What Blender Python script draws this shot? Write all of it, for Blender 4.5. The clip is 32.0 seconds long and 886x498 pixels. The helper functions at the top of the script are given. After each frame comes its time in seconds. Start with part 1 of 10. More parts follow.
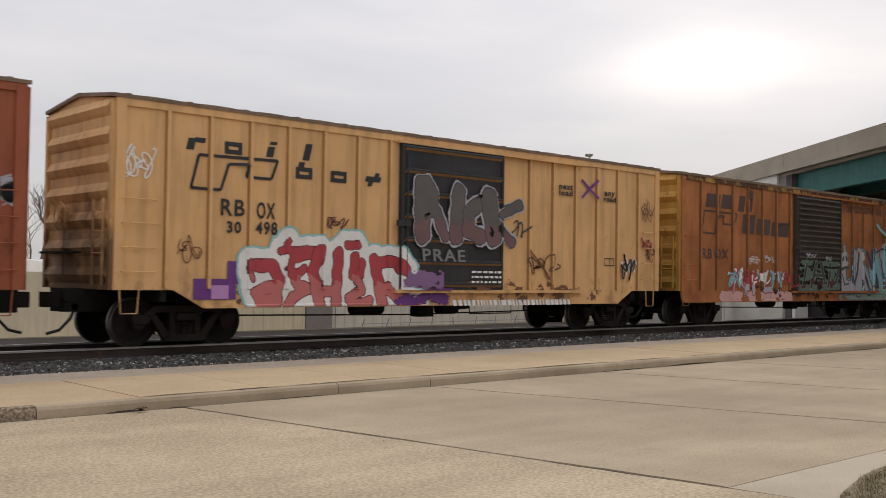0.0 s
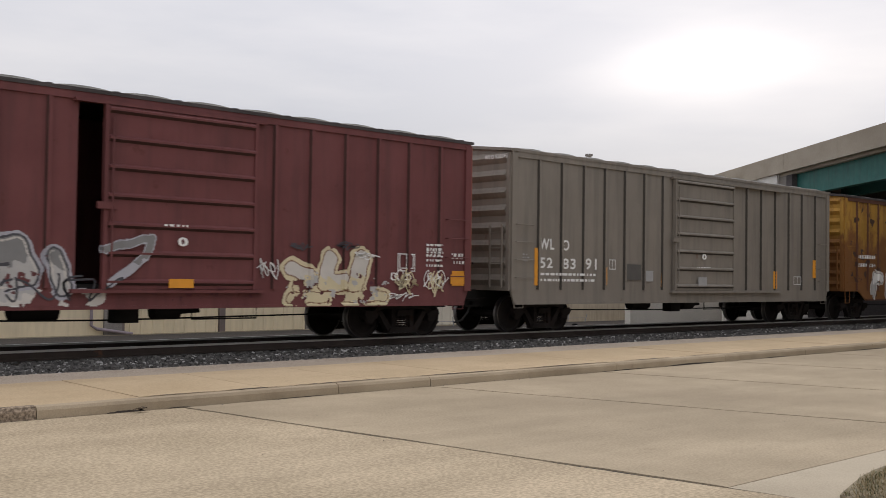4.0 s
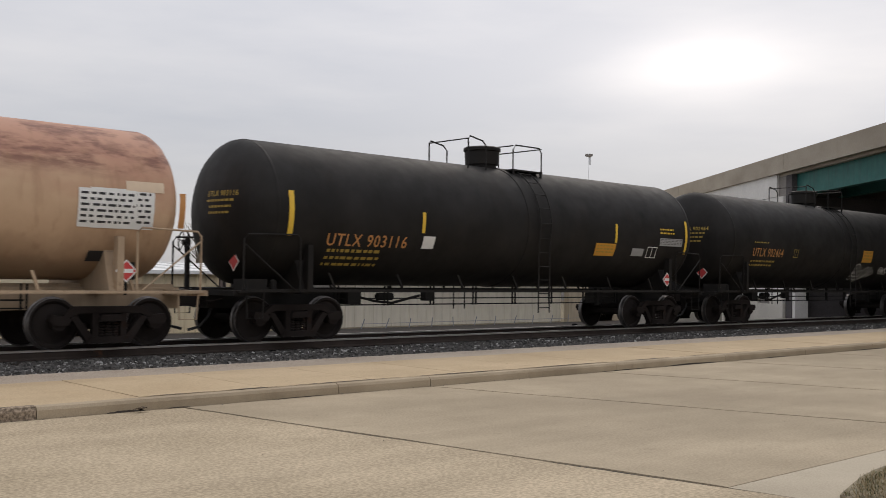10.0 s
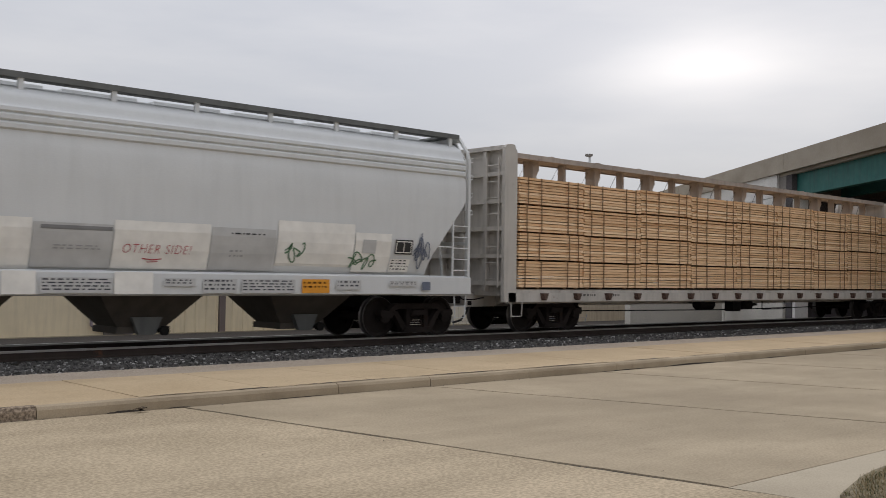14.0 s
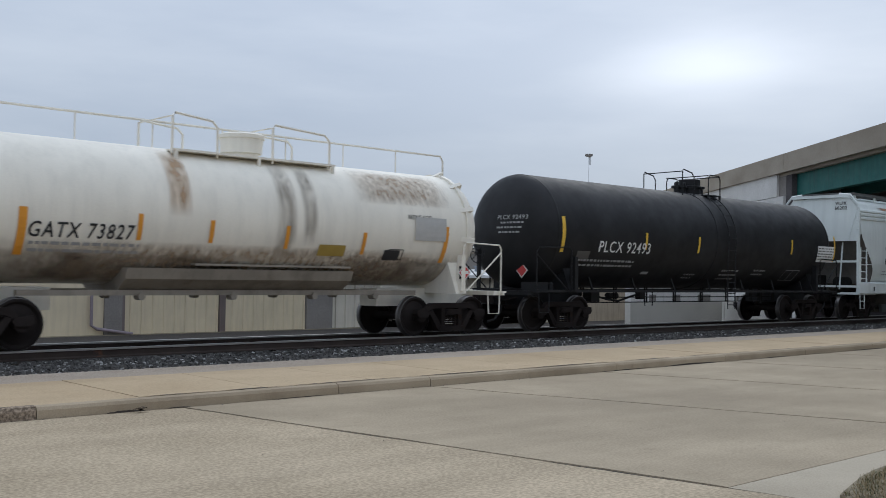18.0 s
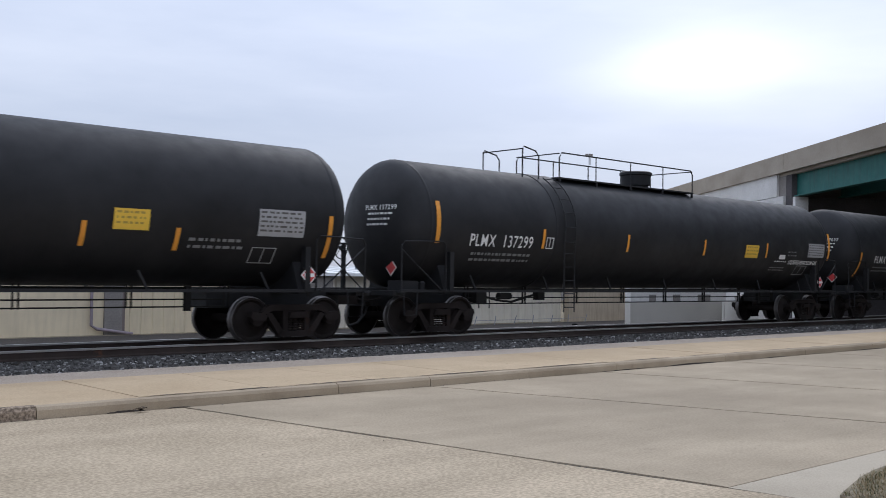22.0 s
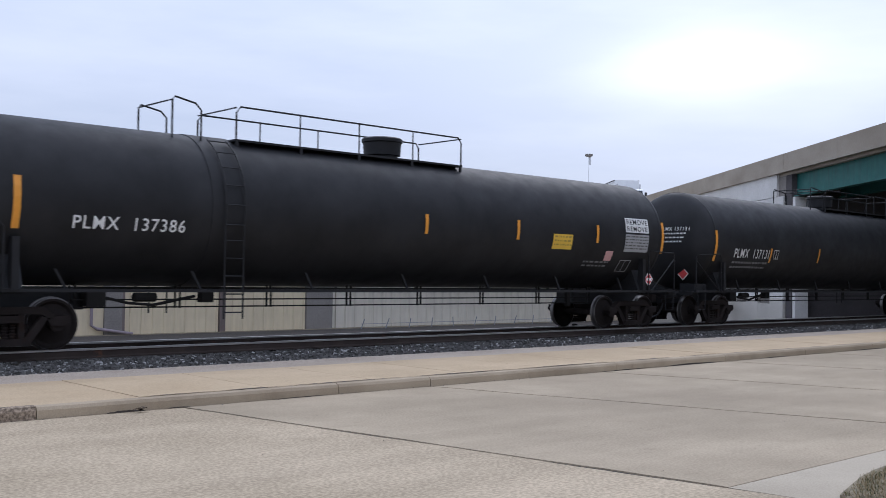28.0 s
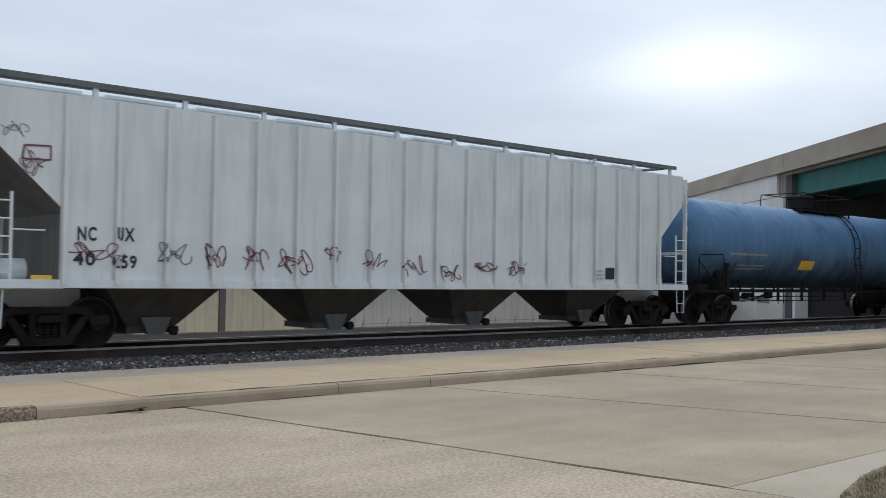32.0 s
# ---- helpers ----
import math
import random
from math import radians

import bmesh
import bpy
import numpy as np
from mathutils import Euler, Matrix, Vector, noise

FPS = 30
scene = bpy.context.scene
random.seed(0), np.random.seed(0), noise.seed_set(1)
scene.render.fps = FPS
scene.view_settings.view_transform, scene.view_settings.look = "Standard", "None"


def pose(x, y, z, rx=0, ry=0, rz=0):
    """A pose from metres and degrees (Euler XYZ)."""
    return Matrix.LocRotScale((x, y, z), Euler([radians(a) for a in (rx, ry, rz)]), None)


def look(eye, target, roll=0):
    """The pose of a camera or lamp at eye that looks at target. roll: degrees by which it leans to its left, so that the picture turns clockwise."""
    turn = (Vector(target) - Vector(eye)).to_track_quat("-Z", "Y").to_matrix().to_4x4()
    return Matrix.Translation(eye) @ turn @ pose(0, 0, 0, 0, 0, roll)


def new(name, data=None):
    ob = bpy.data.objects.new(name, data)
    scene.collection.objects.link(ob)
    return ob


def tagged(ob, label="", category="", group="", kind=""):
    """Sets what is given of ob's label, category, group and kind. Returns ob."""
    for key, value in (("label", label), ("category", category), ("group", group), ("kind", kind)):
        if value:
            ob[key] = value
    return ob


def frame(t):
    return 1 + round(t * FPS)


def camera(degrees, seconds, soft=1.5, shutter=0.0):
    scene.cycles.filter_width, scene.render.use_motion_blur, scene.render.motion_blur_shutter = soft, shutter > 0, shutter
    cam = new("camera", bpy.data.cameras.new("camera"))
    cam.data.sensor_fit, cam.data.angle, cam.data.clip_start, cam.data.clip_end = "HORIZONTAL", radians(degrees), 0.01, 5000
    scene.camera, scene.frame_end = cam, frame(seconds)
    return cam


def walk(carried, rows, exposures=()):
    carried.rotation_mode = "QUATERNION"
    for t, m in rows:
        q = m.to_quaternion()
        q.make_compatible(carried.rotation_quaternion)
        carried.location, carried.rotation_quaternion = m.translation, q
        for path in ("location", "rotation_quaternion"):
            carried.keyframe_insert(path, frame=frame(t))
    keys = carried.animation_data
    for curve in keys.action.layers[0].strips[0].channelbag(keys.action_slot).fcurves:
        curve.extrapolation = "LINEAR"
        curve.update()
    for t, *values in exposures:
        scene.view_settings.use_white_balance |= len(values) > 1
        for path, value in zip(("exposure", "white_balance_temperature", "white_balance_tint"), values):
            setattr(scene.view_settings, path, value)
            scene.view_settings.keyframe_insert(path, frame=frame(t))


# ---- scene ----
cam = camera(47.4, 32.0, soft=0.85, shutter=0.08)
EYE = pose(0, 0, 1.332, 90 + 1.588, -0.815, -42.544)
walk(cam, [(0, EYE), (32, EYE)], exposures=[
    (0, 0.02, 7330, 14), (2, -0.03, 7180, 14), (3, -0.33, 7130, 14), (4, 0.04, 7180, 14), (6, -0.08, 7080, 12), (7, -0.32, 7080, 12), (8, -0.18, 7080, 12), (9, -0.07, 7130, 12), (10, -0.06, 7130, 13), (11, 0.10, 7130, 13), (12, 0.14, 7130, 13), (13, 0.12, 7080, 13), (14, -0.17, 6980, 12), (17, -0.20, 6150, 10), (18, -0.24, 6040, 8), (19, -0.12, 6120, 10), (21, -0.2, 6120, 11), (22, 0.08, 6000, 13), (24, 0.14, 5830, 15), (26, 0.15, 5800, 15), (29, 0.11, 5850, 15), (31, 0.08, 6050, 12), (32, -0.04, 6130, 8)])

TRACK = 17.95          # distance of the track's centre line
SPEED = 15.326         # metres a second, towards -x
STREET = -0.36

# ---- light: a bright overcast sky with the sun behind thin cloud ----
SUN_AZ, SUN_EL = radians(57.7), radians(38)
world = bpy.data.worlds.new("overcast_sky")
scene.world = world
world.use_nodes = True


def sky_nodes():
    nt = world.node_tree
    n, l = nt.nodes, nt.links
    n.clear()
    out, bg = n.new("ShaderNodeOutputWorld"), n.new("ShaderNodeBackground")
    sky = n.new("ShaderNodeTexSky")
    sky.sky_type, sky.sun_disc = "NISHITA", False
    sky.sun_elevation, sky.sun_rotation = SUN_EL, SUN_AZ
    dim = n.new("ShaderNodeMix")
    dim.data_type, dim.blend_type = "RGBA", "MULTIPLY"
    dim.inputs[0].default_value = 1
    dim.inputs[7].default_value = (0.1, 0.1, 0.1, 1)
    l.new(sky.outputs[0], dim.inputs[6])
    tc = n.new("ShaderNodeTexCoord")
    mp = n.new("ShaderNodeMapping")
    mp.inputs["Scale"].default_value = (1.0, 1.0, 5.0)
    l.new(tc.outputs["Generated"], mp.inputs[0])
    noi = n.new("ShaderNodeTexNoise")
    noi.inputs["Scale"].default_value, noi.inputs["Detail"].default_value, noi.inputs["Roughness"].default_value = 2.1, 6, 0.52
    l.new(mp.outputs[0], noi.inputs["Vector"])
    ramp = n.new("ShaderNodeValToRGB")
    e = ramp.color_ramp.elements
    e[0].position, e[0].color = 0.32, (0.50, 0.555, 0.655, 1)
    e[1].position, e[1].color = 0.64, (0.67, 0.71, 0.785, 1)
    l.new(noi.outputs[0], ramp.inputs[0])
    # the glow of the sun through a thin, level streak of cloud
    def along_axis(axis, middle, width):
        dot, off, sq = n.new("ShaderNodeVectorMath"), n.new("ShaderNodeMath"), n.new("ShaderNodeMath")
        dot.operation = "DOT_PRODUCT"
        dot.inputs[1].default_value = axis
        l.new(tc.outputs["Generated"], dot.inputs[0])
        off.operation, sq.operation = "MULTIPLY_ADD", "POWER"
        off.inputs[1].default_value, off.inputs[2].default_value = 1 / width, -middle / width
        l.new(dot.outputs["Value"], off.inputs[0])
        ab = n.new("ShaderNodeMath")
        ab.operation = "ABSOLUTE"
        l.new(off.outputs[0], ab.inputs[0])
        sq.inputs[1].default_value = 2.0
        l.new(ab.outputs[0], sq.inputs[0])
        return sq.outputs[0]

    def glow_at(width, height, level, amount):
        tot, inv, pw = n.new("ShaderNodeMath"), n.new("ShaderNodeMath"), n.new("ShaderNodeMath")
        l.new(along_axis((0.545, -0.838, 0.0), -0.003, width), tot.inputs[0])
        l.new(along_axis((0.0, 0.0, 1.0), level, height), tot.inputs[1])
        front = n.new("ShaderNodeVectorMath")
        front.operation = "DOT_PRODUCT"
        front.inputs[1].default_value = (0.82, 0.537, 0.2)
        l.new(tc.outputs["Generated"], front.inputs[0])
        inv.operation, pw.operation = "MULTIPLY", "POWER"
        inv.inputs[1].default_value = -1.0
        l.new(tot.outputs[0], inv.inputs[0])
        pw.inputs[0].default_value = 2.718
        l.new(inv.outputs[0], pw.inputs[1])
        ahead = n.new("ShaderNodeMath")
        ahead.operation = "GREATER_THAN"
        l.new(front.outputs["Value"], ahead.inputs[0])
        ahead.inputs[1].default_value = 0.0
        got = n.new("ShaderNodeMath")
        got.operation = "MULTIPLY"
        l.new(pw.outputs[0], got.inputs[0])
        l.new(ahead.outputs[0], got.inputs[1])
        amt = n.new("ShaderNodeMath")
        amt.operation = "MULTIPLY"
        amt.inputs[1].default_value = amount
        l.new(got.outputs[0], amt.inputs[0])
        return amt.outputs[0]

    total = n.new("ShaderNodeMath")
    l.new(glow_at(0.085, 0.030, 0.203, 0.32), total.inputs[0])
    l.new(glow_at(0.42, 0.13, 0.20, 0.19), total.inputs[1])
    add = n.new("ShaderNodeMix")
    add.data_type, add.blend_type = "RGBA", "ADD"
    l.new(ramp.outputs[0], add.inputs[6])
    add.inputs[7].default_value = (1.0, 0.95, 0.90, 1)
    l.new(total.outputs[0], add.inputs[0])
    # an overcast sky grows brighter towards the zenith
    up, rise, lift = n.new("ShaderNodeSeparateXYZ"), n.new("ShaderNodeMath"), n.new("ShaderNodeVectorMath")
    l.new(tc.outputs["Generated"], up.inputs[0])
    rise.operation, rise.use_clamp = "MULTIPLY_ADD", False
    rise.inputs[1].default_value, rise.inputs[2].default_value = 1.30, 0.79
    l.new(up.outputs[2], rise.inputs[0])
    lift.operation = "SCALE"
    l.new(add.outputs[2], lift.inputs[0])
    l.new(rise.outputs[0], lift.inputs["Scale"])
    mix = n.new("ShaderNodeMix")
    mix.data_type = "RGBA"
    mix.inputs[0].default_value = 0.9
    l.new(dim.outputs[2], mix.inputs[6])
    l.new(lift.outputs[0], mix.inputs[7])
    l.new(mix.outputs[2], bg.inputs[0])
    bg.inputs[1].default_value = 1.0
    l.new(bg.outputs[0], out.inputs[0])


sky_nodes()
sun = new("sun", bpy.data.lights.new("sun", "SUN"))
sun.data.energy, sun.data.angle, sun.data.color = 0.6, radians(30), (1.0, 0.95, 0.88)
sun.matrix_world = look((0, 0, 0), (-math.sin(SUN_AZ) * math.cos(SUN_EL), -math.cos(SUN_AZ) * math.cos(SUN_EL), -math.sin(SUN_EL)))
sun.location = (60, 60, 60)

# ---- materials ----
MATS = {}


def nodes_of(name):
    m = bpy.data.materials.new(name)
    m.use_nodes = True
    nt = m.node_tree
    return m, nt, nt.nodes["Principled BSDF"]


def link(nt, a, b):
    nt.links.new(a, b)


def noise_node(nt, scale, detail=4, stretch=(1, 1, 1), rough=0.55):
    tc, mp, no = nt.nodes.new("ShaderNodeTexCoord"), nt.nodes.new("ShaderNodeMapping"), nt.nodes.new("ShaderNodeTexNoise")
    mp.inputs["Scale"].default_value = stretch
    no.inputs["Scale"].default_value, no.inputs["Detail"].default_value, no.inputs["Roughness"].default_value = scale, detail, rough
    link(nt, tc.outputs["Object"], mp.inputs[0])
    link(nt, mp.outputs[0], no.inputs["Vector"])
    return no.outputs[0]


def ramp_node(nt, src, lo, hi):
    r = nt.nodes.new("ShaderNodeMapRange")
    r.inputs[1].default_value, r.inputs[2].default_value = lo, hi
    link(nt, src, r.inputs[0])
    return r.outputs[0]


def mix_node(nt, fac, a, b, mode="MIX"):
    m = nt.nodes.new("ShaderNodeMix")
    m.data_type, m.blend_type = "RGBA", mode
    for sock, val in ((m.inputs[0], fac), (m.inputs[6], a), (m.inputs[7], b)):
        if isinstance(val, (int, float)):
            sock.default_value = val
        elif isinstance(val, tuple):
            sock.default_value = (*val, 1)
        else:
            link(nt, val, sock)
    return m.outputs[2]


def bump(nt, bsdf, height, strength=0.3, dist=0.01):
    b = nt.nodes.new("ShaderNodeBump")
    b.inputs["Strength"].default_value, b.inputs["Distance"].default_value = strength, dist
    link(nt, height, b.inputs["Height"])
    link(nt, b.outputs[0], bsdf.inputs["Normal"])


def paint(name, col, rust=0.25, fade=0.2, rough=0.5, rust_col=(0.13, 0.055, 0.03), streak=1.0, metal=0.0, spot=2.6, low=None, gloss=0.3, edge=0.09):
    """Weathered vehicle paint: faded patches, vertical grime streaks and rust spots."""
    if name in MATS:
        return MATS[name]
    m, nt, p = nodes_of(name)
    pale = tuple(min(1, c * (1 + fade) + 0.03 * fade) for c in col)
    dull = tuple(c * (1 - fade) for c in col)
    c = mix_node(nt, ramp_node(nt, noise_node(nt, 0.9, 5), 0.3, 0.7), dull, pale)
    grime = ramp_node(nt, noise_node(nt, 1.0, 6, (4.5, 4.5, 0.45)), 0.46, 0.70)
    g = nt.nodes.new("ShaderNodeMath")
    g.operation = "MULTIPLY"
    g.inputs[1].default_value = 0.5 * streak
    link(nt, grime, g.inputs[0])
    c = mix_node(nt, g.outputs[0], c, tuple(x * 0.45 + 0.012 for x in col))
    blotch = noise_node(nt, spot, 8, (1, 1, 0.7), 0.68)
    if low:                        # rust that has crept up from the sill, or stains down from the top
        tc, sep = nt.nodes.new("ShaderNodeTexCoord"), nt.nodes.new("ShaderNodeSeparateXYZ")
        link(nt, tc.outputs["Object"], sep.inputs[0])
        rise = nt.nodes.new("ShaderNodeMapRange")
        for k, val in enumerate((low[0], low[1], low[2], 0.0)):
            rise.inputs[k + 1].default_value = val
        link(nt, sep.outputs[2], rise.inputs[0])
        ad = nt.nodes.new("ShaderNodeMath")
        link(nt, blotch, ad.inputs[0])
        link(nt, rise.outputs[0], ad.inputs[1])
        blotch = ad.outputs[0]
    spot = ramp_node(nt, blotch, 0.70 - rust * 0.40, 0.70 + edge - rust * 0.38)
    if rust > 0:
        c = mix_node(nt, spot, c, rust_col)
    fine = noise_node(nt, 42, 3)
    c = mix_node(nt, 0.18, c, mix_node(nt, fine, tuple(x * 0.55 for x in col), tuple(min(1, x * 1.3) for x in col)))
    link(nt, c, p.inputs["Base Color"])
    r = nt.nodes.new("ShaderNodeMapRange")
    r.inputs[3].default_value, r.inputs[4].default_value = rough - 0.08, min(1, rough + 0.25)
    link(nt, noise_node(nt, 3.0, 4), r.inputs[0])
    link(nt, r.outputs[0], p.inputs["Roughness"])
    p.inputs["Metallic"].default_value = metal
    p.inputs["Specular IOR Level"].default_value = gloss
    bump(nt, p, noise_node(nt, 2.2, 5), 0.25, 0.012)
    MATS[name] = m
    return m


def plain(name, col, rough=0.6, metal=0.0, vary=0.15, scale=6.0):
    if name in MATS:
        return MATS[name]
    m, nt, p = nodes_of(name)
    c = mix_node(nt, noise_node(nt, scale, 5), tuple(x * (1 - vary) for x in col), tuple(min(1, x * (1 + vary)) for x in col))
    link(nt, c, p.inputs["Base Color"])
    p.inputs["Roughness"].default_value, p.inputs["Metallic"].default_value = rough, metal
    MATS[name] = m
    return m


def mineral(name, a, b, scale, fine_scale, contrast=0.35, rough=0.9, stain=(0.5, 0.5, 0.5), stain_amount=0.25, relief=0.4, dist=0.01, stretch=(1, 1, 1), lanes=0.0):
    """Concrete, soil and stone: broad stains, mid mottling and a fine aggregate grain."""
    m, nt, p = nodes_of(name)
    c = mix_node(nt, ramp_node(nt, noise_node(nt, scale, 6, stretch), 0.3, 0.7), a, b)
    st = ramp_node(nt, noise_node(nt, scale * 0.35, 7, stretch, 0.62), 0.48, 0.72)
    g = nt.nodes.new("ShaderNodeMath")
    g.operation = "MULTIPLY"
    g.inputs[1].default_value = stain_amount
    link(nt, st, g.inputs[0])
    c = mix_node(nt, g.outputs[0], c, tuple(x * y for x, y in zip(a, stain)))
    if lanes:                      # worn wheel lanes and oil drips along the street, and blotches where it dried unevenly
        for st2, lo, hi, k, d in (((0.10, 1.3, 1), 0.45, 0.68, lanes, 0.62), ((1.6, 2.4, 1), 0.5, 0.72, lanes * 0.8, 0.7), ((7, 9, 1), 0.60, 0.70, lanes * 0.9, 0.5)):
            w = nt.nodes.new("ShaderNodeMath")
            w.operation = "MULTIPLY"
            w.inputs[1].default_value = k
            link(nt, ramp_node(nt, noise_node(nt, 1.0, 6, st2, 0.6), lo, hi), w.inputs[0])
            c = mix_node(nt, w.outputs[0], c, tuple(x * d for x in a))
    grain = ramp_node(nt, noise_node(nt, fine_scale, 2), 0.35, 0.65)
    c = mix_node(nt, contrast, c, mix_node(nt, grain, tuple(x * 0.45 for x in a), tuple(min(1, x * 1.45) for x in b)))
    link(nt, c, p.inputs["Base Color"])
    p.inputs["Roughness"].default_value = rough
    p.inputs["Specular IOR Level"].default_value = 0.2
    bump(nt, p, noise_node(nt, fine_scale * 0.8, 3), relief, dist)
    MATS[name] = m
    return m


ROAD = mineral("road_concrete", (0.305, 0.246, 0.168), (0.45, 0.364, 0.254), 0.5, 36, 0.16, 0.85, (0.72, 0.70, 0.70), 0.5, 0.16, 0.004, lanes=0.27)
ROAD_ROUGH = mineral("exposed_aggregate_concrete", (0.35, 0.28, 0.187), (0.51, 0.411, 0.286), 0.6, 30, 0.30, 0.9, (0.70, 0.66, 0.62), 0.5, 0.25, 0.005, lanes=0.36)
WALKWAY = mineral("pavement_concrete", (0.46, 0.348, 0.218), (0.55, 0.42, 0.272), 0.7, 45, 0.16, 0.9, (0.75, 0.7, 0.62), 0.4, 0.25, 0.004, lanes=0.22)
KERB = mineral("kerb_concrete", (0.355, 0.284, 0.196), (0.45, 0.362, 0.255), 1.2, 60, 0.12, 0.9, (0.50, 0.46, 0.42), 0.7, 0.3, 0.005, lanes=0.22)
VERGE = mineral("gravelly_verge", (0.36, 0.295, 0.235), (0.47, 0.395, 0.315), 0.9, 45, 0.35, 0.95, (0.6, 0.55, 0.5), 0.4, 0.6, 0.01)
SOIL = mineral("winter_soil", (0.16, 0.13, 0.085), (0.26, 0.22, 0.15), 0.6, 20, 0.4, 1.0, (0.6, 0.65, 0.5), 0.5, 0.7, 0.02)
BALLAST = mineral("ballast_bed", (0.038, 0.034, 0.030), (0.076, 0.07, 0.064), 2.0, 24, 0.75, 0.9, (0.5, 0.5, 0.5), 0.4, 1.0, 0.03)
BRIDGE_CONC = mineral("bridge_concrete", (0.32, 0.275, 0.22), (0.41, 0.36, 0.295), 0.35, 12, 0.05, 0.9, (0.6, 0.58, 0.55), 0.5, 0.3, 0.01, (1, 1, 2))
CONC_WHITE = mineral("pale_panel_concrete", (0.62, 0.60, 0.57), (0.74, 0.72, 0.69), 0.5, 18, 0.12, 0.9, (0.7, 0.68, 0.64), 0.35, 0.3, 0.01)
CONC_GREY = mineral("grey_concrete", (0.20, 0.182, 0.168), (0.27, 0.25, 0.23), 0.6, 18, 0.2, 0.9, (0.6, 0.6, 0.6), 0.4, 0.3, 0.01)
CREAM = paint("cream_metal_cladding", (0.67, 0.57, 0.40), 0.0, 0.07, 0.6, streak=0.55)
CREAM_PALE = paint("pale_cream_cladding", (0.64, 0.59, 0.50), 0.0, 0.07, 0.6, streak=0.5)
BEIGE_WALL = paint("beige_rendered_wall", (0.46, 0.385, 0.29), 0.0, 0.1, 0.8)
WHITE_ROOF = paint("white_metal_roof", (0.80, 0.80, 0.78), 0.0, 0.04, 0.4, streak=0.3)
POST_BROWN = paint("brown_steel_post", (0.17, 0.135, 0.125), 0.2, 0.15, 0.7)
YARD = mineral("dark_yard_gravel", (0.022, 0.019, 0.017), (0.045, 0.039, 0.034), 0.7, 14, 0.45, 0.95, (0.6, 0.6, 0.6), 0.4, 0.5, 0.02)
SHED_GREY = paint("blue_grey_shed_cladding", (0.22, 0.24, 0.27), 0.0, 0.1, 0.6)
TEAL = paint("teal_girder_paint", (0.017, 0.128, 0.113), 0.05, 0.15, 0.5)
STEEL = paint("grimy_cast_steel", (0.017, 0.0125, 0.011), 0.25, 0.4, 0.8, (0.030, 0.018, 0.0135), gloss=0.1)
TREAD = plain("polished_tread_steel", (0.42, 0.40, 0.39), 0.34, 0.95)
WHEEL = paint("dusty_wheel_plate", (0.017, 0.013, 0.0115), 0.2, 0.4, 0.85, (0.028, 0.018, 0.013), gloss=0.08)
WHEEL_RIM = plain("worn_wheel_tread", (0.16, 0.15, 0.145), 0.45, 0.85)
RAIL_RUST = paint("rusty_rail_web", (0.045, 0.032, 0.026), 0.2, 0.3, 0.8)
TIE = mineral("creosoted_timber", (0.024, 0.02, 0.017), (0.05, 0.042, 0.035), 3, 40, 0.3, 0.95)
UNDER = paint("black_underframe", (0.014, 0.013, 0.012), 0.1, 0.3, 0.8, (0.03, 0.02, 0.015), gloss=0.12)
RUBBER = plain("black_rubber", (0.015, 0.015, 0.015), 0.7)
REFLECT = plain("orange_yellow_reflector", (0.72, 0.30, 0.03), 0.4)
YELLOW = plain("yellow_marking", (0.75, 0.48, 0.05), 0.55)
LABEL_ORANGE = plain("faded_orange_label", (0.62, 0.29, 0.03), 0.55)
WHITE = plain("white_marking", (0.74, 0.74, 0.72), 0.55)
BLACK = plain("black_marking", (0.02, 0.02, 0.022), 0.55)
MAST_PALE = plain("pale_galvanised_mast", (0.62, 0.64, 0.66), 0.5)
GREY_PALE = plain("pale_grey_marking", (0.46, 0.45, 0.43), 0.7)
GREY_MARK = plain("worn_grey_marking", (0.33, 0.33, 0.33), 0.7)
RED = plain("red_marking", (0.55, 0.05, 0.05), 0.5)
BARK = mineral("grey_bark", (0.09, 0.075, 0.06), (0.16, 0.14, 0.12), 3, 30, 0.3)
GLASS = plain("dark_window_glass", (0.02, 0.025, 0.03), 0.08)
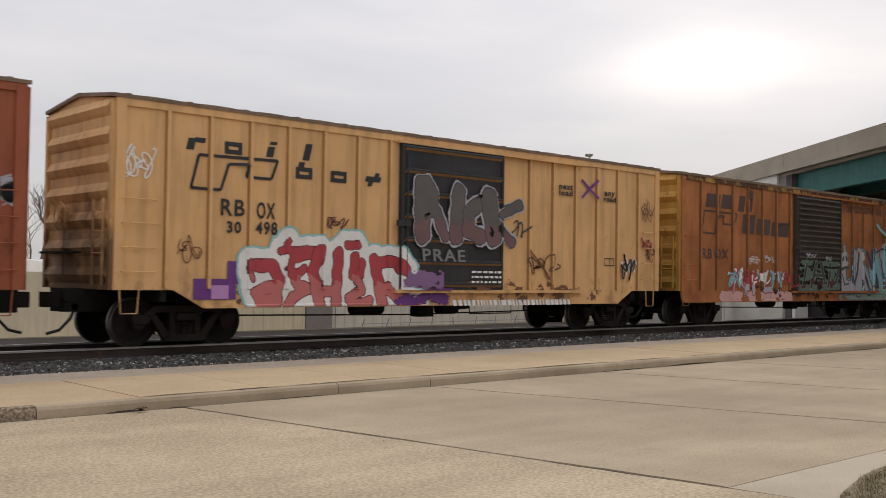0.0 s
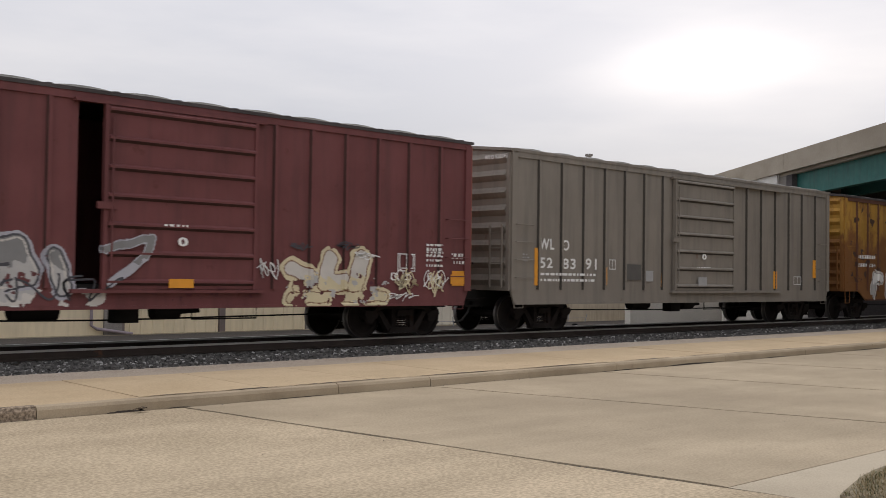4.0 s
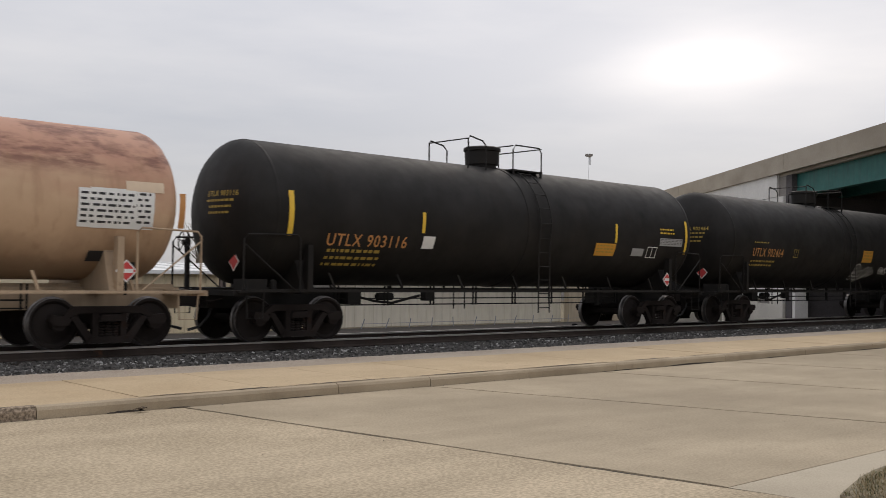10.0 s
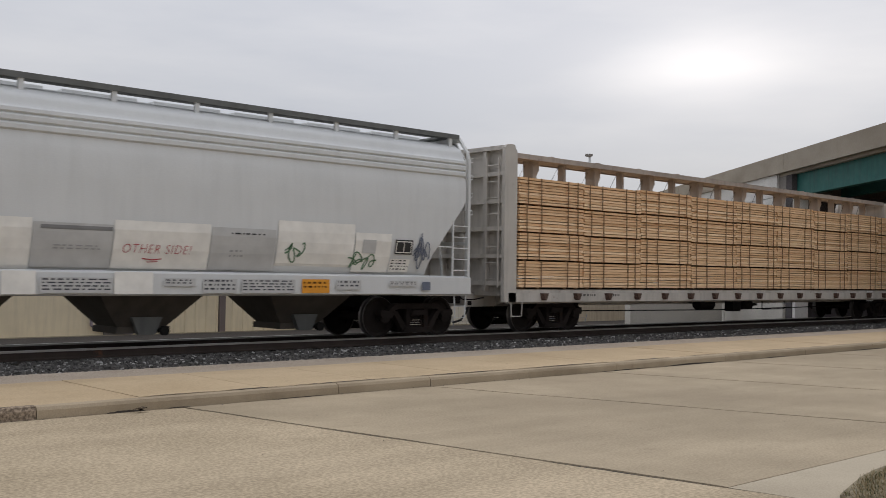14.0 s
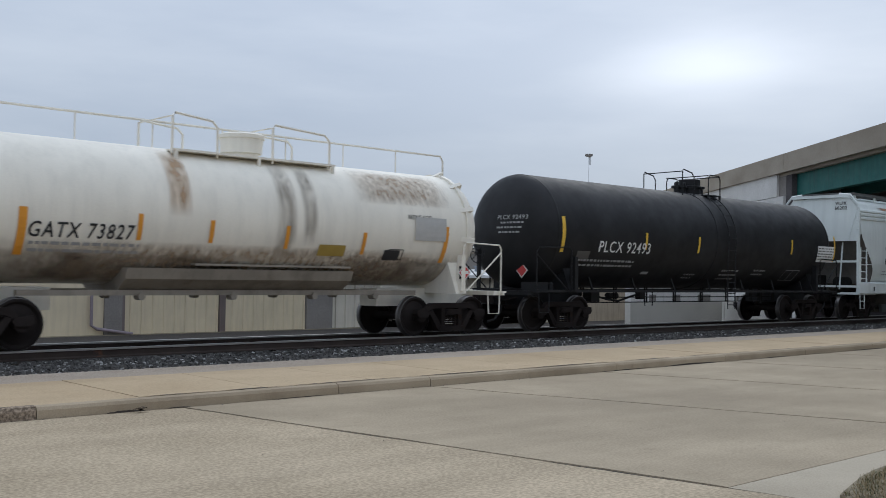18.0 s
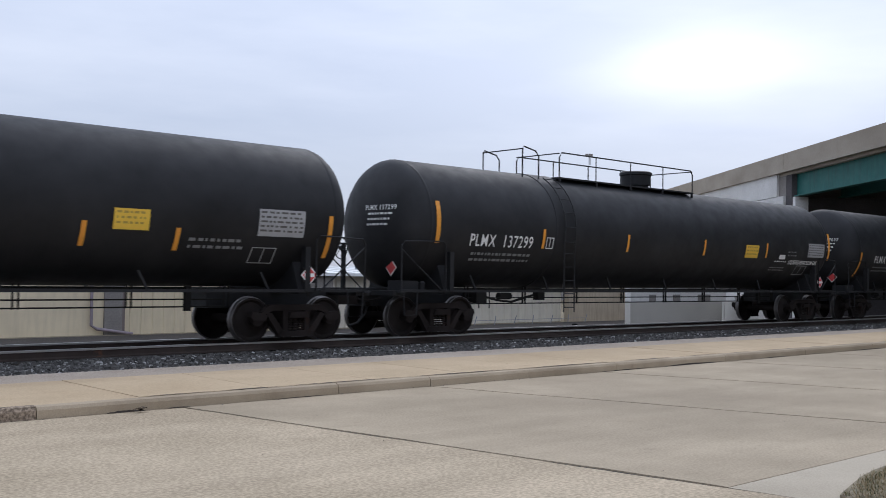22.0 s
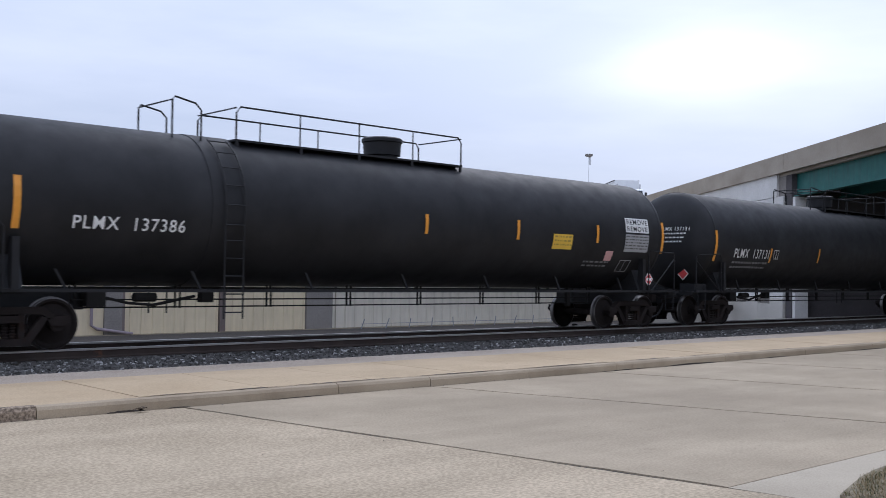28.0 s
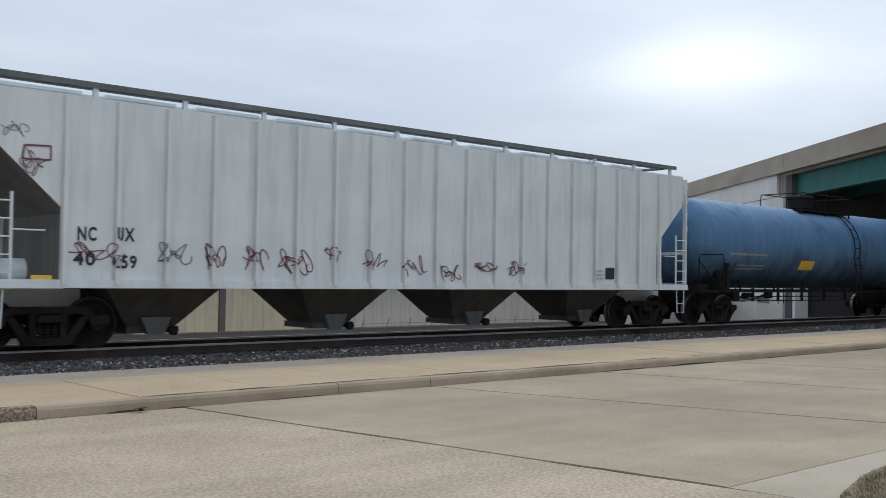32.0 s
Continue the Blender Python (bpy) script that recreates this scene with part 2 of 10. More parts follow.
SPRAY = {"PURPLE": (0.14, 0.035, 0.20), "LILAC": (0.48, 0.24, 0.50), "G_RED": (0.42, 0.05, 0.06), "G_ROSE": (0.52, 0.15, 0.14), "G_DARK": (0.10, 0.02, 0.03), "G_WHITE": (0.74, 0.74, 0.72),
         "G_TEAL": (0.25, 0.50, 0.50), "G_BROWN": (0.17, 0.075, 0.04), "G_CHAR": (0.05, 0.05, 0.06), "G_SILVER": (0.38, 0.38, 0.42), "G_LILACD": (0.22, 0.12, 0.25),
         "G_TAN": (0.50, 0.34, 0.20), "FADED": (0.085, 0.05, 0.042), "RUST_DARK": (0.050, 0.019, 0.010), "G_PINK": (0.60, 0.34, 0.32), "G_SKY": (0.22, 0.45, 0.50), "G_MINT": (0.24, 0.36, 0.28), "REFLECT_DULL": (0.42, 0.17, 0.05),
         "G_GREYL": (0.42, 0.41, 0.40), "G_GREYW": (0.55, 0.52, 0.48), "G_CREAM": (0.60, 0.52, 0.34), "DARK_PATCH": (0.085, 0.08, 0.075), "YELLOW_OLD": (0.38, 0.26, 0.05), "WORN": (0.52, 0.42, 0.38),
         "WORN_DIM": (0.28, 0.15, 0.13), "G_GREYM": (0.20, 0.20, 0.20), "G_ORANGE": (0.56, 0.13, 0.04), "G_BLACK": (0.02, 0.02, 0.02), "G_MAG": (0.42, 0.14, 0.28), "G_GREEN": (0.28, 0.42, 0.16),
         "ORANGE_OLD": (0.52, 0.24, 0.08), "TAN_PALE": (0.66, 0.52, 0.38), "G_GREEND": (0.10, 0.20, 0.11), "HOP_PATCH": (0.80, 0.78, 0.73), "HOP_GREY": (0.50, 0.50, 0.49), "G_SLATE": (0.13, 0.15, 0.20), "G_MAROON": (0.16, 0.06, 0.07), "G_MOSS": (0.10, 0.15, 0.12), "G_ASH": (0.105, 0.095, 0.09), "G_ASH_ROSE": (0.16, 0.085, 0.09)}
(PURPLE, LILAC, G_RED, G_ROSE, G_DARK, G_WHITE, G_TEAL, G_BROWN, G_CHAR, G_SILVER, G_LILACD, G_TAN, FADED, RUST_DARK, G_PINK, G_SKY, G_MINT, REFLECT_DULL, G_GREYL, G_GREYW, G_CREAM, DARK_PATCH, YELLOW_OLD,
 WORN, WORN_DIM, G_GREYM, G_ORANGE, G_BLACK, G_MAG, G_GREEN, ORANGE_OLD, TAN_PALE, G_GREEND, HOP_PATCH, HOP_GREY, G_SLATE, G_MAROON, G_MOSS, G_ASH, G_ASH_ROSE) = [plain("spray_" + k.lower(), c, 0.6, 0.0, 0.22, 3.0) for k, c in SPRAY.items()]


# ---- mesh helpers ----
class Geo:
    """Collects vertices and faces; one material slot number a face."""

    def __init__(self):
        self.v, self.f, self.m = [], [], []

    def quad(self, pts, m=0):
        i = len(self.v)
        self.v += [tuple(p) for p in pts]
        self.f.append(tuple(range(i, i + len(pts))))
        self.m.append(m)

    def box(self, x0, x1, y0, y1, z0, z1, m=0):
        i = len(self.v)
        self.v += [(x, y, z) for x in (x0, x1) for y in (y0, y1) for z in (z0, z1)]
        for q in ((0, 1, 3, 2), (4, 6, 7, 5), (0, 4, 5, 1), (2, 3, 7, 6), (0, 2, 6, 4), (1, 5, 7, 3)):
            self.f.append(tuple(i + k for k in q))
            self.m.append(m)

    def prism(self, poly, a0, a1, axis="y", m=0):
        """A plane polygon (x, z) drawn out along y, or (y, z) along x, or (x, y) along z."""
        n, i = len(poly), len(self.v)
        for a in (a0, a1):
            for p, q in poly:
                self.v.append({"y": (p, a, q), "x": (a, p, q), "z": (p, q, a)}[axis])
        self.f += [tuple(range(i, i + n)), tuple(range(i + 2 * n - 1, i + n - 1, -1))]
        self.f += [(i + k, i + (k + 1) % n, i + n + (k + 1) % n, i + n + k) for k in range(n)]
        self.m += [m] * (n + 2)

    def tube(self, pts, r, n=6, m=0):
        pts = [Vector(p) for p in pts]
        i0, up = len(self.v), None
        for k, p in enumerate(pts):
            a = pts[k - 1] if k else p
            b = pts[k + 1] if k + 1 < len(pts) else p
            d = (b - a).normalized()
            if up is None or abs(up.dot(d)) > 0.95:
                up = Vector((0, 0, 1)) if abs(d.z) < 0.9 else Vector((1, 0, 0))
            s = d.cross(up).normalized()
            up = s.cross(d).normalized()
            for j in range(n):
                w = 2 * math.pi * j / n
                self.v.append(tuple(p + r * (math.cos(w) * s + math.sin(w) * up)))
        for k in range(len(pts) - 1):
            for j in range(n):
                self.f.append((i0 + k * n + j, i0 + k * n + (j + 1) % n, i0 + (k + 1) * n + (j + 1) % n, i0 + (k + 1) * n + j))
                self.m.append(m)
        self.f += [tuple(i0 + j for j in range(n - 1, -1, -1)), tuple(i0 + (len(pts) - 1) * n + j for j in range(n))]
        self.m += [m, m]

    def lathe(self, prof, axis="y", n=24, c=(0, 0, 0), mats=None, caps=True):
        """prof: (place along the axis, radius)."""
        i0 = len(self.v)
        for a, r in prof:
            for j in range(n):
                w = 2 * math.pi * j / n
                u, q = r * math.cos(w), r * math.sin(w)
                p = {"y": (u, a, q), "x": (a, u, q), "z": (u, q, a)}[axis]
                self.v.append((p[0] + c[0], p[1] + c[1], p[2] + c[2]))
        for k in range(len(prof) - 1):
            for j in range(n):
                self.f.append((i0 + k * n + j, i0 + k * n + (j + 1) % n, i0 + (k + 1) * n + (j + 1) % n, i0 + (k + 1) * n + j))
                self.m.append(mats[k] if mats else 0)
        if caps:
            self.f += [tuple(i0 + j for j in range(n)), tuple(i0 + (len(prof) - 1) * n + j for j in range(n))]
            self.m += [mats[0] if mats else 0, mats[-1] if mats else 0]

    def mesh(self, name, mats, smooth=False, angle=40):
        me = bpy.data.meshes.new(name)
        me.from_pydata(self.v, [], self.f)
        for mt in mats if isinstance(mats, (list, tuple)) else [mats]:
            me.materials.append(mt)
        me.polygons.foreach_set("material_index", self.m)
        bm = bmesh.new()
        bm.from_mesh(me)
        bmesh.ops.recalc_face_normals(bm, faces=bm.faces)
        if smooth:
            for f in bm.faces:
                f.smooth = True
            lim = radians(angle)
            for e in bm.edges:
                if len(e.link_faces) == 2 and e.calc_face_angle(0) > lim:
                    e.smooth = False
        bm.to_mesh(me)
        bm.free()
        return me


def part(name, geo, mats, parent, label="", smooth=False, m=None):
    """One mesh object under a thing or a part. geo: a Geo, or mesh data to share."""
    me = geo.mesh(name, mats, smooth) if isinstance(geo, Geo) else geo
    ob = new(name, me)
    ob.parent = parent
    if m is not None:
        ob.matrix_basis = m
    if label:
        ob["label"] = label
    return ob


def thing(name, label, category, group="", kind="", at=(0, 0, 0)):
    ob = tagged(new(name), label, category, group, kind)
    ob.location = at
    return ob


def solid(name, geo, mats, label, category, group="", kind="", smooth=False, at=(0, 0, 0)):
    ob = tagged(new(name, geo.mesh(name, mats, smooth)), label, category, group, kind)
    ob.location = at
    return ob


def letters(text, height, spread=1.0, slant=0.0, heavy=0.0):
    """Flat lettering of that height, centred on the origin, in x and z, with the built-in font."""
    cu = bpy.data.curves.new("lettering", "FONT")
    cu.body, cu.size, cu.space_character, cu.shear, cu.offset = text, height / 0.72, spread, slant, heavy
    cu.align_x, cu.align_y, cu.resolution_u = "CENTER", "CENTER", 3
    ob = bpy.data.objects.new("lettering", cu)
    scene.collection.objects.link(ob)
    me = bpy.data.meshes.new_from_object(ob)
    bpy.data.objects.remove(ob)
    co = np.empty(len(me.vertices) * 3)
    me.vertices.foreach_get("co", co)
    return me, co.reshape(-1, 3)


# ---- parts that all the freight cars share ----
def wheelset_mesh():
    g = Geo()
    r = 0.44
    prof = [(-1.0, 0.07), (-0.86, 0.07), (-0.86, 0.10), (-0.80, 0.11), (-0.80, 0.20), (-0.775, 0.24), (-0.745, 0.345), (-0.79, 0.385), (-0.79, r - 0.008),
            (-0.785, r), (-0.69, r + 0.004), (-0.675, r + 0.026), (-0.66, r + 0.026), (-0.65, r), (-0.66, 0.385), (-0.70, 0.34), (-0.72, 0.22), (-0.68, 0.14), (-0.62, 0.085)]
    mats = [0, 0, 0, 0, 0, 0, 0, 0, 1, 1, 1, 1, 1, 0, 0, 0, 0, 0]
    full = prof + [(-a, q) for a, q in reversed(prof)]
    g.lathe(full, "y", 32, mats=mats + [0] + list(reversed(mats)))
    for s in (-1, 1):
        g.lathe([(s * 1.0, 0.075), (s * 1.01, 0.085), (s * 1.03, 0.085), (s * 1.035, 0.07)], "y", 12)
        for k in range(3):
            w = k * 2.094 + 0.4
            g.box(0.045 * math.cos(w) - 0.014, 0.045 * math.cos(w) + 0.014, s * 1.03 - 0.012, s * 1.03 + 0.022, 0.045 * math.sin(w) - 0.014, 0.045 * math.sin(w) + 0.014)
    return g.mesh("wheelset", [WHEEL, WHEEL_RIM], True, 35)


def bogie_mesh():
    g = Geo()
    for s in (-1, 1):
        a, b = s * 0.93, s * 1.07
        g.prism([(-0.80, 0.60), (-0.62, 0.74), (0.62, 0.74), (0.80, 0.60), (0.80, 0.52), (0.55, 0.62), (-0.55, 0.62), (-0.80, 0.52)], a, b)
        for d in (-1, 1):
            g.prism([(d * 0.80, 0.58), (d * 1.03, 0.60), (d * 1.06, 0.50), (d * 1.00, 0.42), (d * 0.74, 0.42), (d * 0.68, 0.52)], a - s * 0.02, b + s * 0.02)
            g.prism([(d * 0.70, 0.56), (d * 0.58, 0.58), (d * 0.22, 0.12), (d * 0.40, 0.12)], a, b)
            g.prism([(d * 0.31, 0.63), (d * 0.20, 0.63), (d * 0.20, 0.22), (d * 0.31, 0.22)], a, b)
            g.lathe([(s * 0.97, 0.12), (s * 0.985, 0.135), (s * 1.03, 0.135), (s * 1.045, 0.11)], "y", 14, (d * 0.875, 0, 0.44))
            g.prism([(d * 0.60, 0.24), (d * 0.66, 0.24), (d * 0.56, 0.62), (d * 0.50, 0.62)], s * 0.62, s * 0.72)
        g.prism([(-0.42, 0.10), (0.42, 0.10), (0.36, 0.22), (-0.36, 0.22)], a - s * 0.03, b + s * 0.03)
        g.prism([(-0.22, 0.48), (0.22, 0.48), (0.18, 0.60), (-0.18, 0.60)], a + s * 0.02, b + s * 0.07)
        for k in (-0.13, 0.0, 0.13):
            for lay in range(5):
                g.lathe([(0.225 + lay * 0.05, 0.052), (0.245 + lay * 0.05, 0.062), (0.265 + lay * 0.05, 0.052)], "z", 10, (k, s * 1.0, 0))
    g.box(-0.2, 0.2, -0.95, 0.95, 0.42, 0.68)
    g.lathe([(0.66, 0.22), (0.80, 0.22)], "z", 16)
    for d in (-1, 1):
        g.box(d * 0.40 - 0.05, d * 0.40 + 0.05, -0.9, 0.9, 0.36, 0.44)
    return g.mesh("bogie", [STEEL], True, 30)


WHEELSET, BOGIE = wheelset_mesh(), bogie_mesh()
SPINS = []


def coupler_mesh():
    """A knuckle coupler with its hanging air hose; the pulling face lies at x = 0, the shank towards +x."""
    g = Geo()
    g.box(0.25, 1.0, -0.09, 0.09, 0.72, 0.94)
    g.prism([(0.28, -0.17), (0.05, -0.18), (-0.06, -0.05), (-0.02, 0.02), (0.06, 0.0), (0.10, 0.12), (0.02, 0.19), (0.2, 0.2), (0.30, 0.14)], 0.70, 0.97, "z")
    g.tube([(0.55, -0.2, 0.80), (0.5, -0.26, 0.72), (0.40, -0.28, 0.50), (0.22, -0.26, 0.30), (0.0, -0.22, 0.24)], 0.028, 7, 1)
    g.box(0.40, 0.52, -0.32, -0.22, 0.66, 0.76)
    g.tube([(0.35, -0.9, 0.86), (0.3, -0.6, 0.80), (0.28, -0.25, 0.80), (0.2, 0.0, 1.0)], 0.016, 5)
    return g.mesh("coupler", [STEEL, RUBBER], True, 40)


COUPLER = coupler_mesh()


def running_gear(car, half, spacing):
    """Two bogies with their wheelsets, and a coupler at each end."""
    for s in (-1, 1):
        b = part("bogie", BOGIE, None, car, "grimy cast steel bogie", m=pose(s * spacing, 0, 0))
        for d in (-0.875, 0.875):
            w = part("wheelset", WHEELSET, None, b, "steel wheelset with a polished tread", m=pose(d, 0, 0.44))
            SPINS.append((w, d, car))
        part("coupler", COUPLER, None, car, m=pose(s * half, 0, 0, 0, 0, 180 if s > 0 else 0))


LIFT, LAID = [0.0], {}


def over(car):
    """Each marking lies a hair above those put on before it."""
    LAID[car.name] = LAID.get(car.name, 0) + 1
    LIFT[0] = 0.0008 * min(LAID[car.name], 45)


class Flat:
    """A car side in the plane y = -d; depth(x) tells how far its posts stand out."""

    def __init__(self, d, depth=None):
        self.d, self.depth = d, depth

    def at(self, x, z, off=0.006):
        return (x, -self.d - off - LIFT[0] - (self.depth(x, z) if self.depth else 0), z)


class Head:
    """The dished end of a tank that looks to -x; x runs towards the near side."""

    def __init__(self, end, dish, r, zc):
        self.end, self.dish, self.r, self.zc = end, dish, r, zc

    def at(self, x, z, off=0.008):
        q = min(0.98, math.hypot(x, z - self.zc) / self.r)
        return (self.end + self.dish * (1 - math.sqrt(1 - q * q)) - off, -x, z)


class EndPlate:
    """A flat car end that looks to -x; x runs towards the near side."""

    def __init__(self, end):
        self.end = end

    def at(self, x, z, off=0.006):
        return (self.end - off - LIFT[0], -x, z)


class Round:
    """The near side of a tank's shell."""

    def __init__(self, r, zc):
        self.r, self.zc = r, zc

    def at(self, x, z, off=0.008):
        w, off = (z - self.zc) / self.r, off + LIFT[0]          # height measured along the shell
        return (x, -(self.r + off) * math.cos(w), self.zc + (self.r + off) * math.sin(w))

    def arc(self, z):
        return self.zc + self.r * math.asin(max(-1, min(1, (z - self.zc) / self.r)))


def lettering(car, face, text, x, z, h, mat, spread=1.0, slant=0.0, heavy=0.0, width=None, name="lettering"):
    """Words on a car's near side, centred at x, z; each word is a part."""
    over(car)
    bold = heavy or (0.003 if isinstance(face, Round) else 0.008)
    spread = spread * 1.15

    def extent(words):
        co = letters(words, h, spread, slant, bold)[1]
        return co[:, 0].max() - co[:, 0].min()

    whole = extent(text)
    k = width / whole if width else 1.0
    zz = face.arc(z) if isinstance(face, Round) else z
    end = 0
    for word in text.split():
        end = text.index(word, end) + len(word)
        me, co = letters(word, h, spread, slant, bold)
        wide = co[:, 0].max() - co[:, 0].min()
        mid = (co[:, 0].max() + co[:, 0].min()) / 2
        at = extent(text[:end]) - wide / 2 - whole / 2
        out = np.array([face.at(x + (u - mid + at) * k, zz + q, 0.012 if isinstance(face, Round) else 0.011) for u, q, _ in co])
        me.vertices.foreach_set("co", out.ravel())
        me.materials.clear()
        me.materials.append(mat)
        part(name, me, None, car)


def patch(car, face, x0, x1, z0, z1, mat, name="marking", tilt=0.0, label=""):
    over(car)
    g = Geo()
    if isinstance(face, Round):
        z0, z1 = face.arc(z0), face.arc(z1)
    n = 5
    for k in range(n):
        a, b = z0 + (z1 - z0) * k / n, z0 + (z1 - z0) * (k + 1) / n
        ta, tb = tilt * k / n, tilt * (k + 1) / n
        g.quad([face.at(x0 + ta, a), face.at(x1 + ta, a), face.at(x1 + tb, b), face.at(x0 + tb, b)])
    part(name, g, mat, car, label)


def bars(car, face, x0, x1, z0, z1, rows, mat, seed=1, name="small_print", fill=0.42):
    """Print too small to read: plain bars in rows, broken into words."""
    over(car)
    g, rnd = Geo(), random.Random(seed)
    if isinstance(face, Round):
        z0, z1 = face.arc(z0), face.arc(z1)
    h = (z1 - z0) / rows
    for r in range(rows):
        x, top = x0, z1 - r * h
        while x < x1 - 0.03:
            w = min(rnd.uniform(0.05, 0.2) * min(0.8, max(0.4, (x1 - x0) / 1.2)), x1 - x)
            g.quad([face.at(x, top - h * fill), face.at(x + w, top - h * fill), face.at(x + w, top), face.at(x, top)])
            x += w + rnd.uniform(0.03, 0.06)
    tagged(part(name, g, mat, car), kind="stuff")


def ring(car, face, x0, x1, z0, z1, mat, t=0.09):
    """A logo letter stood in for by a plain open block."""
    over(car)
    g = Geo()
    for a, b, c, d in ((x0, x1, z0, z0 + t), (x0, x1, z1 - t, z1), (x0, x0 + t, z0 + t, z1 - t), (x1 - t, x1, z0 + t, z1 - t)):
        n = 4
        for k in range(n):
            p, q = a + (b - a) * k / n, a + (b - a) * (k + 1) / n
            g.quad([face.at(p, c), face.at(q, c), face.at(q, d), face.at(p, d)])
    part("logo_shape", g, mat, car)


def frame_mark(car, face, x0, x1, z0, z1, mat, name="stencil_box", t=0.02):
    over(car)
    g = Geo()
    if isinstance(face, Round):
        z0, z1 = face.arc(z0), face.arc(z1)
    for a, b, c, d in ((x0, x1, z0, z0 + t), (x0, x1, z1 - t, z1), (x0, x0 + t, z0 + t, z1 - t), (x1 - t, x1, z0 + t, z1 - t), ((x0 + x1) / 2 - t / 2, (x0 + x1) / 2 + t / 2, z0 + t, z1 - t)):
        g.quad([face.at(a, c), face.at(b, c), face.at(b, d), face.at(a, d)])
    part(name, g, mat, car)


def diamond(car, x, z, r):
    """An upright placard on its holder beside the bolster."""
    y, g = -1.43, Geo()
    g.box(x - 0.15, x + 0.15, y + 0.005, y + 0.02, z - 0.15, z + 0.15, 2)
    g.box(x - 0.025, x + 0.025, y + 0.02, y + 0.04, z - 0.42, z + 0.1, 2)
    for rr, m, off in ((r, 1, 0.0), (r * 0.84, 0, 0.004)):
        g.quad([(x - rr, y - off, z), (x, y - off, z - rr), (x + rr, y - off, z), (x, y - off, z + rr)], m)
    g.quad([(x - r * 0.6, y - 0.008, z - r * 0.18), (x + r * 0.6, y - 0.008, z - r * 0.18), (x + r * 0.6, y - 0.008, z + r * 0.18), (x - r * 0.6, y - 0.008, z + r * 0.18)], 1)
    part("hazard_placard", g, [RED, WHITE, UNDER], car, "red and white diamond placard")


# ---- spray paint: cells that lie on the side and its posts ----
def near_line(pts, x, z):
    """Distance of many points to a broken line."""
    d = np.full(x.shape, 9.0)
    for (x0, z0), (x1, z1) in zip(pts, pts[1:]):
        ex, ez = x1 - x0, z1 - z0
        t = np.clip(((x - x0) * ex + (z - z0) * ez) / (ex * ex + ez * ez + 1e-9), 0, 1)
        d = np.minimum(d, np.hypot(x - x0 - t * ex, z - z0 - t * ez))
    return d


def patchy(X, Z, size, seed, octaves=4):
    """Uneven cover between 0 and 1, in patches of about that size."""
    rnd, total, weight = np.random.RandomState(seed), 0.0, 0.0
    table = rnd.rand(64, 64)
    for k in range(octaves):
        f = 2.0 ** k / size
        u, v = X * f + 17.3 * k + 400, Z * f + 9.1 * k + 400
        i, j = np.floor(u).astype(int), np.floor(v).astype(int)
        a, b = u - i, v - j
        a, b = a * a * (3 - 2 * a), b * b * (3 - 2 * b)
        i, j, i1, j1 = i % 64, j % 64, (i + 1) % 64, (j + 1) % 64
        n = (table[i, j] * (1 - a) + table[i1, j] * a) * (1 - b) + (table[i, j1] * (1 - a) + table[i1, j1] * a) * b
        total, weight = total + n * 0.62 ** k, weight + 0.62 ** k
    return total / weight


def spray(car, face, x0, x1, z0, z1, mats, colour_of, cell=0.019, label="sprayed graffiti lettering", name="graffiti"):
    """colour_of(x, z) gives a material number for each cell, or -1 for bare paint."""
    over(car)
    nx, nz = max(2, int((x1 - x0) / cell)), max(2, int((z1 - z0) / cell))
    xs, zs = np.linspace(x0, x1, nx + 1), np.linspace(z0, z1, nz + 1)
    X, Z = np.meshgrid((xs[1:] + xs[:-1]) / 2, (zs[1:] + zs[:-1]) / 2)
    idx = colour_of(X, Z)
    g, ids = Geo(), {}

    def vid(i, j):
        if (i, j) not in ids:
            ids[(i, j)] = len(g.v)
            z = zs[j]
            g.v.append(face.at(xs[i], z, 0.005))
        return ids[(i, j)]

    for j in range(nz):
        for i in range(nx):
            m = int(idx[j, i])
            if m >= 0:
                g.f.append((vid(i, j), vid(i + 1, j), vid(i + 1, j + 1), vid(i, j + 1)))
                g.m.append(m)
    if g.f:
        me = bpy.data.meshes.new(name)
        me.from_pydata(g.v, [], g.f)
        for m in mats:
            me.materials.append(m)
        me.polygons.foreach_set("material_index", g.m)
        ob = part(name, me, None, car, label)
        if name == "worn_paint":
            tagged(ob, kind="stuff")


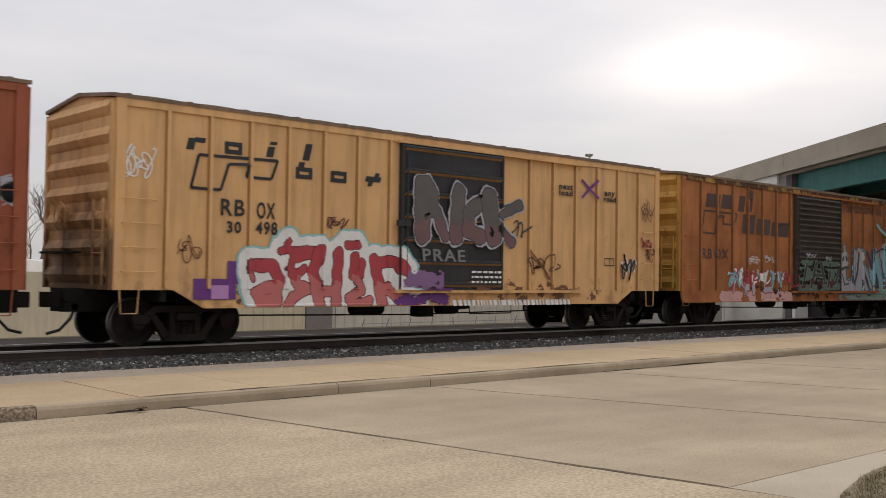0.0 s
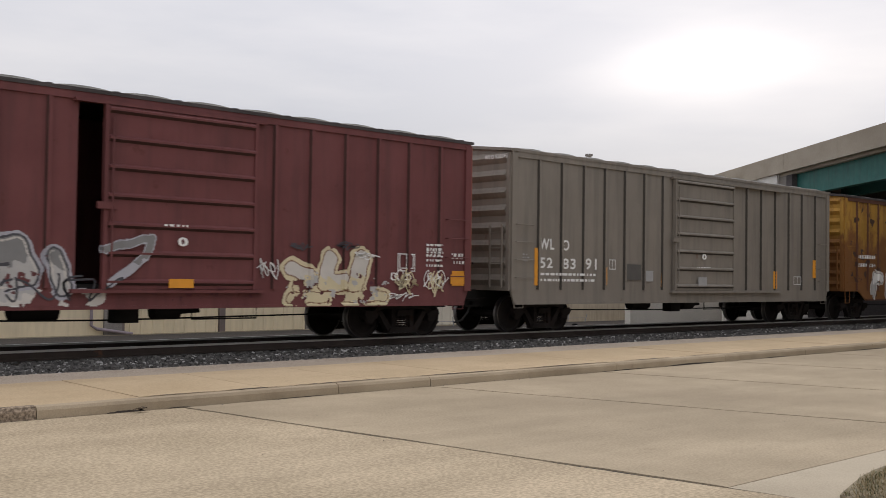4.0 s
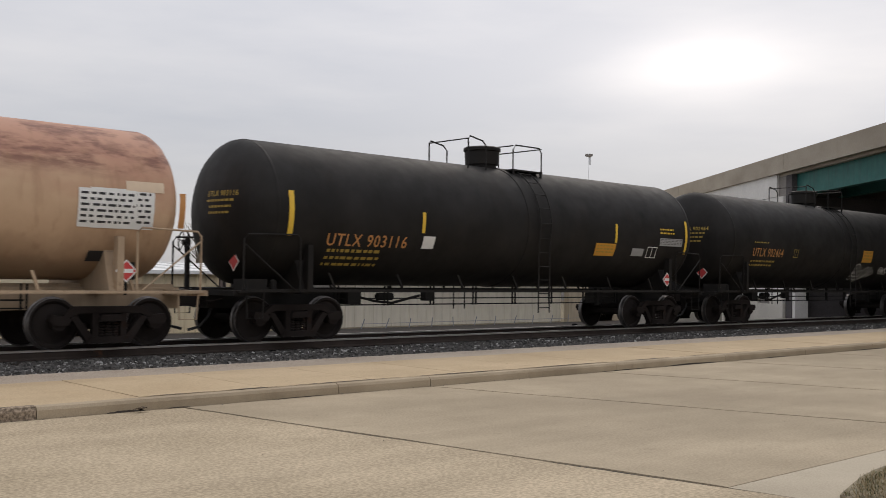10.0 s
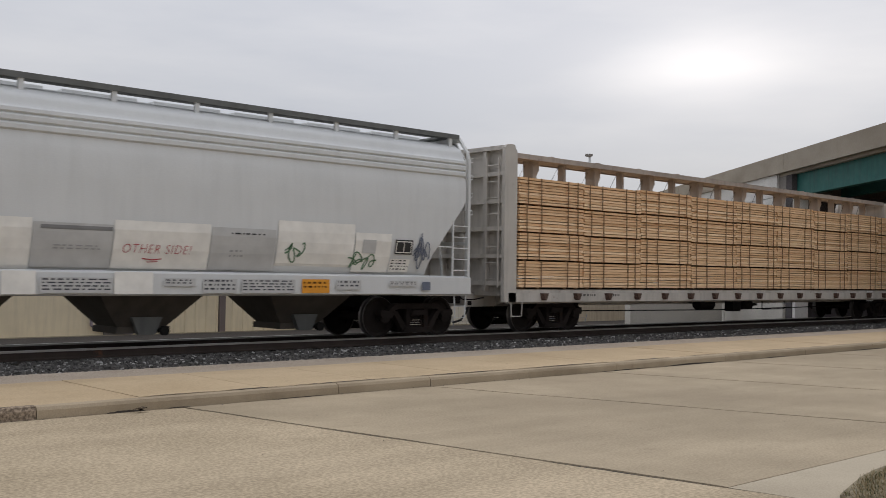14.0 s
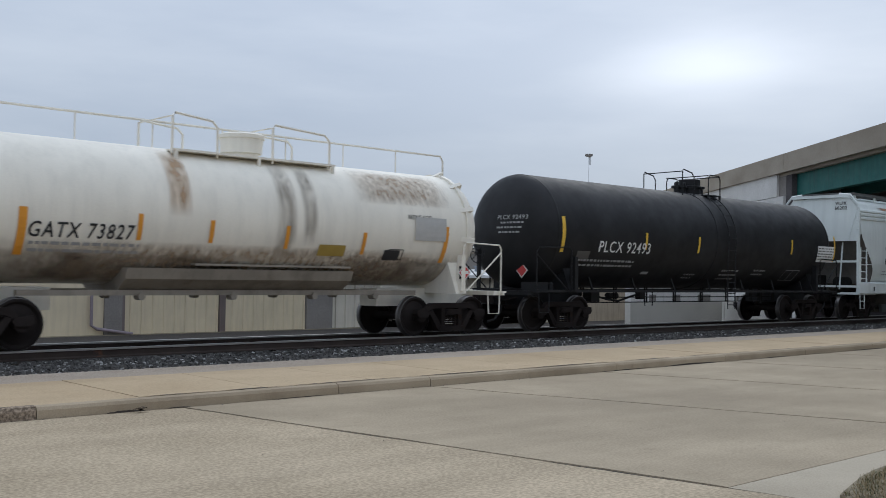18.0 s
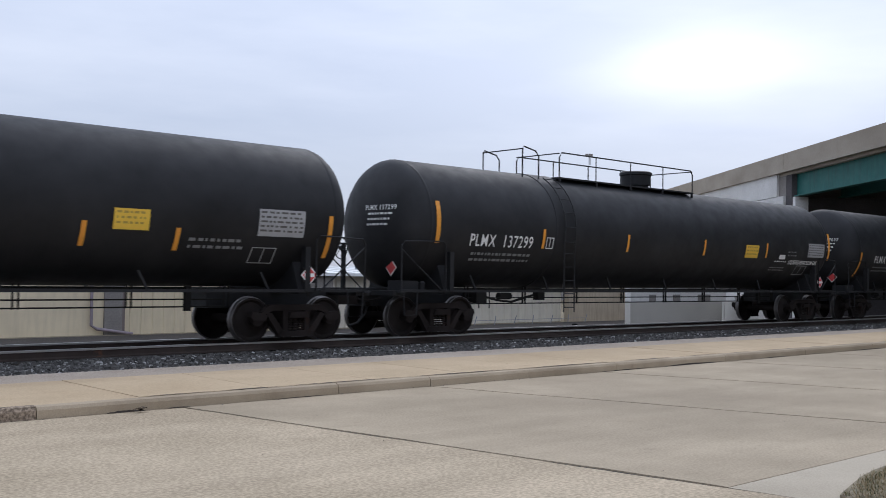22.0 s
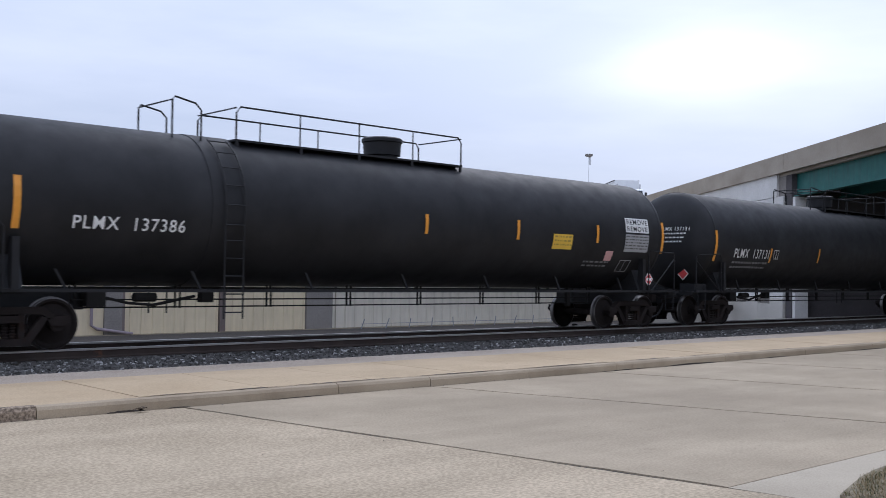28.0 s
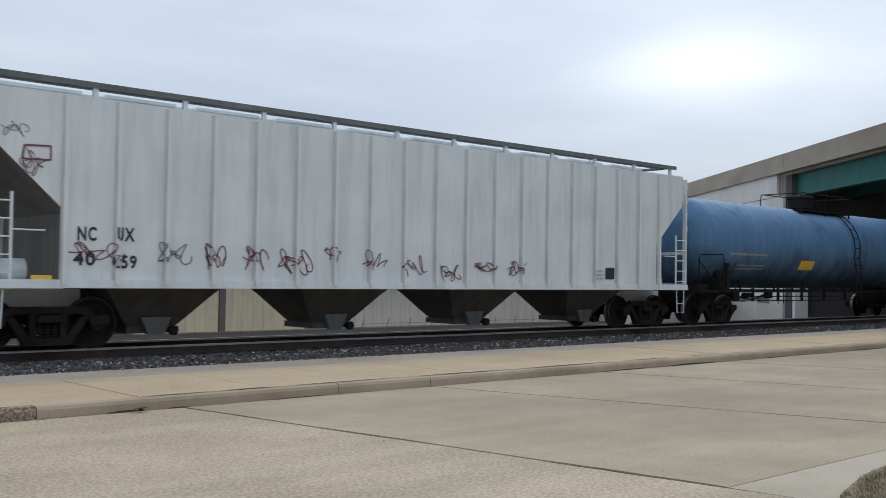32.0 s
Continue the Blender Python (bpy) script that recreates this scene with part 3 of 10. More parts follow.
def mural(car, face, letters, fills, edge, halo=None, rim=None, rim_w=0.045, halo_w=0.13, edge_w=0.03, level=None, floor=0.72, shine=None, seed=1, cell=0.017, worn=0.0):
    """Sprayed letters built of broad strokes. fills: upper and lower colour; edge: outline; halo and rim: what is sprayed round them; shine: a thin line inside the outline; worn: how much has flaked off."""
    every = [(p, w) for letter in letters for p, w in letter]
    pad = max(w for _, w in every) / 2 + halo_w + rim_w + 0.04
    xs, zs = [q[0] for p, _ in every for q in p], [q[1] for p, _ in every for q in p]
    x0, x1, z0, z1 = min(xs) - pad, max(xs) + pad, max(floor, min(zs) - pad), max(zs) + pad
    level = (min(zs) + max(zs)) / 2 if level is None else level
    mats = [fills[0], fills[1], edge, halo or edge, rim or edge, shine or edge]

    def colour_of(X, Z):
        wx, wz = X + 0.012 * np.sin(Z * 17 + seed), Z + 0.012 * np.sin(X * 15 + seed * 2)
        shapes = [np.min([near_line(p, wx, wz) - w / 2 for p, w in letter], axis=0) for letter in letters]
        near = np.min(shapes, axis=0)
        out = np.full(X.shape, -1)
        fuzz = 0.09 * (patchy(X, Z, 0.3, seed + 50) - 0.5)
        if rim:
            out[near < halo_w + rim_w + fuzz] = 4
        if halo:
            out[near < halo_w + fuzz] = 3
        low = Z < level + 0.07 * np.sin(X * 5.3 + seed) + 0.05 * np.sin(X * 23 + Z * 19)
        for d in shapes:
            out[d < edge_w] = 2
            out[d < 0] = 0
            out[(d < 0) & low] = 1
            if shine:
                out[(d > -0.045) & (d < -0.020) & (np.sin(X * 4.1 + Z * 6.3 + seed) > -0.1)] = 5
        if worn:
            out[patchy(X, Z, 0.4, seed) > 0.80 - 0.5 * worn] = -1
        return out

    spray(car, face, x0, x1, z0, z1, mats, colour_of, cell)


def smudge(car, face, x0, x1, z0, z1, mat, seed=1, cover=0.3, cell=0.03, label="worn patch of old paint"):
    """Ragged remains of paint, rust or dirt that thin out towards the edges of the box."""
    def colour_of(X, Z):
        f = patchy(X, Z * 1.4, 0.28, seed, 5)
        u, w = (X - x0) / (x1 - x0) * 2 - 1, (Z - z0) / (z1 - z0) * 2 - 1
        return np.where(f > 0.70 - 0.42 * cover + 0.22 * np.maximum(np.abs(u) ** 4, np.abs(w) ** 2), 0, -1)

    spray(car, face, x0, x1, z0, z1, [mat], colour_of, cell, label, "worn_paint")


def stain_mat(name, col, most=0.7, scale=(3, 3, 0.5)):
    """A thin film of dirt, broken by noise and fading out towards its rim."""
    m, nt, p = nodes_of(name)
    p.inputs["Base Color"].default_value = (*col, 1)
    p.inputs["Roughness"].default_value = 0.8
    tc, sep = nt.nodes.new("ShaderNodeTexCoord"), nt.nodes.new("ShaderNodeSeparateXYZ")
    link(nt, tc.outputs["Generated"], sep.inputs[0])

    def calc(op, a, b):
        q = nt.nodes.new("ShaderNodeMath")
        q.operation = op
        for i, v in enumerate((a, b)):
            if isinstance(v, (int, float)):
                q.inputs[i].default_value = v
            else:
                link(nt, v, q.inputs[i])
        return q.outputs[0]

    fall = None
    for ax, sharp in ((0, 5.0), (2, 6.0)):
        v = sep.outputs[ax]
        f = calc("MINIMUM", calc("MULTIPLY", calc("MULTIPLY", v, calc("SUBTRACT", 1.0, v)), sharp), 1.0)
        fall = f if fall is None else calc("MULTIPLY", fall, f)
    a = calc("MULTIPLY", calc("MULTIPLY", ramp_node(nt, noise_node(nt, 1.6, 7, scale), 0.22, 0.74), fall), most)
    link(nt, a, p.inputs["Alpha"])
    return m


def stain(car, face, x0, x1, z0, z1, mat, label="brown stains run down the shell"):
    """A film that follows the tank's shell."""
    over(car)
    z0, z1 = face.arc(z0), face.arc(z1)
    nx, nz, g = 4, 14, Geo()
    for j in range(nz + 1):
        for i in range(nx + 1):
            g.v.append(face.at(x0 + (x1 - x0) * i / nx, z0 + (z1 - z0) * j / nz, 0.006))
    fs = [(j * (nx + 1) + i, j * (nx + 1) + i + 1, (j + 1) * (nx + 1) + i + 1, (j + 1) * (nx + 1) + i) for j in range(nz) for i in range(nx)]
    me = bpy.data.meshes.new("stain")
    me.from_pydata(g.v, [], fs)
    me.materials.append(mat)
    part("stain", me, None, car, label)


def scribble(car, face, x0, x1, z0, z1, mat, seed=1, width=0.022, loops=5, name="tag"):
    """A one-line spray tag: a narrow band that wanders through the box."""
    over(car)
    rnd, g = random.Random(seed), Geo()
    if isinstance(face, Round):
        z0, z1 = face.arc(z0), face.arc(z1)
    n = loops * 12
    for run in range(2):
        pa, pb, pc = rnd.uniform(0, 6), rnd.uniform(0, 6), rnd.uniform(0.7, 1.4)
        pts = []
        for k in range(n + 1):
            t = k / n
            x = x0 + (x1 - x0) * (0.1 + 0.8 * t) + (x1 - x0) * 0.12 * math.sin(t * loops * 6.28 * pc + pa)
            z = (z0 + z1) / 2 + (z1 - z0) * 0.42 * math.sin(t * loops * 5.1 + pb) * (0.6 + 0.4 * math.sin(t * 9 + pa)) + (0.1 * (z1 - z0) if run else 0)
            pts.append((x, z))
        if run:
            pts = pts[: n // 3]
        for (ax, az), (bx, bz) in zip(pts, pts[1:]):
            d = math.hypot(bx - ax, bz - az) or 1
            ox, oz = -(bz - az) / d * width / 2, (bx - ax) / d * width / 2
            g.quad([face.at(ax - ox, az - oz), face.at(bx - ox, bz - oz), face.at(bx + ox, bz + oz), face.at(ax + ox, az + oz)])
    part(name, g, mat, car, "thin sprayed tag")


def stroke(car, face, pts, width, mat):
    """A painted line through a few corners."""
    over(car)
    g = Geo()
    for (ax, az), (bx, bz) in zip(pts, pts[1:]):
        n = max(1, int(math.hypot(bx - ax, bz - az) / 0.3))
        d = math.hypot(bx - ax, bz - az) or 1
        ox, oz = -(bz - az) / d * width / 2, (bx - ax) / d * width / 2
        for k in range(n):
            p, q = k / n, (k + 1) / n
            px, pz, qx, qz = ax + (bx - ax) * p, az + (bz - az) * p, ax + (bx - ax) * q, az + (bz - az) * q
            g.quad([face.at(px - ox, pz - oz), face.at(qx - ox, qz - oz), face.at(qx + ox, qz + oz), face.at(px + ox, pz + oz)])
    part("painted_line", g, mat, car)


def ladder(parent, x0, x1, y, z0, z1, rungs, mat, r=0.014, name="ladder"):
    g = Geo()
    for x in (x0, x1):
        g.box(x - 0.018, x + 0.018, y - 0.02, y + 0.02, z0, z1)
    for k in range(rungs):
        z = z0 + (z1 - z0) * (k + 0.5) / rungs
        g.tube([(x0, y, z), (x1, y, z)], r, 6)
    return part(name, g, mat, parent)


def stirrup(parent, x, y, z0, z1, mat, w=0.36):
    g = Geo()
    g.tube([(x - w / 2, y, z1), (x - w / 2 + 0.03, y, z0), (x + w / 2 - 0.03, y, z0), (x + w / 2, y, z1)], 0.016, 6)
    part("sill_step", g, mat, parent)


def grab(parent, a, b, out, mat, r=0.012):
    """A grab iron from a to b standing out by the vector out."""
    g, a, b, o = Geo(), Vector(a), Vector(b), Vector(out)
    g.tube([a, a + o, b + o, b], r, 6)
    part("grab_iron", g, mat, parent)


def brake_gear(car, half, spacing, z=0.62):
    """Air reservoir, brake cylinder, levers and rods under the floor."""
    g = Geo()
    g.lathe([(-0.45, 0.05), (-0.4, 0.15), (0.4, 0.15), (0.45, 0.05)], "x", 14, (-1.6, -0.55, z + 0.02))
    g.lathe([(-0.3, 0.1), (-0.28, 0.16), (0.25, 0.16), (0.3, 0.06), (0.7, 0.04)], "x", 12, (0.9, -0.45, z))
    g.box(-0.2, 0.25, -0.7, -0.4, z - 0.2, z + 0.16)
    g.tube([(-spacing + 0.9, -0.35, z - 0.1), (-0.3, -0.3, z - 0.16), (spacing - 0.9, -0.35, z - 0.1)], 0.018, 6)
    g.tube([(-half + 0.6, -0.75, z + 0.2), (half - 0.6, -0.75, z + 0.2)], 0.022, 6)
    g.tube([(1.2, -0.9, z + 0.12), (1.2, -0.9, z - 0.14), (2.6, -0.9, z - 0.14), (2.6, -0.9, z + 0.12)], 0.016, 6)
    part("brake_gear", g, UNDER, car, smooth=True)


def hand_wheel(g, x, y, z, r, m=0):
    """A thin spoked brake wheel that stands across the car."""
    pts = [(x, y + r * math.cos(k * math.pi / 10), z + r * math.sin(k * math.pi / 10)) for k in range(21)]
    g.tube(pts, 0.014, 5, m)
    for k in range(3):
        c, q = r * math.cos(k * 1.047 + 0.3), r * math.sin(k * 1.047 + 0.3)
        g.tube([(x, y - c, z - q), (x, y + c, z + q)], 0.011, 4, m)
    g.lathe([(-0.03, 0.05), (0.03, 0.05)], "x", 8, (x, y, z))


def car_thing(name, x, label, category="freight car"):
    car = thing(name, label, category, "freight train", at=(x, TRACK, 0))
    CARS.append((car, x))
    CAR.append(car)
    return car


CARS, CAR, FA, FS, HEAD = [], [], {}, {}, {}


def keep(car, face, sill=None):
    """Remember a car's near face (and sill) for its lettering."""
    k = len(CAR) - 1
    FA[k], FS[k] = face, sill or face
    return car


# tones that paint shade onto the sides of posts and ribs, one of them rusty
RIB_SHADE_RUST = paint("rusty_rib_side_shade", (0.17, 0.075, 0.03), 0.2, 0.3, 0.8)
RIB_SHADE_DARK = paint("dark_rib_side_shade", (0.065, 0.028, 0.025), 0.1, 0.3, 0.8)
RIB_SHADE_PALE = paint("pale_rib_side_shade", (0.55, 0.55, 0.52), 0.05, 0.2, 0.7)
# slope sheets: dirty grey-brown, deepened for the shade they hang in
SLOPE = paint("shaded_dirty_slope_sheet", (0.13, 0.12, 0.107), 0.1, 0.2, 0.8)


# ---- boxcars ----
def boxcar(x, label, mats, L=15.65, ribs=(), door=(), roof=None, end_ribs=9, low=0.70, eave=4.30, louvre=False, door_mat=None, end_mat=None,
           gap=None, beads=0, sill_mat=None, rib_step=0.062, spacing=6.22, drop=True, seam=None, taper=(1.15, 1.75), sheet=None, dome_h=0.025, eave_mat=None):
    """ribs and door in the car's own x. Returns the car and its near face for lettering."""
    body_m, roof_m = mats, roof or mats
    sill_m, end_m = sill_mat or body_m, end_mat or body_m
    car = car_thing("boxcar", x, label, "boxcar")
    h, w, z0 = L / 2, 1.47, 1.03
    d0, d1 = door
    t0, t1 = taper
    # side walls, with the deep sill between the bogies
    for s in (-1, 1):
        g = Geo()
        lo = low if drop else z0
        out = [(-h, z0), (-h + t0, z0), (-h + t1, lo), (h - t1, lo), (h - t0, z0), (h, z0), (h, eave), (-h, eave)]
        a, b = (gap if gap else (d0 + 0.15, d1 - 0.15))
        if gap and s < 0:
            left = [(-h, z0), (-h + t0, z0), (-h + t1, lo), (a, lo), (a, eave), (-h, eave)]
            right = [(b, lo), (h - t1, lo), (h - t0, z0), (h, z0), (h, eave), (b, eave)]
            g.prism(left, s * w, s * (w - 0.05))
            g.prism(right, s * w, s * (w - 0.05))
            g.prism([(a, lo), (b, lo), (b, 1.05), (a, 1.05)], s * w, s * (w - 0.05))
        else:
            g.prism(out, s * w, s * (w - 0.05))
        part("side_wall", g, body_m, car)
        g = Geo()
        g.box(-h, h, min(s * w, s * (w + 0.035)), max(s * w, s * (w + 0.035)), eave - 0.09, eave + 0.05)
        part("eave_rail", g, eave_mat or sill_m, car)
        g = Geo()
        g.box(-h + t1, h - t1, s * w, s * (w + 0.03), lo, lo + 0.06)
        part("side_sill", g, sill_m, car)
    # posts
    gp = Geo()
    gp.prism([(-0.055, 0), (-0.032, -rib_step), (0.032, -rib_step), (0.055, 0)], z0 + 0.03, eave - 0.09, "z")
    # the slanted sides carry the shade beside the post in their colour
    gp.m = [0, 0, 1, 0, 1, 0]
    post = gp.mesh("side_post", [body_m, seam or RIB_SHADE_RUST])
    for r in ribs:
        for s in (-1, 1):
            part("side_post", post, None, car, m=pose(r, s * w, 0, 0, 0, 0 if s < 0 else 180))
    gp = Geo()
    gp.prism([(-0.09, 0), (-0.09, -0.05), (0.09, -0.05), (0.09, 0)], z0, eave, "z")
    cpost = gp.mesh("corner_post", [body_m])
    for c in (-h + 0.09, h - 0.09):
        for s in (-1, 1):
            part("corner_post", cpost, None, car, m=pose(c, s * w, 0, 0, 0, 0 if s < 0 else 180))
    if beads:                      # beads pressed along the side sheets
        gp = Geo()
        gp.prism([(-w, -0.03), (-w - 0.022, -0.008), (-w - 0.022, 0.012), (-w, 0.03)], -h + 0.2, h - 0.2, "x")
        bead = gp.mesh("side_bead", [body_m])
        for k in range(beads):
            part("side_bead", bead, None, car, m=pose(0, 0, z0 + 0.28 + (eave - z0 - 0.5) * k / (beads - 1)))
    # ends, pressed into ridges, with a peaked top
    for s in (-1, 1):
        g = Geo()
        pk = [(-w, z0), (w, z0), (w, eave + 0.03), (0, eave + 0.22), (-w, eave + 0.03)]
        g.prism(pk, s * h, s * (h - 0.05), "x")
        n = end_ribs
        t = (eave - z0) / n * 0.33
        for y in (-w + 0.05, w - 0.05):
            g.box(min(s * h, s * (h + 0.06)), max(s * h, s * (h + 0.06)), y - 0.05, y + 0.05, z0, eave)
        ew = part("end_wall", g, end_m, car)
        for k in range(n):
            zc = z0 + 0.25 + (eave - z0 - 0.35) * k / (n - 1)
            gr = Geo()
            gr.prism([(s * h, zc - t), (s * (h + 0.04), zc - t * 0.6), (s * (h + 0.085), zc), (s * (h + 0.04), zc + t * 0.6), (s * h, zc + t)], -w + 0.12, w - 0.12)
            part("end_ridge", gr, end_m, ew)
    g = Geo()
    g.box(-h + 0.06, h - 0.06, -w + 0.06, w - 0.06, 1.02, 1.12)
    part("floor_deck", g, UNDER, car)
    # roof: two slopes with standing ribs that bump the skyline
    g = Geo()
    g.prism([(-w - 0.05, eave + 0.04), (0, eave + 0.21), (w + 0.05, eave + 0.04), (w + 0.05, eave + 0.105), (0, eave + 0.28), (-w - 0.05, eave + 0.105)], -h - 0.06, h + 0.06, "x")
    n = 13
    for k in range(n + 1):
        xx = -h + 0.25 + (L - 0.5) * k / n
        g.prism([(-w - 0.03, eave + 0.06), (0, eave + 0.24), (w + 0.03, eave + 0.06), (w, eave + 0.13), (0, eave + 0.305), (-w, eave + 0.13)], xx - 0.035, xx + 0.035, "x")
    rf = part("roof", g, roof_m, car)
    # each sheet is pressed into a low dome
    span = (L - 0.5) / n - 0.08
    g = Geo()
    m = 8
    for s in (-1, 1):
        rows = []
        for k in range(m + 1):
            f = k / m
            lift = dome_h * math.sin(math.pi * f) ** 0.7
            rows.append([(span * (f - 0.5), s * (w + 0.01), eave + 0.085), (span * (f - 0.5), s * (w - 0.07), eave + 0.115 + lift), (span * (f - 0.5), s * 0.12, eave + 0.265 + lift)])
        for p, q in zip(rows, rows[1:]):
            for c in (0, 1):
                g.quad([p[c], q[c], q[c + 1], p[c + 1]] if s < 0 else [p[c + 1], q[c + 1], q[c], p[c]])
    dome = g.mesh("roof_sheet", [sheet or roof_m], smooth=True)
    for k in range(n):
        part("roof_sheet", dome, None, rf, m=pose(-h + 0.25 + (L - 0.5) * (k + 0.5) / n, 0, 0))
    # doors on both sides, with their rails
    dm = door_mat or body_m
    for s in (-1, 1):
        g = Geo()
        y0, y1 = s * (w + 0.02), s * (w + 0.10)
        zb, zt = z0 + 0.02 if drop else z0 + 0.05, eave - 0.13
        g.box(d0, d1, min(y0, y1), max(y0, y1), zb, zt)
        dr = part("door", g, dm, car)
        for xx in (d0, d1 - 0.07):
            gx = Geo()
            gx.box(xx, xx + 0.07, min(y1, y1 + s * 0.03), max(y1, y1 + s * 0.03), zb, zt)
            part("door_stile", gx, dm, dr)
        gs = Geo()
        if louvre:
            gs.prism([(y1, 0.05), (y1 + s * 0.045, 0), (y1 + s * 0.04, -0.03), (y1, -0.03)], d0 + 0.06, d1 - 0.06, "x")
            at = [zb + 0.2 + (zt - zb - 0.3) * k / 16 for k in range(17)]
        else:
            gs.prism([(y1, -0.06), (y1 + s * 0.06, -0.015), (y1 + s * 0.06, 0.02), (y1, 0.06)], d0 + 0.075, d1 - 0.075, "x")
            # the underside of each door rib is coloured as if in shadow
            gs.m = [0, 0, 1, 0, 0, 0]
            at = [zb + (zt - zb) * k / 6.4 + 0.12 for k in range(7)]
        slat = gs.mesh("door_slat" if louvre else "door_rib", [dm, seam or RIB_SHADE_RUST])
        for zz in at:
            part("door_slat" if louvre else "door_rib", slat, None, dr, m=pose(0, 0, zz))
        g = Geo()
        g.tube([(d0 + 0.14, y1 + s * 0.05, zb + 0.25), (d0 + 0.14, y1 + s * 0.05, zt - 0.2)], 0.02, 6)
        g.box(d0 - 0.12, d0 + 0.24, min(y1, y1 + s * 0.06), max(y1, y1 + s * 0.06), zb + 1.35, zb + 1.47)
        part("door_latch", g, dm, dr)
        g = Geo()
        span = d1 - d0
        r0, r1 = (gap[0] - 0.1, d1 + 0.2) if gap else (d0 - 0.1, min(h - 0.2, d1 + span * 0.95))
        g.box(r0, r1, s * w if s > 0 else s * w - 0.12, s * w + 0.12 if s > 0 else s * w, zt + 0.005, zt + 0.06)
        part("door_rail", g, sill_m, car)
        g = Geo()
        g.box(r0, r1, s * w if s > 0 else s * w - 0.12, s * w + 0.12 if s > 0 else s * w, zb - 0.07, zb - 0.006)
        part("door_rail", g, sill_m, car)
    # ladders, steps, brake wheel
    for s in (-1, 1):
        for e in (-1, 1):
            a = e * (h - 0.12)
            for k in range(4):
                grab(car, (a, s * w, 1.35 + k * 0.42), (a - e * 0.62, s * w, 1.35 + k * 0.42), (0, s * 0.09, 0), body_m)
            stirrup(car, e * (h - 0.32), s * (w - 0.02), 0.62, z0 + 0.03, body_m)
    lad = ladder(car, 0, 0.4, 0, 1.1, 2.6, 4, end_m)
    lad.matrix_basis = pose(-h - 0.11, -w + 0.18, 0, 0, 0, 90)
    g = Geo()
    hand_wheel(g, -h - 0.20, 0.35, 2.35, 0.25)
    g.box(-h - 0.17, -h - 0.06, 0.27, 0.43, 2.2, 2.5)
    g.tube([(-h - 0.12, 0.35, 2.2), (-h - 0.12, 0.35, 1.2)], 0.012, 5)
    part("brake_wheel", g, end_m, car)
    g = Geo()
    g.box(-h - 0.35, -h - 0.06, -0.3, 0.9, 1.66, 1.70)
    part("brake_step", g, UNDER, car)
    g = Geo()
    g.box(-h + 0.2, h - 0.2, -0.28, 0.28, 0.66, 1.02)
    for k in range(9):
        xx = -h + 1.0 + (L - 2.0) * k / 8
        g.box(xx - 0.06, xx + 0.06, -w + 0.1, w - 0.1, 0.82, 1.02)
    g.box(-h - 0.35, -h + 0.5, -0.32, 0.32, 0.62, 1.04)
    g.box(h - 0.5, h + 0.35, -0.32, 0.32, 0.62, 1.04)
    part("underframe", g, UNDER, car)
    brake_gear(car, h, spacing)
    running_gear(car, h + 0.62, spacing)

    rset = np.array(list(ribs))

    def depth(xx, zz):
        if d0 <= xx <= d1 and z0 < zz < eave - 0.1:
            return 0.14
        if len(rset):
            q = np.min(np.abs(rset - xx))
            if q < 0.055 and zz > z0 + 0.03:
                return rib_step * min(1, (0.055 - q) / 0.022)
        return 0.031 if zz < low + 0.07 else 0.0

    return keep(car, Flat(w, depth))


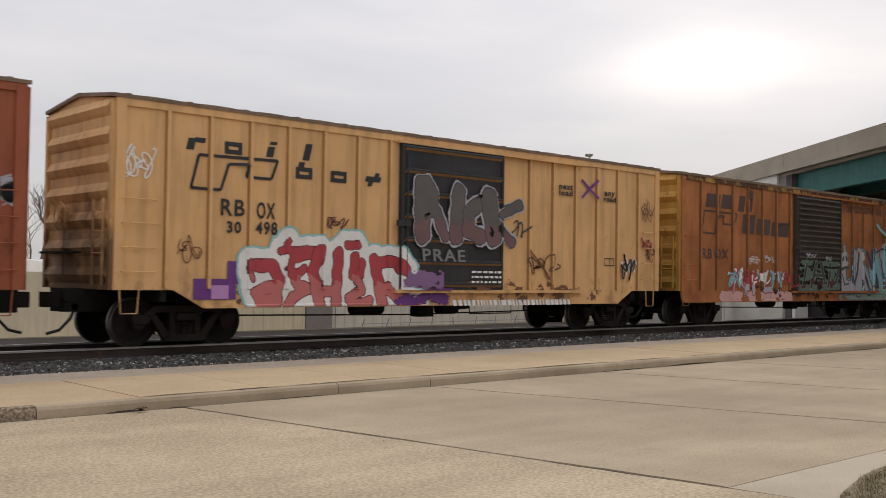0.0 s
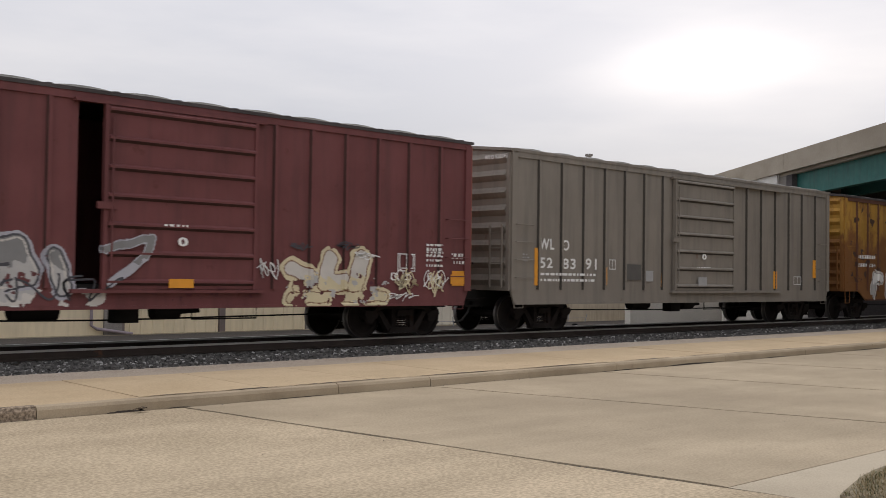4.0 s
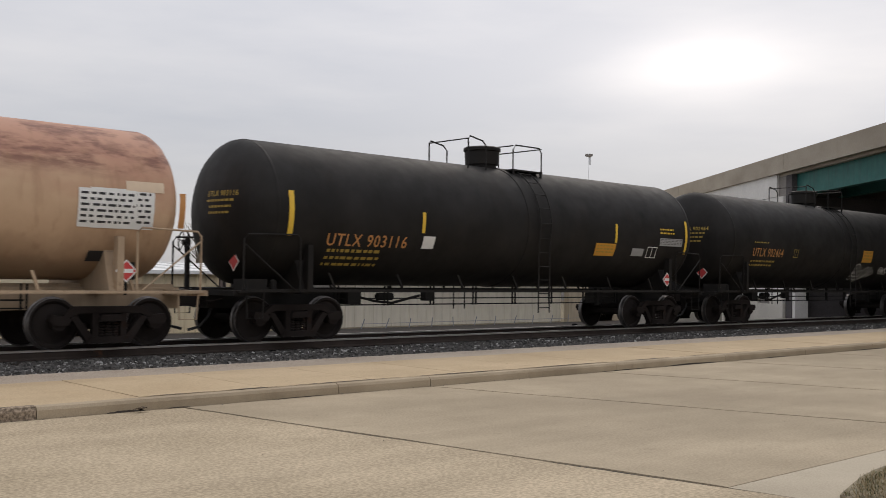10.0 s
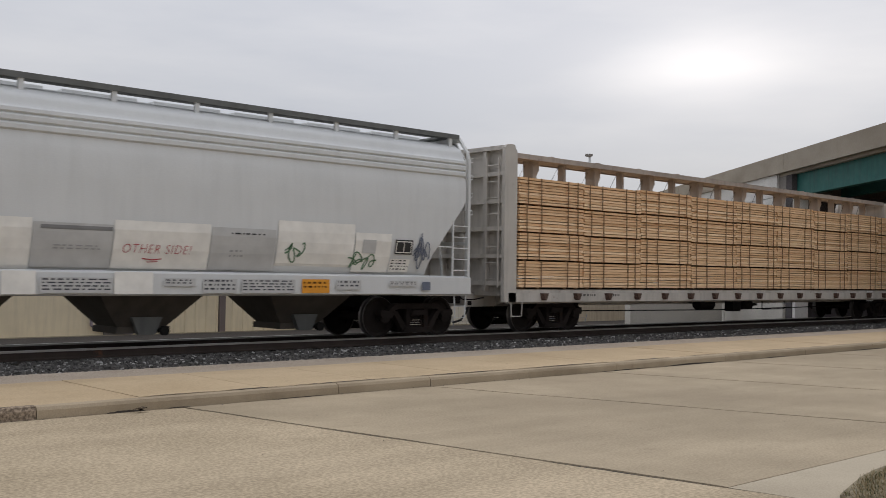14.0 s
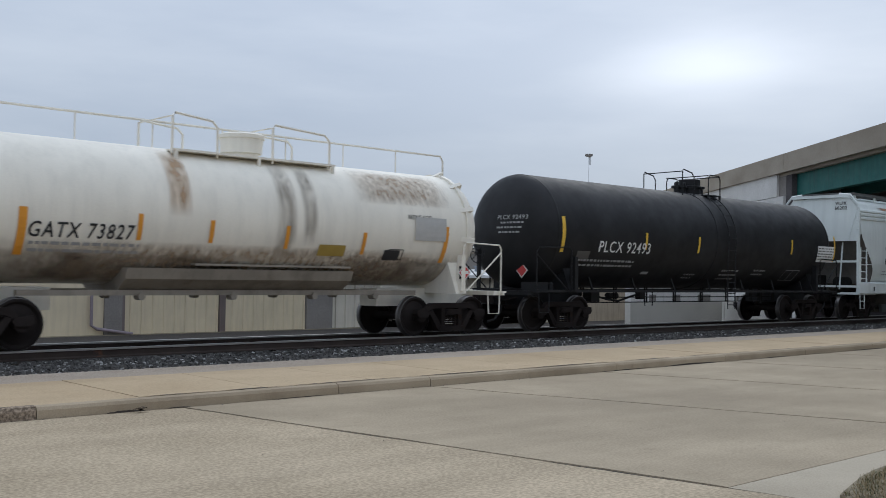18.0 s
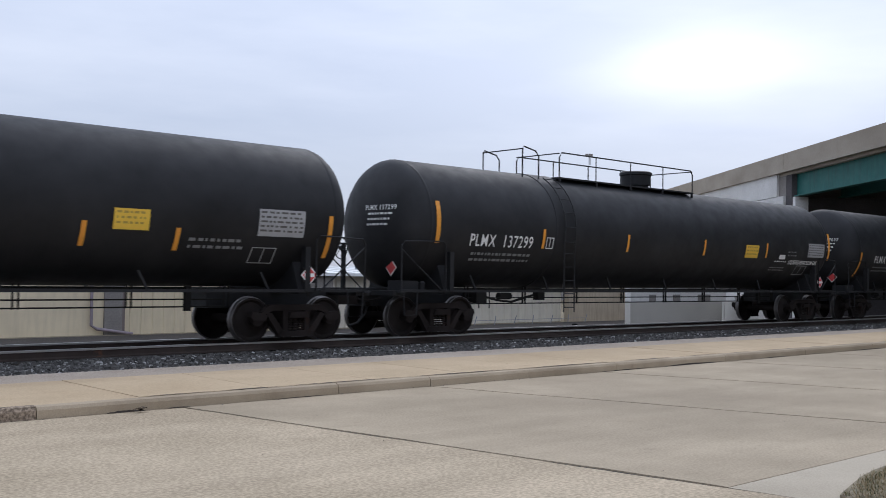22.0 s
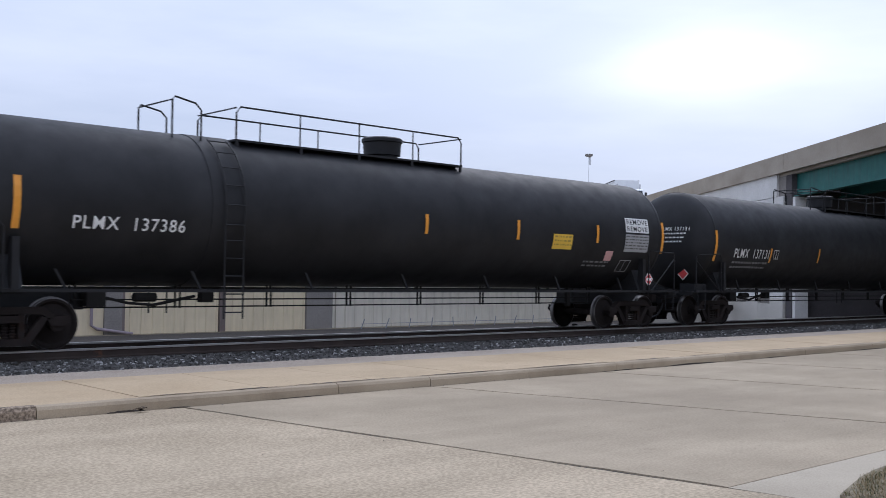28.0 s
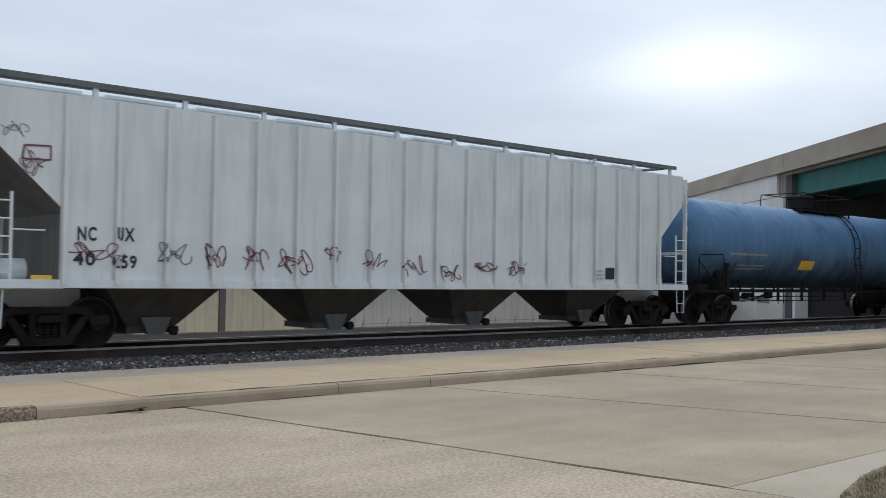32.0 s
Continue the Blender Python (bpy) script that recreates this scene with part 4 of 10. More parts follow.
# ---- tank cars ----
def tank_car(x, label, mat, half, spacing, R=1.49, zc=2.58, tank_half=9.5, deck=False, deck_mat=None, dome=("plain", 0.0), rails=(), walk_m=None, ladder_at=0.0,
             strips=(), rods=True, jacket=False, name="tank_car", z_deck=1.02, hooks=(), head_m=None, bands=(), bare=False, rail_r=0.019):
    car = car_thing(name, x, label, "tank car")
    mm = deck_mat or mat
    rail_m = walk_m or mm
    # shell with dished heads
    g = Geo()
    dish = R * (0.48 if not jacket else 0.62)
    prof = [(-tank_half + dish * (1 - math.cos(math.pi / 2 * k / 8)), max(0.015, R * math.sin(math.pi / 2 * k / 8))) for k in range(9)]
    mid = [(-tank_half + dish + (2 * tank_half - 2 * dish) * k / 8, R) for k in range(1, 8)]
    full = prof + mid + [(-a, r) for a, r in reversed(prof)]
    g.lathe(full, "x", 56, (0, 0, zc))
    part("tank_shell", g, mat, car, smooth=True)
    # weld bands
    for s in (-1, 1):
        g = Geo()
        xx = s * (tank_half - dish)
        g.lathe([(xx - 0.03, R), (xx - 0.02, R + 0.002), (xx + 0.02, R + 0.002), (xx + 0.03, R)], "x", 56, (0, 0, zc), caps=False)
        part("head_seam", g, mat, car, smooth=True)
    # underframe stubs, bolsters with saddles
    for s in (-1, 1):
        g = Geo()
        a, b = s * (half - 0.35), s * (spacing - 1.6)
        g.box(min(a, b), max(a, b), -0.3, 0.3, 0.66, 1.06)
        g.box(s * (half - 0.5) - 0.18, s * (half - 0.5) + 0.18, -1.35, 1.35, z_deck - 0.1, z_deck)
        part("stub_sill", g, mm, car)
    if deck:
        g = Geo()
        g.box(-half + 0.4, half - 0.4, -0.16, 0.16, 0.8, 1.12)
        part("centre_sill", g, mm, car)
    for x0, x1 in bands:
        g = Geo()
        g.lathe([(x0 - 0.01, R), (x0, R + 0.016), (x1, R + 0.016), (x1 + 0.01, R)], "x", 56, (0, 0, zc), caps=False)
        part("jacket_band", g, mat, car, smooth=True)
    for s in (-1, 1):
        g = Geo()
        xx = s * spacing
        pts = [(-1.38, z_deck - 0.06), (1.38, z_deck - 0.06)] + [(1.32 * math.cos(q) * 1.0, zc + (R + 0.0) * math.sin(q)) for q in np.linspace(-0.62, -math.pi + 0.62, 12)]
        g.prism([(p, q) for p, q in pts], xx - 0.16, xx + 0.16, "x")
        for t in (-1, 1):
            g.prism([(t * 1.22, z_deck), (t * 1.44, z_deck), (t * 1.44, zc - R * 0.45), (t * 1.30, zc - R * 0.45)], xx - 0.06, xx + 0.06, "x")
        part("bolster", g, mm, car)
    # side running board / pipe rails
    if deck:
        for s in (-1, 1):
            g = Geo()
            g.box(-half + 0.55, half - 0.55, s * 1.42 - 0.07, s * 1.42 + 0.07, z_deck - 0.05, z_deck)
            for k in range(9):
                xx = -tank_half + 1.2 + (2 * tank_half - 2.4) * k / 8
                g.prism([(xx, z_deck), (xx + 0.05, z_deck), (xx - 0.07, z_deck + 0.33), (xx - 0.12, z_deck + 0.33)], s * 1.36 - 0.02, s * 1.36 + 0.02)
            part("running_board", g, mm, car)
    elif not bare:
        for s in (-1, 1):
            g = Geo()
            g.box(-half + 0.5, half - 0.5, s * 1.36 - 0.06, s * 1.36 + 0.06, z_deck - 0.03, z_deck + 0.03)
            for k in range(7):
                xx = -tank_half + 2.2 + (2 * tank_half - 4.4) * k / 6
                g.prism([(xx, z_deck + 0.02), (xx + 0.05, z_deck + 0.02), (xx - 0.14, z_deck + 0.36), (xx - 0.19, z_deck + 0.36)], s * 1.30 - 0.02, s * 1.30 + 0.02)
            part("side_rail", g, mm, car)
    if rods:
        g = Geo()
        a = spacing - 1.3
        for zz in (0.84, 0.70):
            g.tube([(-a, -0.55, zz), (a, -0.55, zz)], 0.016, 6)
        for k in range(8):
            xx = -a + 2 * a * k / 7
            for dx in (-0.05, 0.05):
                g.box(xx + dx - 0.012, xx + dx + 0.012, -0.57, -0.53, 0.68, 1.12)
        g.lathe([(-0.24, 0.04), (-0.21, 0.085), (0.21, 0.085), (0.24, 0.04)], "x", 12, (-a + 1.4, -0.45, 0.88))
        g.box(-a + 0.2, -a + 0.55, -0.7, -0.4, 0.72, 1.02)
        g.tube([(-a + 0.5, -0.5, 0.9), (-a + 1.0, -0.62, 0.78), (-a + 1.5, -0.6, 0.74), (-a + 2.4, -0.5, 0.9)], 0.03, 6)
        g.box(-a + 2.5, -a + 2.75, -0.6, -0.42, 0.78, 0.98)
        g.box(a - 0.9, a - 0.78, -0.6, -0.5, 0.62, 1.1)
        part("brake_gear", g, UNDER, car, smooth=True)
    # end platforms with hand rails and steps
    for s in (-1, 1):
        g = Geo()
        xe = s * (half - 0.55)
        g.box(min(xe, xe + s * 0.16), max(xe, xe + s * 0.16), -1.48, 1.48, z_deck - 0.04, z_deck)
        part("end_platform", g, mm, car)
        for t in (-1, 1):
            g = Geo()
            x0, x1 = s * (half - 0.5), s * (half - 1.75)
            g.tube([(x0, t * 1.40, z_deck), (x0, t * 1.40, z_deck + 0.98), (x0 - s * 0.08, t * 1.42, z_deck + 1.07), (x1 + s * 0.08, t * 1.44, z_deck + 1.10), (x1, t * 1.44, z_deck + 1.02), (x1, t * 1.44, z_deck)], 0.02, 6)
            g.tube([(x0, t * 1.40, z_deck + 0.9), (x1 + s * 0.1, t * 1.44, z_deck)], 0.016, 6)
            part("hand_rail", g, rail_m, car, smooth=True)
            stirrup(car, s * (half - 0.75), t * 1.42, 0.5, z_deck, rail_m, 0.4)
    # brake wheel on its post
    g = Geo()
    g.box(-half + 0.25, -half + 0.33, 0.35, 0.43, 0.9, 2.05)
    hand_wheel(g, -half + 0.22, 0.4, 1.95, 0.24)
    part("hand_brake", g, mm, car, smooth=True)
    g = Geo()
    g.box(-half + 0.7, -half + 1.15, -1.2, -0.7, z_deck, z_deck + 0.22)
    part("tool_box", g, mm, car)
    g = Geo()
    g.lathe([(0, 0.07), (0.18, 0.07), (0.22, 0.03)], "z", 10, (-half + 1.35, -1.1, z_deck))
    part("valve_cap", g, mm, car, smooth=True)
    top = zc + R
    style, dx = dome
    g = Geo()
    if style == "lidded":          # bolted manway with separate valves
        g.lathe([(-0.1, 0.34), (0.16, 0.34), (0.16, 0.38), (0.22, 0.38), (0.24, 0.33), (0.42, 0.33), (0.45, 0.27)], "z", 22, (dx + 0.25, 0, top))
        g.lathe([(-0.1, 0.12), (0.2, 0.12), (0.22, 0.17), (0.27, 0.17), (0.29, 0.1)], "z", 12, (dx + 0.95, 0.1, top))
        g.lathe([(-0.1, 0.16), (0.12, 0.16), (0.14, 0.24), (0.2, 0.24)], "z", 14, (dx - 0.45, -0.1, top))
        for k in range(5):
            g.lathe([(0, 0.04), (0.3, 0.04), (0.32, 0.02)], "z", 8, (dx - 0.7 + k * 0.13, -0.2 + 0.12 * (k % 3), top))
    else:                          # round protective housing
        hz = 0.5 if style == "tall" else 0.46
        g.lathe([(-0.15, 0.36), (0.05, 0.36), (0.06, 0.42), (hz - 0.12, 0.44), (hz - 0.1, 0.47), (hz - 0.03, 0.47), (hz, 0.42), (hz + 0.02, 0.1)], "z", 28, (dx, 0, top))
    part("valve_housing" if style != "lidded" else "manway", g, mm if style != "green" else walk_m, car, smooth=True)
    # top platform with its railing: rails holds (x0, x1, kind)
    if rails:
        for x0, x1, hgt, open_left, sides, plate in [(r + ((-1, 1), True))[:6] if len(r) < 6 else r for r in rails]:
            for s in sides:
                g = Geo()
                if plate:
                    g.box(x0, x1, s * 0.62 - 0.16, s * 0.62 + 0.16, top - 0.10, top - 0.06)
                n = max(2, int(round((x1 - x0) / 1.55)) + 1)
                for k in range(n):
                    xx = x0 + 0.05 + (x1 - x0 - 0.1) * k / (n - 1)
                    g.box(xx - 0.03, xx + 0.03, s * 0.76 - 0.02, s * 0.76 + 0.02, zc + R * 0.78, top - 0.08)
                part("top_walkway", g, rail_m, car)
            if hgt == 0:
                continue
            g = Geo()
            for s in sides:
                y = s * 0.76
                hi = top - 0.08 + hgt
                g.tube([(x0 + 0.03, y, top - 0.1), (x0 + 0.03, y, hi - 0.12), (x0 + 0.12, y, hi), (x1 - 0.12, y, hi), (x1 - 0.03, y, hi - 0.12), (x1 - 0.03, y, top - 0.1)], rail_r, 6)
                n = max(1, int(round((x1 - x0) / 1.6)))
                for k in range(1, n):
                    xx = x0 + (x1 - x0) * k / n
                    g.tube([(xx, y, top - 0.1), (xx, y, hi)], 0.016, 5)
            for xx in (x0 + 0.03, x1 - 0.03):
                if len(sides) > 1 and (xx > 0 or not open_left):
                    g.tube([(xx, -0.76, top - 0.08 + hgt * 0.97), (xx, 0.76, top - 0.08 + hgt * 0.97)], 0.016, 5)
            part("guard_rail", g, rail_m, car, smooth=True)
    for x0, x1, *low in hooks:
        g = Geo()
        if low:                    # one small round hoop beside the walkway
            zr = top - 0.1 + low[0]
            g.tube([(x0, -0.70, top - 0.1), (x0, -0.70, zr - 0.12), (x0 + 0.05, -0.70, zr - 0.03), (x0 + 0.14, -0.70, zr), (x1 - 0.14, -0.70, zr), (x1 - 0.05, -0.70, zr - 0.03), (x1, -0.70, zr - 0.12), (x1, -0.70, top - 0.1)], rail_r, 6)
            part("guard_hoop", g, rail_m, car, smooth=True)
            continue
        for s in (-1, 1):
            y, hi = s * 0.70, top + 0.62
            g.tube([(x0, y, top - 0.16), (x0, y, hi - 0.06), (x0 + 0.05, y, hi), (x1 - 0.12, y, hi - 0.08), (x1, y, hi - 0.2), (x1, y, top - 0.16)], rail_r, 6)
        g.tube([(x0, -0.7, top + 0.56), (x0, 0.7, top + 0.56)], 0.016, 5)
        part("guard_hoop", g, rail_m, car, smooth=True)
    if ladder_at is not None:
        g = Geo()
        for s in (-1, 1):
            for xx in (ladder_at - 0.2, ladder_at + 0.2):
                pts = [(xx, s * (R + 0.07) * math.cos(q), zc + (R + 0.07) * math.sin(q)) for q in np.linspace(1.05, -0.2, 9)]
                pts += [(xx, s * 1.50, zc - 0.7), (xx, s * 1.50, 0.55 if deck else 0.5)]
                g.tube(pts, 0.03 if deck else 0.018, 5)
            for q in np.linspace(1.0, -0.2, 6):
                g.tube([(ladder_at - 0.2, s * (R + 0.08) * math.cos(q), zc + (R + 0.08) * math.sin(q)), (ladder_at + 0.2, s * (R + 0.08) * math.cos(q), zc + (R + 0.08) * math.sin(q))], 0.02 if deck else 0.013, 5)
            for zz in (1.95, 1.62, 1.29, 0.96, 0.62):
                g.tube([(ladder_at - 0.2, s * 1.50, zz), (ladder_at + 0.2, s * 1.50, zz)], 0.02 if deck else 0.013, 5)
        part("ladder", g, rail_m, car, smooth=True)
    face = Round(R, zc)
    for a, z0, z1, m in strips:
        patch(car, face, a - 0.045, a + 0.045, z0, z1, m, "reflector_strip")
    HEAD[len(CAR) - 1] = Head(-tank_half, dish, R, zc)
    if head_m:                     # print on the left head
        g, rnd = Geo(), random.Random(int(x))

        def on_head(y, z):
            return HEAD[len(CAR) - 1].at(-y, z, 0.012)

        for r in range(3):
            z1, hh = zc + 0.20 - r * 0.12, 0.045
            y, end = -0.80 + 0.06 * r, -0.08
            while y < end:
                wd = rnd.uniform(0.04, 0.11)
                g.quad([on_head(y, z1 - hh), on_head(y + wd, z1 - hh), on_head(y + wd, z1), on_head(y, z1)])
                y += wd + 0.03
        tagged(part("small_print", g, head_m, car), kind="stuff")
        g, yc, zd = Geo(), -0.62, zc - 1.02
        for r, m, o in ((0.20, 0, 0.03), (0.165, 1, 0.036)):
            g.quad([(on_head(yc, zd)[0] - o, yc + a, zd + b) for a, b in ((-r, 0), (0, -r), (r, 0), (0, r))], m)
        part("hazard_placard", g, [WHITE, RED], car, "red and white diamond placard")
    running_gear(car, half, spacing)
    return keep(car, face)


# ---- covered hoppers ----
def hopper(x, label, mat, half=9.55, spacing=8.25, curved=True, ribs=(), n_bays=4, sill_h=0.43):
    """curved: a smooth bowed side with a deep sill; otherwise a flat side with posts."""
    car = car_thing("covered_hopper", x, label, "covered hopper")
    zs0, zs1 = (0.93, 0.93 + sill_h) if curved else (1.08, 1.16)
    b = half - (0.15 if curved else 0.2)
    bot = half - (1.35 if curved else 1.45)
    # body cross-section, lofted; the ends slope in towards the outlets
    g = Geo()
    if curved:
        sec = [(0.78, 1.30), (1.30, 1.36), (1.44, 1.75), (1.50, 2.06), (1.50, 2.40), (1.50, 2.76), (1.50, 2.93), (1.475, 3.35), (1.43, 3.59), (1.47, 3.62), (1.47, 3.69), (1.42, 3.73), (1.46, 3.76), (1.46, 3.83), (1.41, 3.87), (1.45, 3.90), (1.44, 3.96), (1.39, 4.00), (1.31, 4.20), (1.05, 4.36), (0.5, 4.43)]
    else:
        sec = [(0.9, 1.09), (1.47, 1.09), (1.47, 1.6), (1.47, 2.3), (1.47, 3.0), (1.47, 3.6), (1.47, 4.20), (1.47, 4.27), (1.30, 4.30), (0.9, 4.36), (0.45, 4.40)]

    def end_x(z):
        if curved:
            return b - np.interp(z, [1.36, 1.6, 1.85, 2.2, 2.6, 2.95, 3.12], [1.08, 1.05, 0.95, 0.68, 0.35, 0.06, 0.0])
        if z >= 3.45:
            return b
        if z <= 2.30:
            return bot
        return bot + (b - bot) * (z - 2.30) / 1.15

    dense = []
    for (y0, q0), (y1, q1) in zip(sec, sec[1:]):
        for k in range(3):
            t = k / 3
            dense.append((y0 + (y1 - y0) * t, q0 + (q1 - q0) * t))
    dense.append(sec[-1])
    ring = [(-y, z) for y, z in dense] + [(y, z) for y, z in reversed(dense)]
    n, stations = len(ring), 7
    for k in range(stations):
        t = -1 + 2 * k / (stations - 1)
        for y, z in ring:
            g.v.append((t * end_x(z), y, z))
    for k in range(stations - 1):
        for j in range(n):
            g.f.append((k * n + j, k * n + (j + 1) % n, (k + 1) * n + (j + 1) % n, (k + 1) * n + j))
            g.m.append(0)
    m2 = len(dense)
    for k in (0, stations - 1):
        for j in range(m2 - 1):
            i0, i1 = k * n + j, k * n + j + 1
            j0, j1 = k * n + n - 1 - j, k * n + n - 2 - j
            g.f.append((i0, i1, j1, j0))
            # below the overhanging end the sheet's colour includes dirt and painted shade
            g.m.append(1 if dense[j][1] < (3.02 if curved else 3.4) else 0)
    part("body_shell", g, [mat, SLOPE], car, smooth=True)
    # outlet hoppers
    for k in range(n_bays):
        c = (k - (n_bays - 1) / 2) * (3.5 if curved else 2 * bot / n_bays)
        g = Geo()
        # a four-sided funnel under a shallow trough
        levels = [(1.30, 1.42, 1.15), (0.94, 1.02, 0.90), (0.50, 0.64, 0.56), (0.32, 0.46, 0.44)]
        for (za, xa, ya), (zb, xb, yb) in zip(levels, levels[1:]):
            up = [(c - xa, -ya, za), (c + xa, -ya, za), (c + xa, ya, za), (c - xa, ya, za)]
            dn = [(c - xb, -yb, zb), (c + xb, -yb, zb), (c + xb, yb, zb), (c - xb, yb, zb)]
            for q in range(4):
                g.quad([up[q], dn[q], dn[(q + 1) % 4], up[(q + 1) % 4]])
        g.box(c - 0.52, c + 0.52, -0.52, 0.52, 0.22, 0.34)
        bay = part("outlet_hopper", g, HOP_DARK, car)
        g = Geo()
        g.tube([(c + 0.3, -0.7, 0.27), (c + 0.3, 0.7, 0.27)], 0.035, 8)
        g.lathe([(-0.78, 0.09), (-0.68, 0.09)], "y", 10, (c + 0.3, 0, 0.27))
        part("gate_shaft", g, UNDER, bay)
        g = Geo()
        g.prism([(c - 0.30, 0.52), (c + 0.30, 0.52), (c + 0.16, 0.20), (c - 0.16, 0.20)], -0.66, -0.54)
        part("outlet_spout", g, GALV, bay)
    # side sill
    for s in (-1, 1):
        g = Geo()
        if curved:
            g.prism([(s * 1.40, zs1), (s * 1.52, zs1 - 0.04), (s * 1.52, zs0 + 0.03), (s * 1.46, zs0), (s * 1.36, zs0)], -half, half, "x")
        else:
            g.box(-half, half, s * 1.47 - 0.05, s * 1.47 + 0.05, 1.06, 1.20)
        part("side_sill", g, mat, car)
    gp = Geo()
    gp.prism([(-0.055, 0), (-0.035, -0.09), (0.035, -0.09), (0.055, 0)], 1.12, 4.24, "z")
    # a duller tone on the rib's sides draws its shade
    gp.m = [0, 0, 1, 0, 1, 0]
    post = gp.mesh("side_post", [mat, RIB_SHADE_PALE])
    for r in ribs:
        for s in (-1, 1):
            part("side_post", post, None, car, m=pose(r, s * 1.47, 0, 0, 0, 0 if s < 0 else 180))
    # end frames: posts, slope-sheet stays, ladders, platforms
    dm = mat
    for e in (-1, 1):
        g = Geo()
        xe = e * half
        for s in (-1, 1):
            g.box(min(xe, xe - e * 0.07), max(xe, xe - e * 0.07), s * 1.43 - 0.05, s * 1.43 + 0.05, zs0, 4.02 if curved else 4.2)
            if curved:             # the corner post bends in to the roof walk
                g.tube([(xe - e * 0.035, s * 1.43, 4.0), (xe - e * 0.035, s * 1.40, 4.16), (xe - e * 0.035, s * 1.12, 4.50), (xe - e * 0.035, s * 0.72, 4.55)], 0.045, 6)
            g.tube([(xe - e * 0.1, s * 0.7, 1.1), (e * (b - 0.25), s * 0.7, 3.1)], 0.03, 6)
        for zz in (1.2, 2.1):
            g.box(min(xe, xe - e * 0.06), max(xe, xe - e * 0.06), -1.43, 1.43, zz - 0.04, zz + 0.04)
        if curved:
            g.box(min(xe, xe - e * 0.07), max(xe, xe - e * 0.07), -1.12, 1.12, 4.42, 4.53)
        else:
            for y in (-0.55, 0.55):
                g.box(min(e * b, e * (b + 0.07)), max(e * b, e * (b + 0.07)), y - 0.05, y + 0.05, 3.15, 4.25)
        part("end_frame", g, dm, car)
        if curved:                 # flat end sheet with its bent rims
            g = Geo()
            g.prism([(-1.41, 2.84), (1.41, 2.84), (1.41, 3.98), (1.08, 4.40), (-1.08, 4.40), (-1.41, 3.98)], e * (half - 0.075), e * (half - 0.11), "x")
            part("end_plate", g, mat, car)
            for s in (-1, 1):
                g = Geo()
                g.prism([(s * 1.0, 2.84), (s * 1.05, 2.84), (s * 1.38, 3.98), (s * 1.33, 3.98)], e * (half - 0.05), e * (half - 0.08), "x")
                part("end_rim", g, mat, car)
        g = Geo()
        g.box(min(xe, e * (half - 1.5)), max(xe, e * (half - 1.5)), -1.4, 1.4, zs0 - 0.02, zs0 + 0.06)
        part("end_platform", g, dm, car)
        for s in (-1, 1):
            xa, xb = xe - e * 0.08, xe - e * 0.55
            ladder(car, min(xa, xb), max(xa, xb), s * 1.49, zs1, 2.6, 5, dm)
            stirrup(car, xe - e * 0.28, s * 1.46, 0.42, zs0, dm, 0.36)
            g = Geo()
            g.tube([(xe - e * 0.45, s * 1.46, 0.68), (xe - e * 0.11, s * 1.46, 0.68)], 0.014, 5)
            g.tube([(xe - e * 0.55, s * 1.47, 2.0), (xe - e * 1.1, s * 1.47, 2.0)], 0.014, 5)
            for zz in (2.75, 3.15, 3.55, 3.95):
                g.tube([(xe, s * 1.43, zz), (xe + e * 0.10, s * 1.43, zz + 0.01), (xe + e * 0.10, s * 1.43, zz + 0.10), (xe, s * 1.43, zz + 0.11)], 0.012, 5)
            part("hand_rail", g, dm, car)
    # roof walk on brackets, round hatch trough
    top = 4.58
    for s in (-1, 1):
        g = Geo()
        g.box(-half + 0.1, half - 0.1, s * 0.92 - 0.24, s * 0.92 + 0.24, top - 0.05, top)
        g.box(-half + 0.1, half - 0.1, s * 1.17 - 0.015, s * 1.17 + 0.015, top - 0.09, top + 0.01)
        part("roof_walk", g, GALV, car)
        gb = Geo()
        gb.box(-0.045, 0.045, -0.03, 0.03, 4.2, top - 0.05)
        br = gb.mesh("walk_bracket", [dm])
        for k in range(12):
            part("walk_bracket", br, None, car, m=pose(-half + 0.35 + (2 * half - 0.7) * k / 11, s * 1.13, 0))
    g = Geo()
    g.box(-b + 0.5, b - 0.5, -0.38, 0.38, 4.36, 4.50)
    for k in range(10):
        xx = -b + 1.2 + (2 * b - 2.4) * k / 9
        g.box(xx - 0.7, xx + 0.7, -0.42, 0.42, 4.48, 4.54)
    part("roof_hatch", g, dm, car)
    g = Geo()
    for a, b2 in ((-half - 0.02, -half + 0.28), (half - 0.28, half + 0.02)):
        g.box(a, b2, -0.68, 0.68, top - 0.04, top)
    part("end_walk", g, GALV, car)
    for e in (-1, 1):
        g = Geo()
        g.box(min(e * (half + 0.3), e * (half - 2.2)), max(e * (half + 0.3), e * (half - 2.2)), -0.3, 0.3, 0.64, 1.02)
        part("stub_sill", g, UNDER if curved else dm, car)
    g = Geo()
    hand_wheel(g, -half - 0.1, 0.35, 2.2, 0.26)
    gear_m = UNDER if curved else dm
    part("brake_wheel", g, gear_m, car, smooth=True)
    g = Geo()
    g.lathe([(-0.4, 0.06), (-0.36, 0.2), (0.36, 0.2), (0.4, 0.06)], "x", 14, (-half + 0.75, -0.5, 1.35))
    part("air_reservoir", g, gear_m, car, smooth=True)
    g = Geo()
    g.box(-half + 0.3, -half + 0.9, 0.2, 0.7, 1.05, 1.6)
    part("brake_valve_box", g, gear_m, car)
    running_gear(car, half + 0.62, spacing)
    rs = np.array(list(ribs))

    def depth(xx, zz):
        if len(rs):
            q = np.min(np.abs(rs - xx))
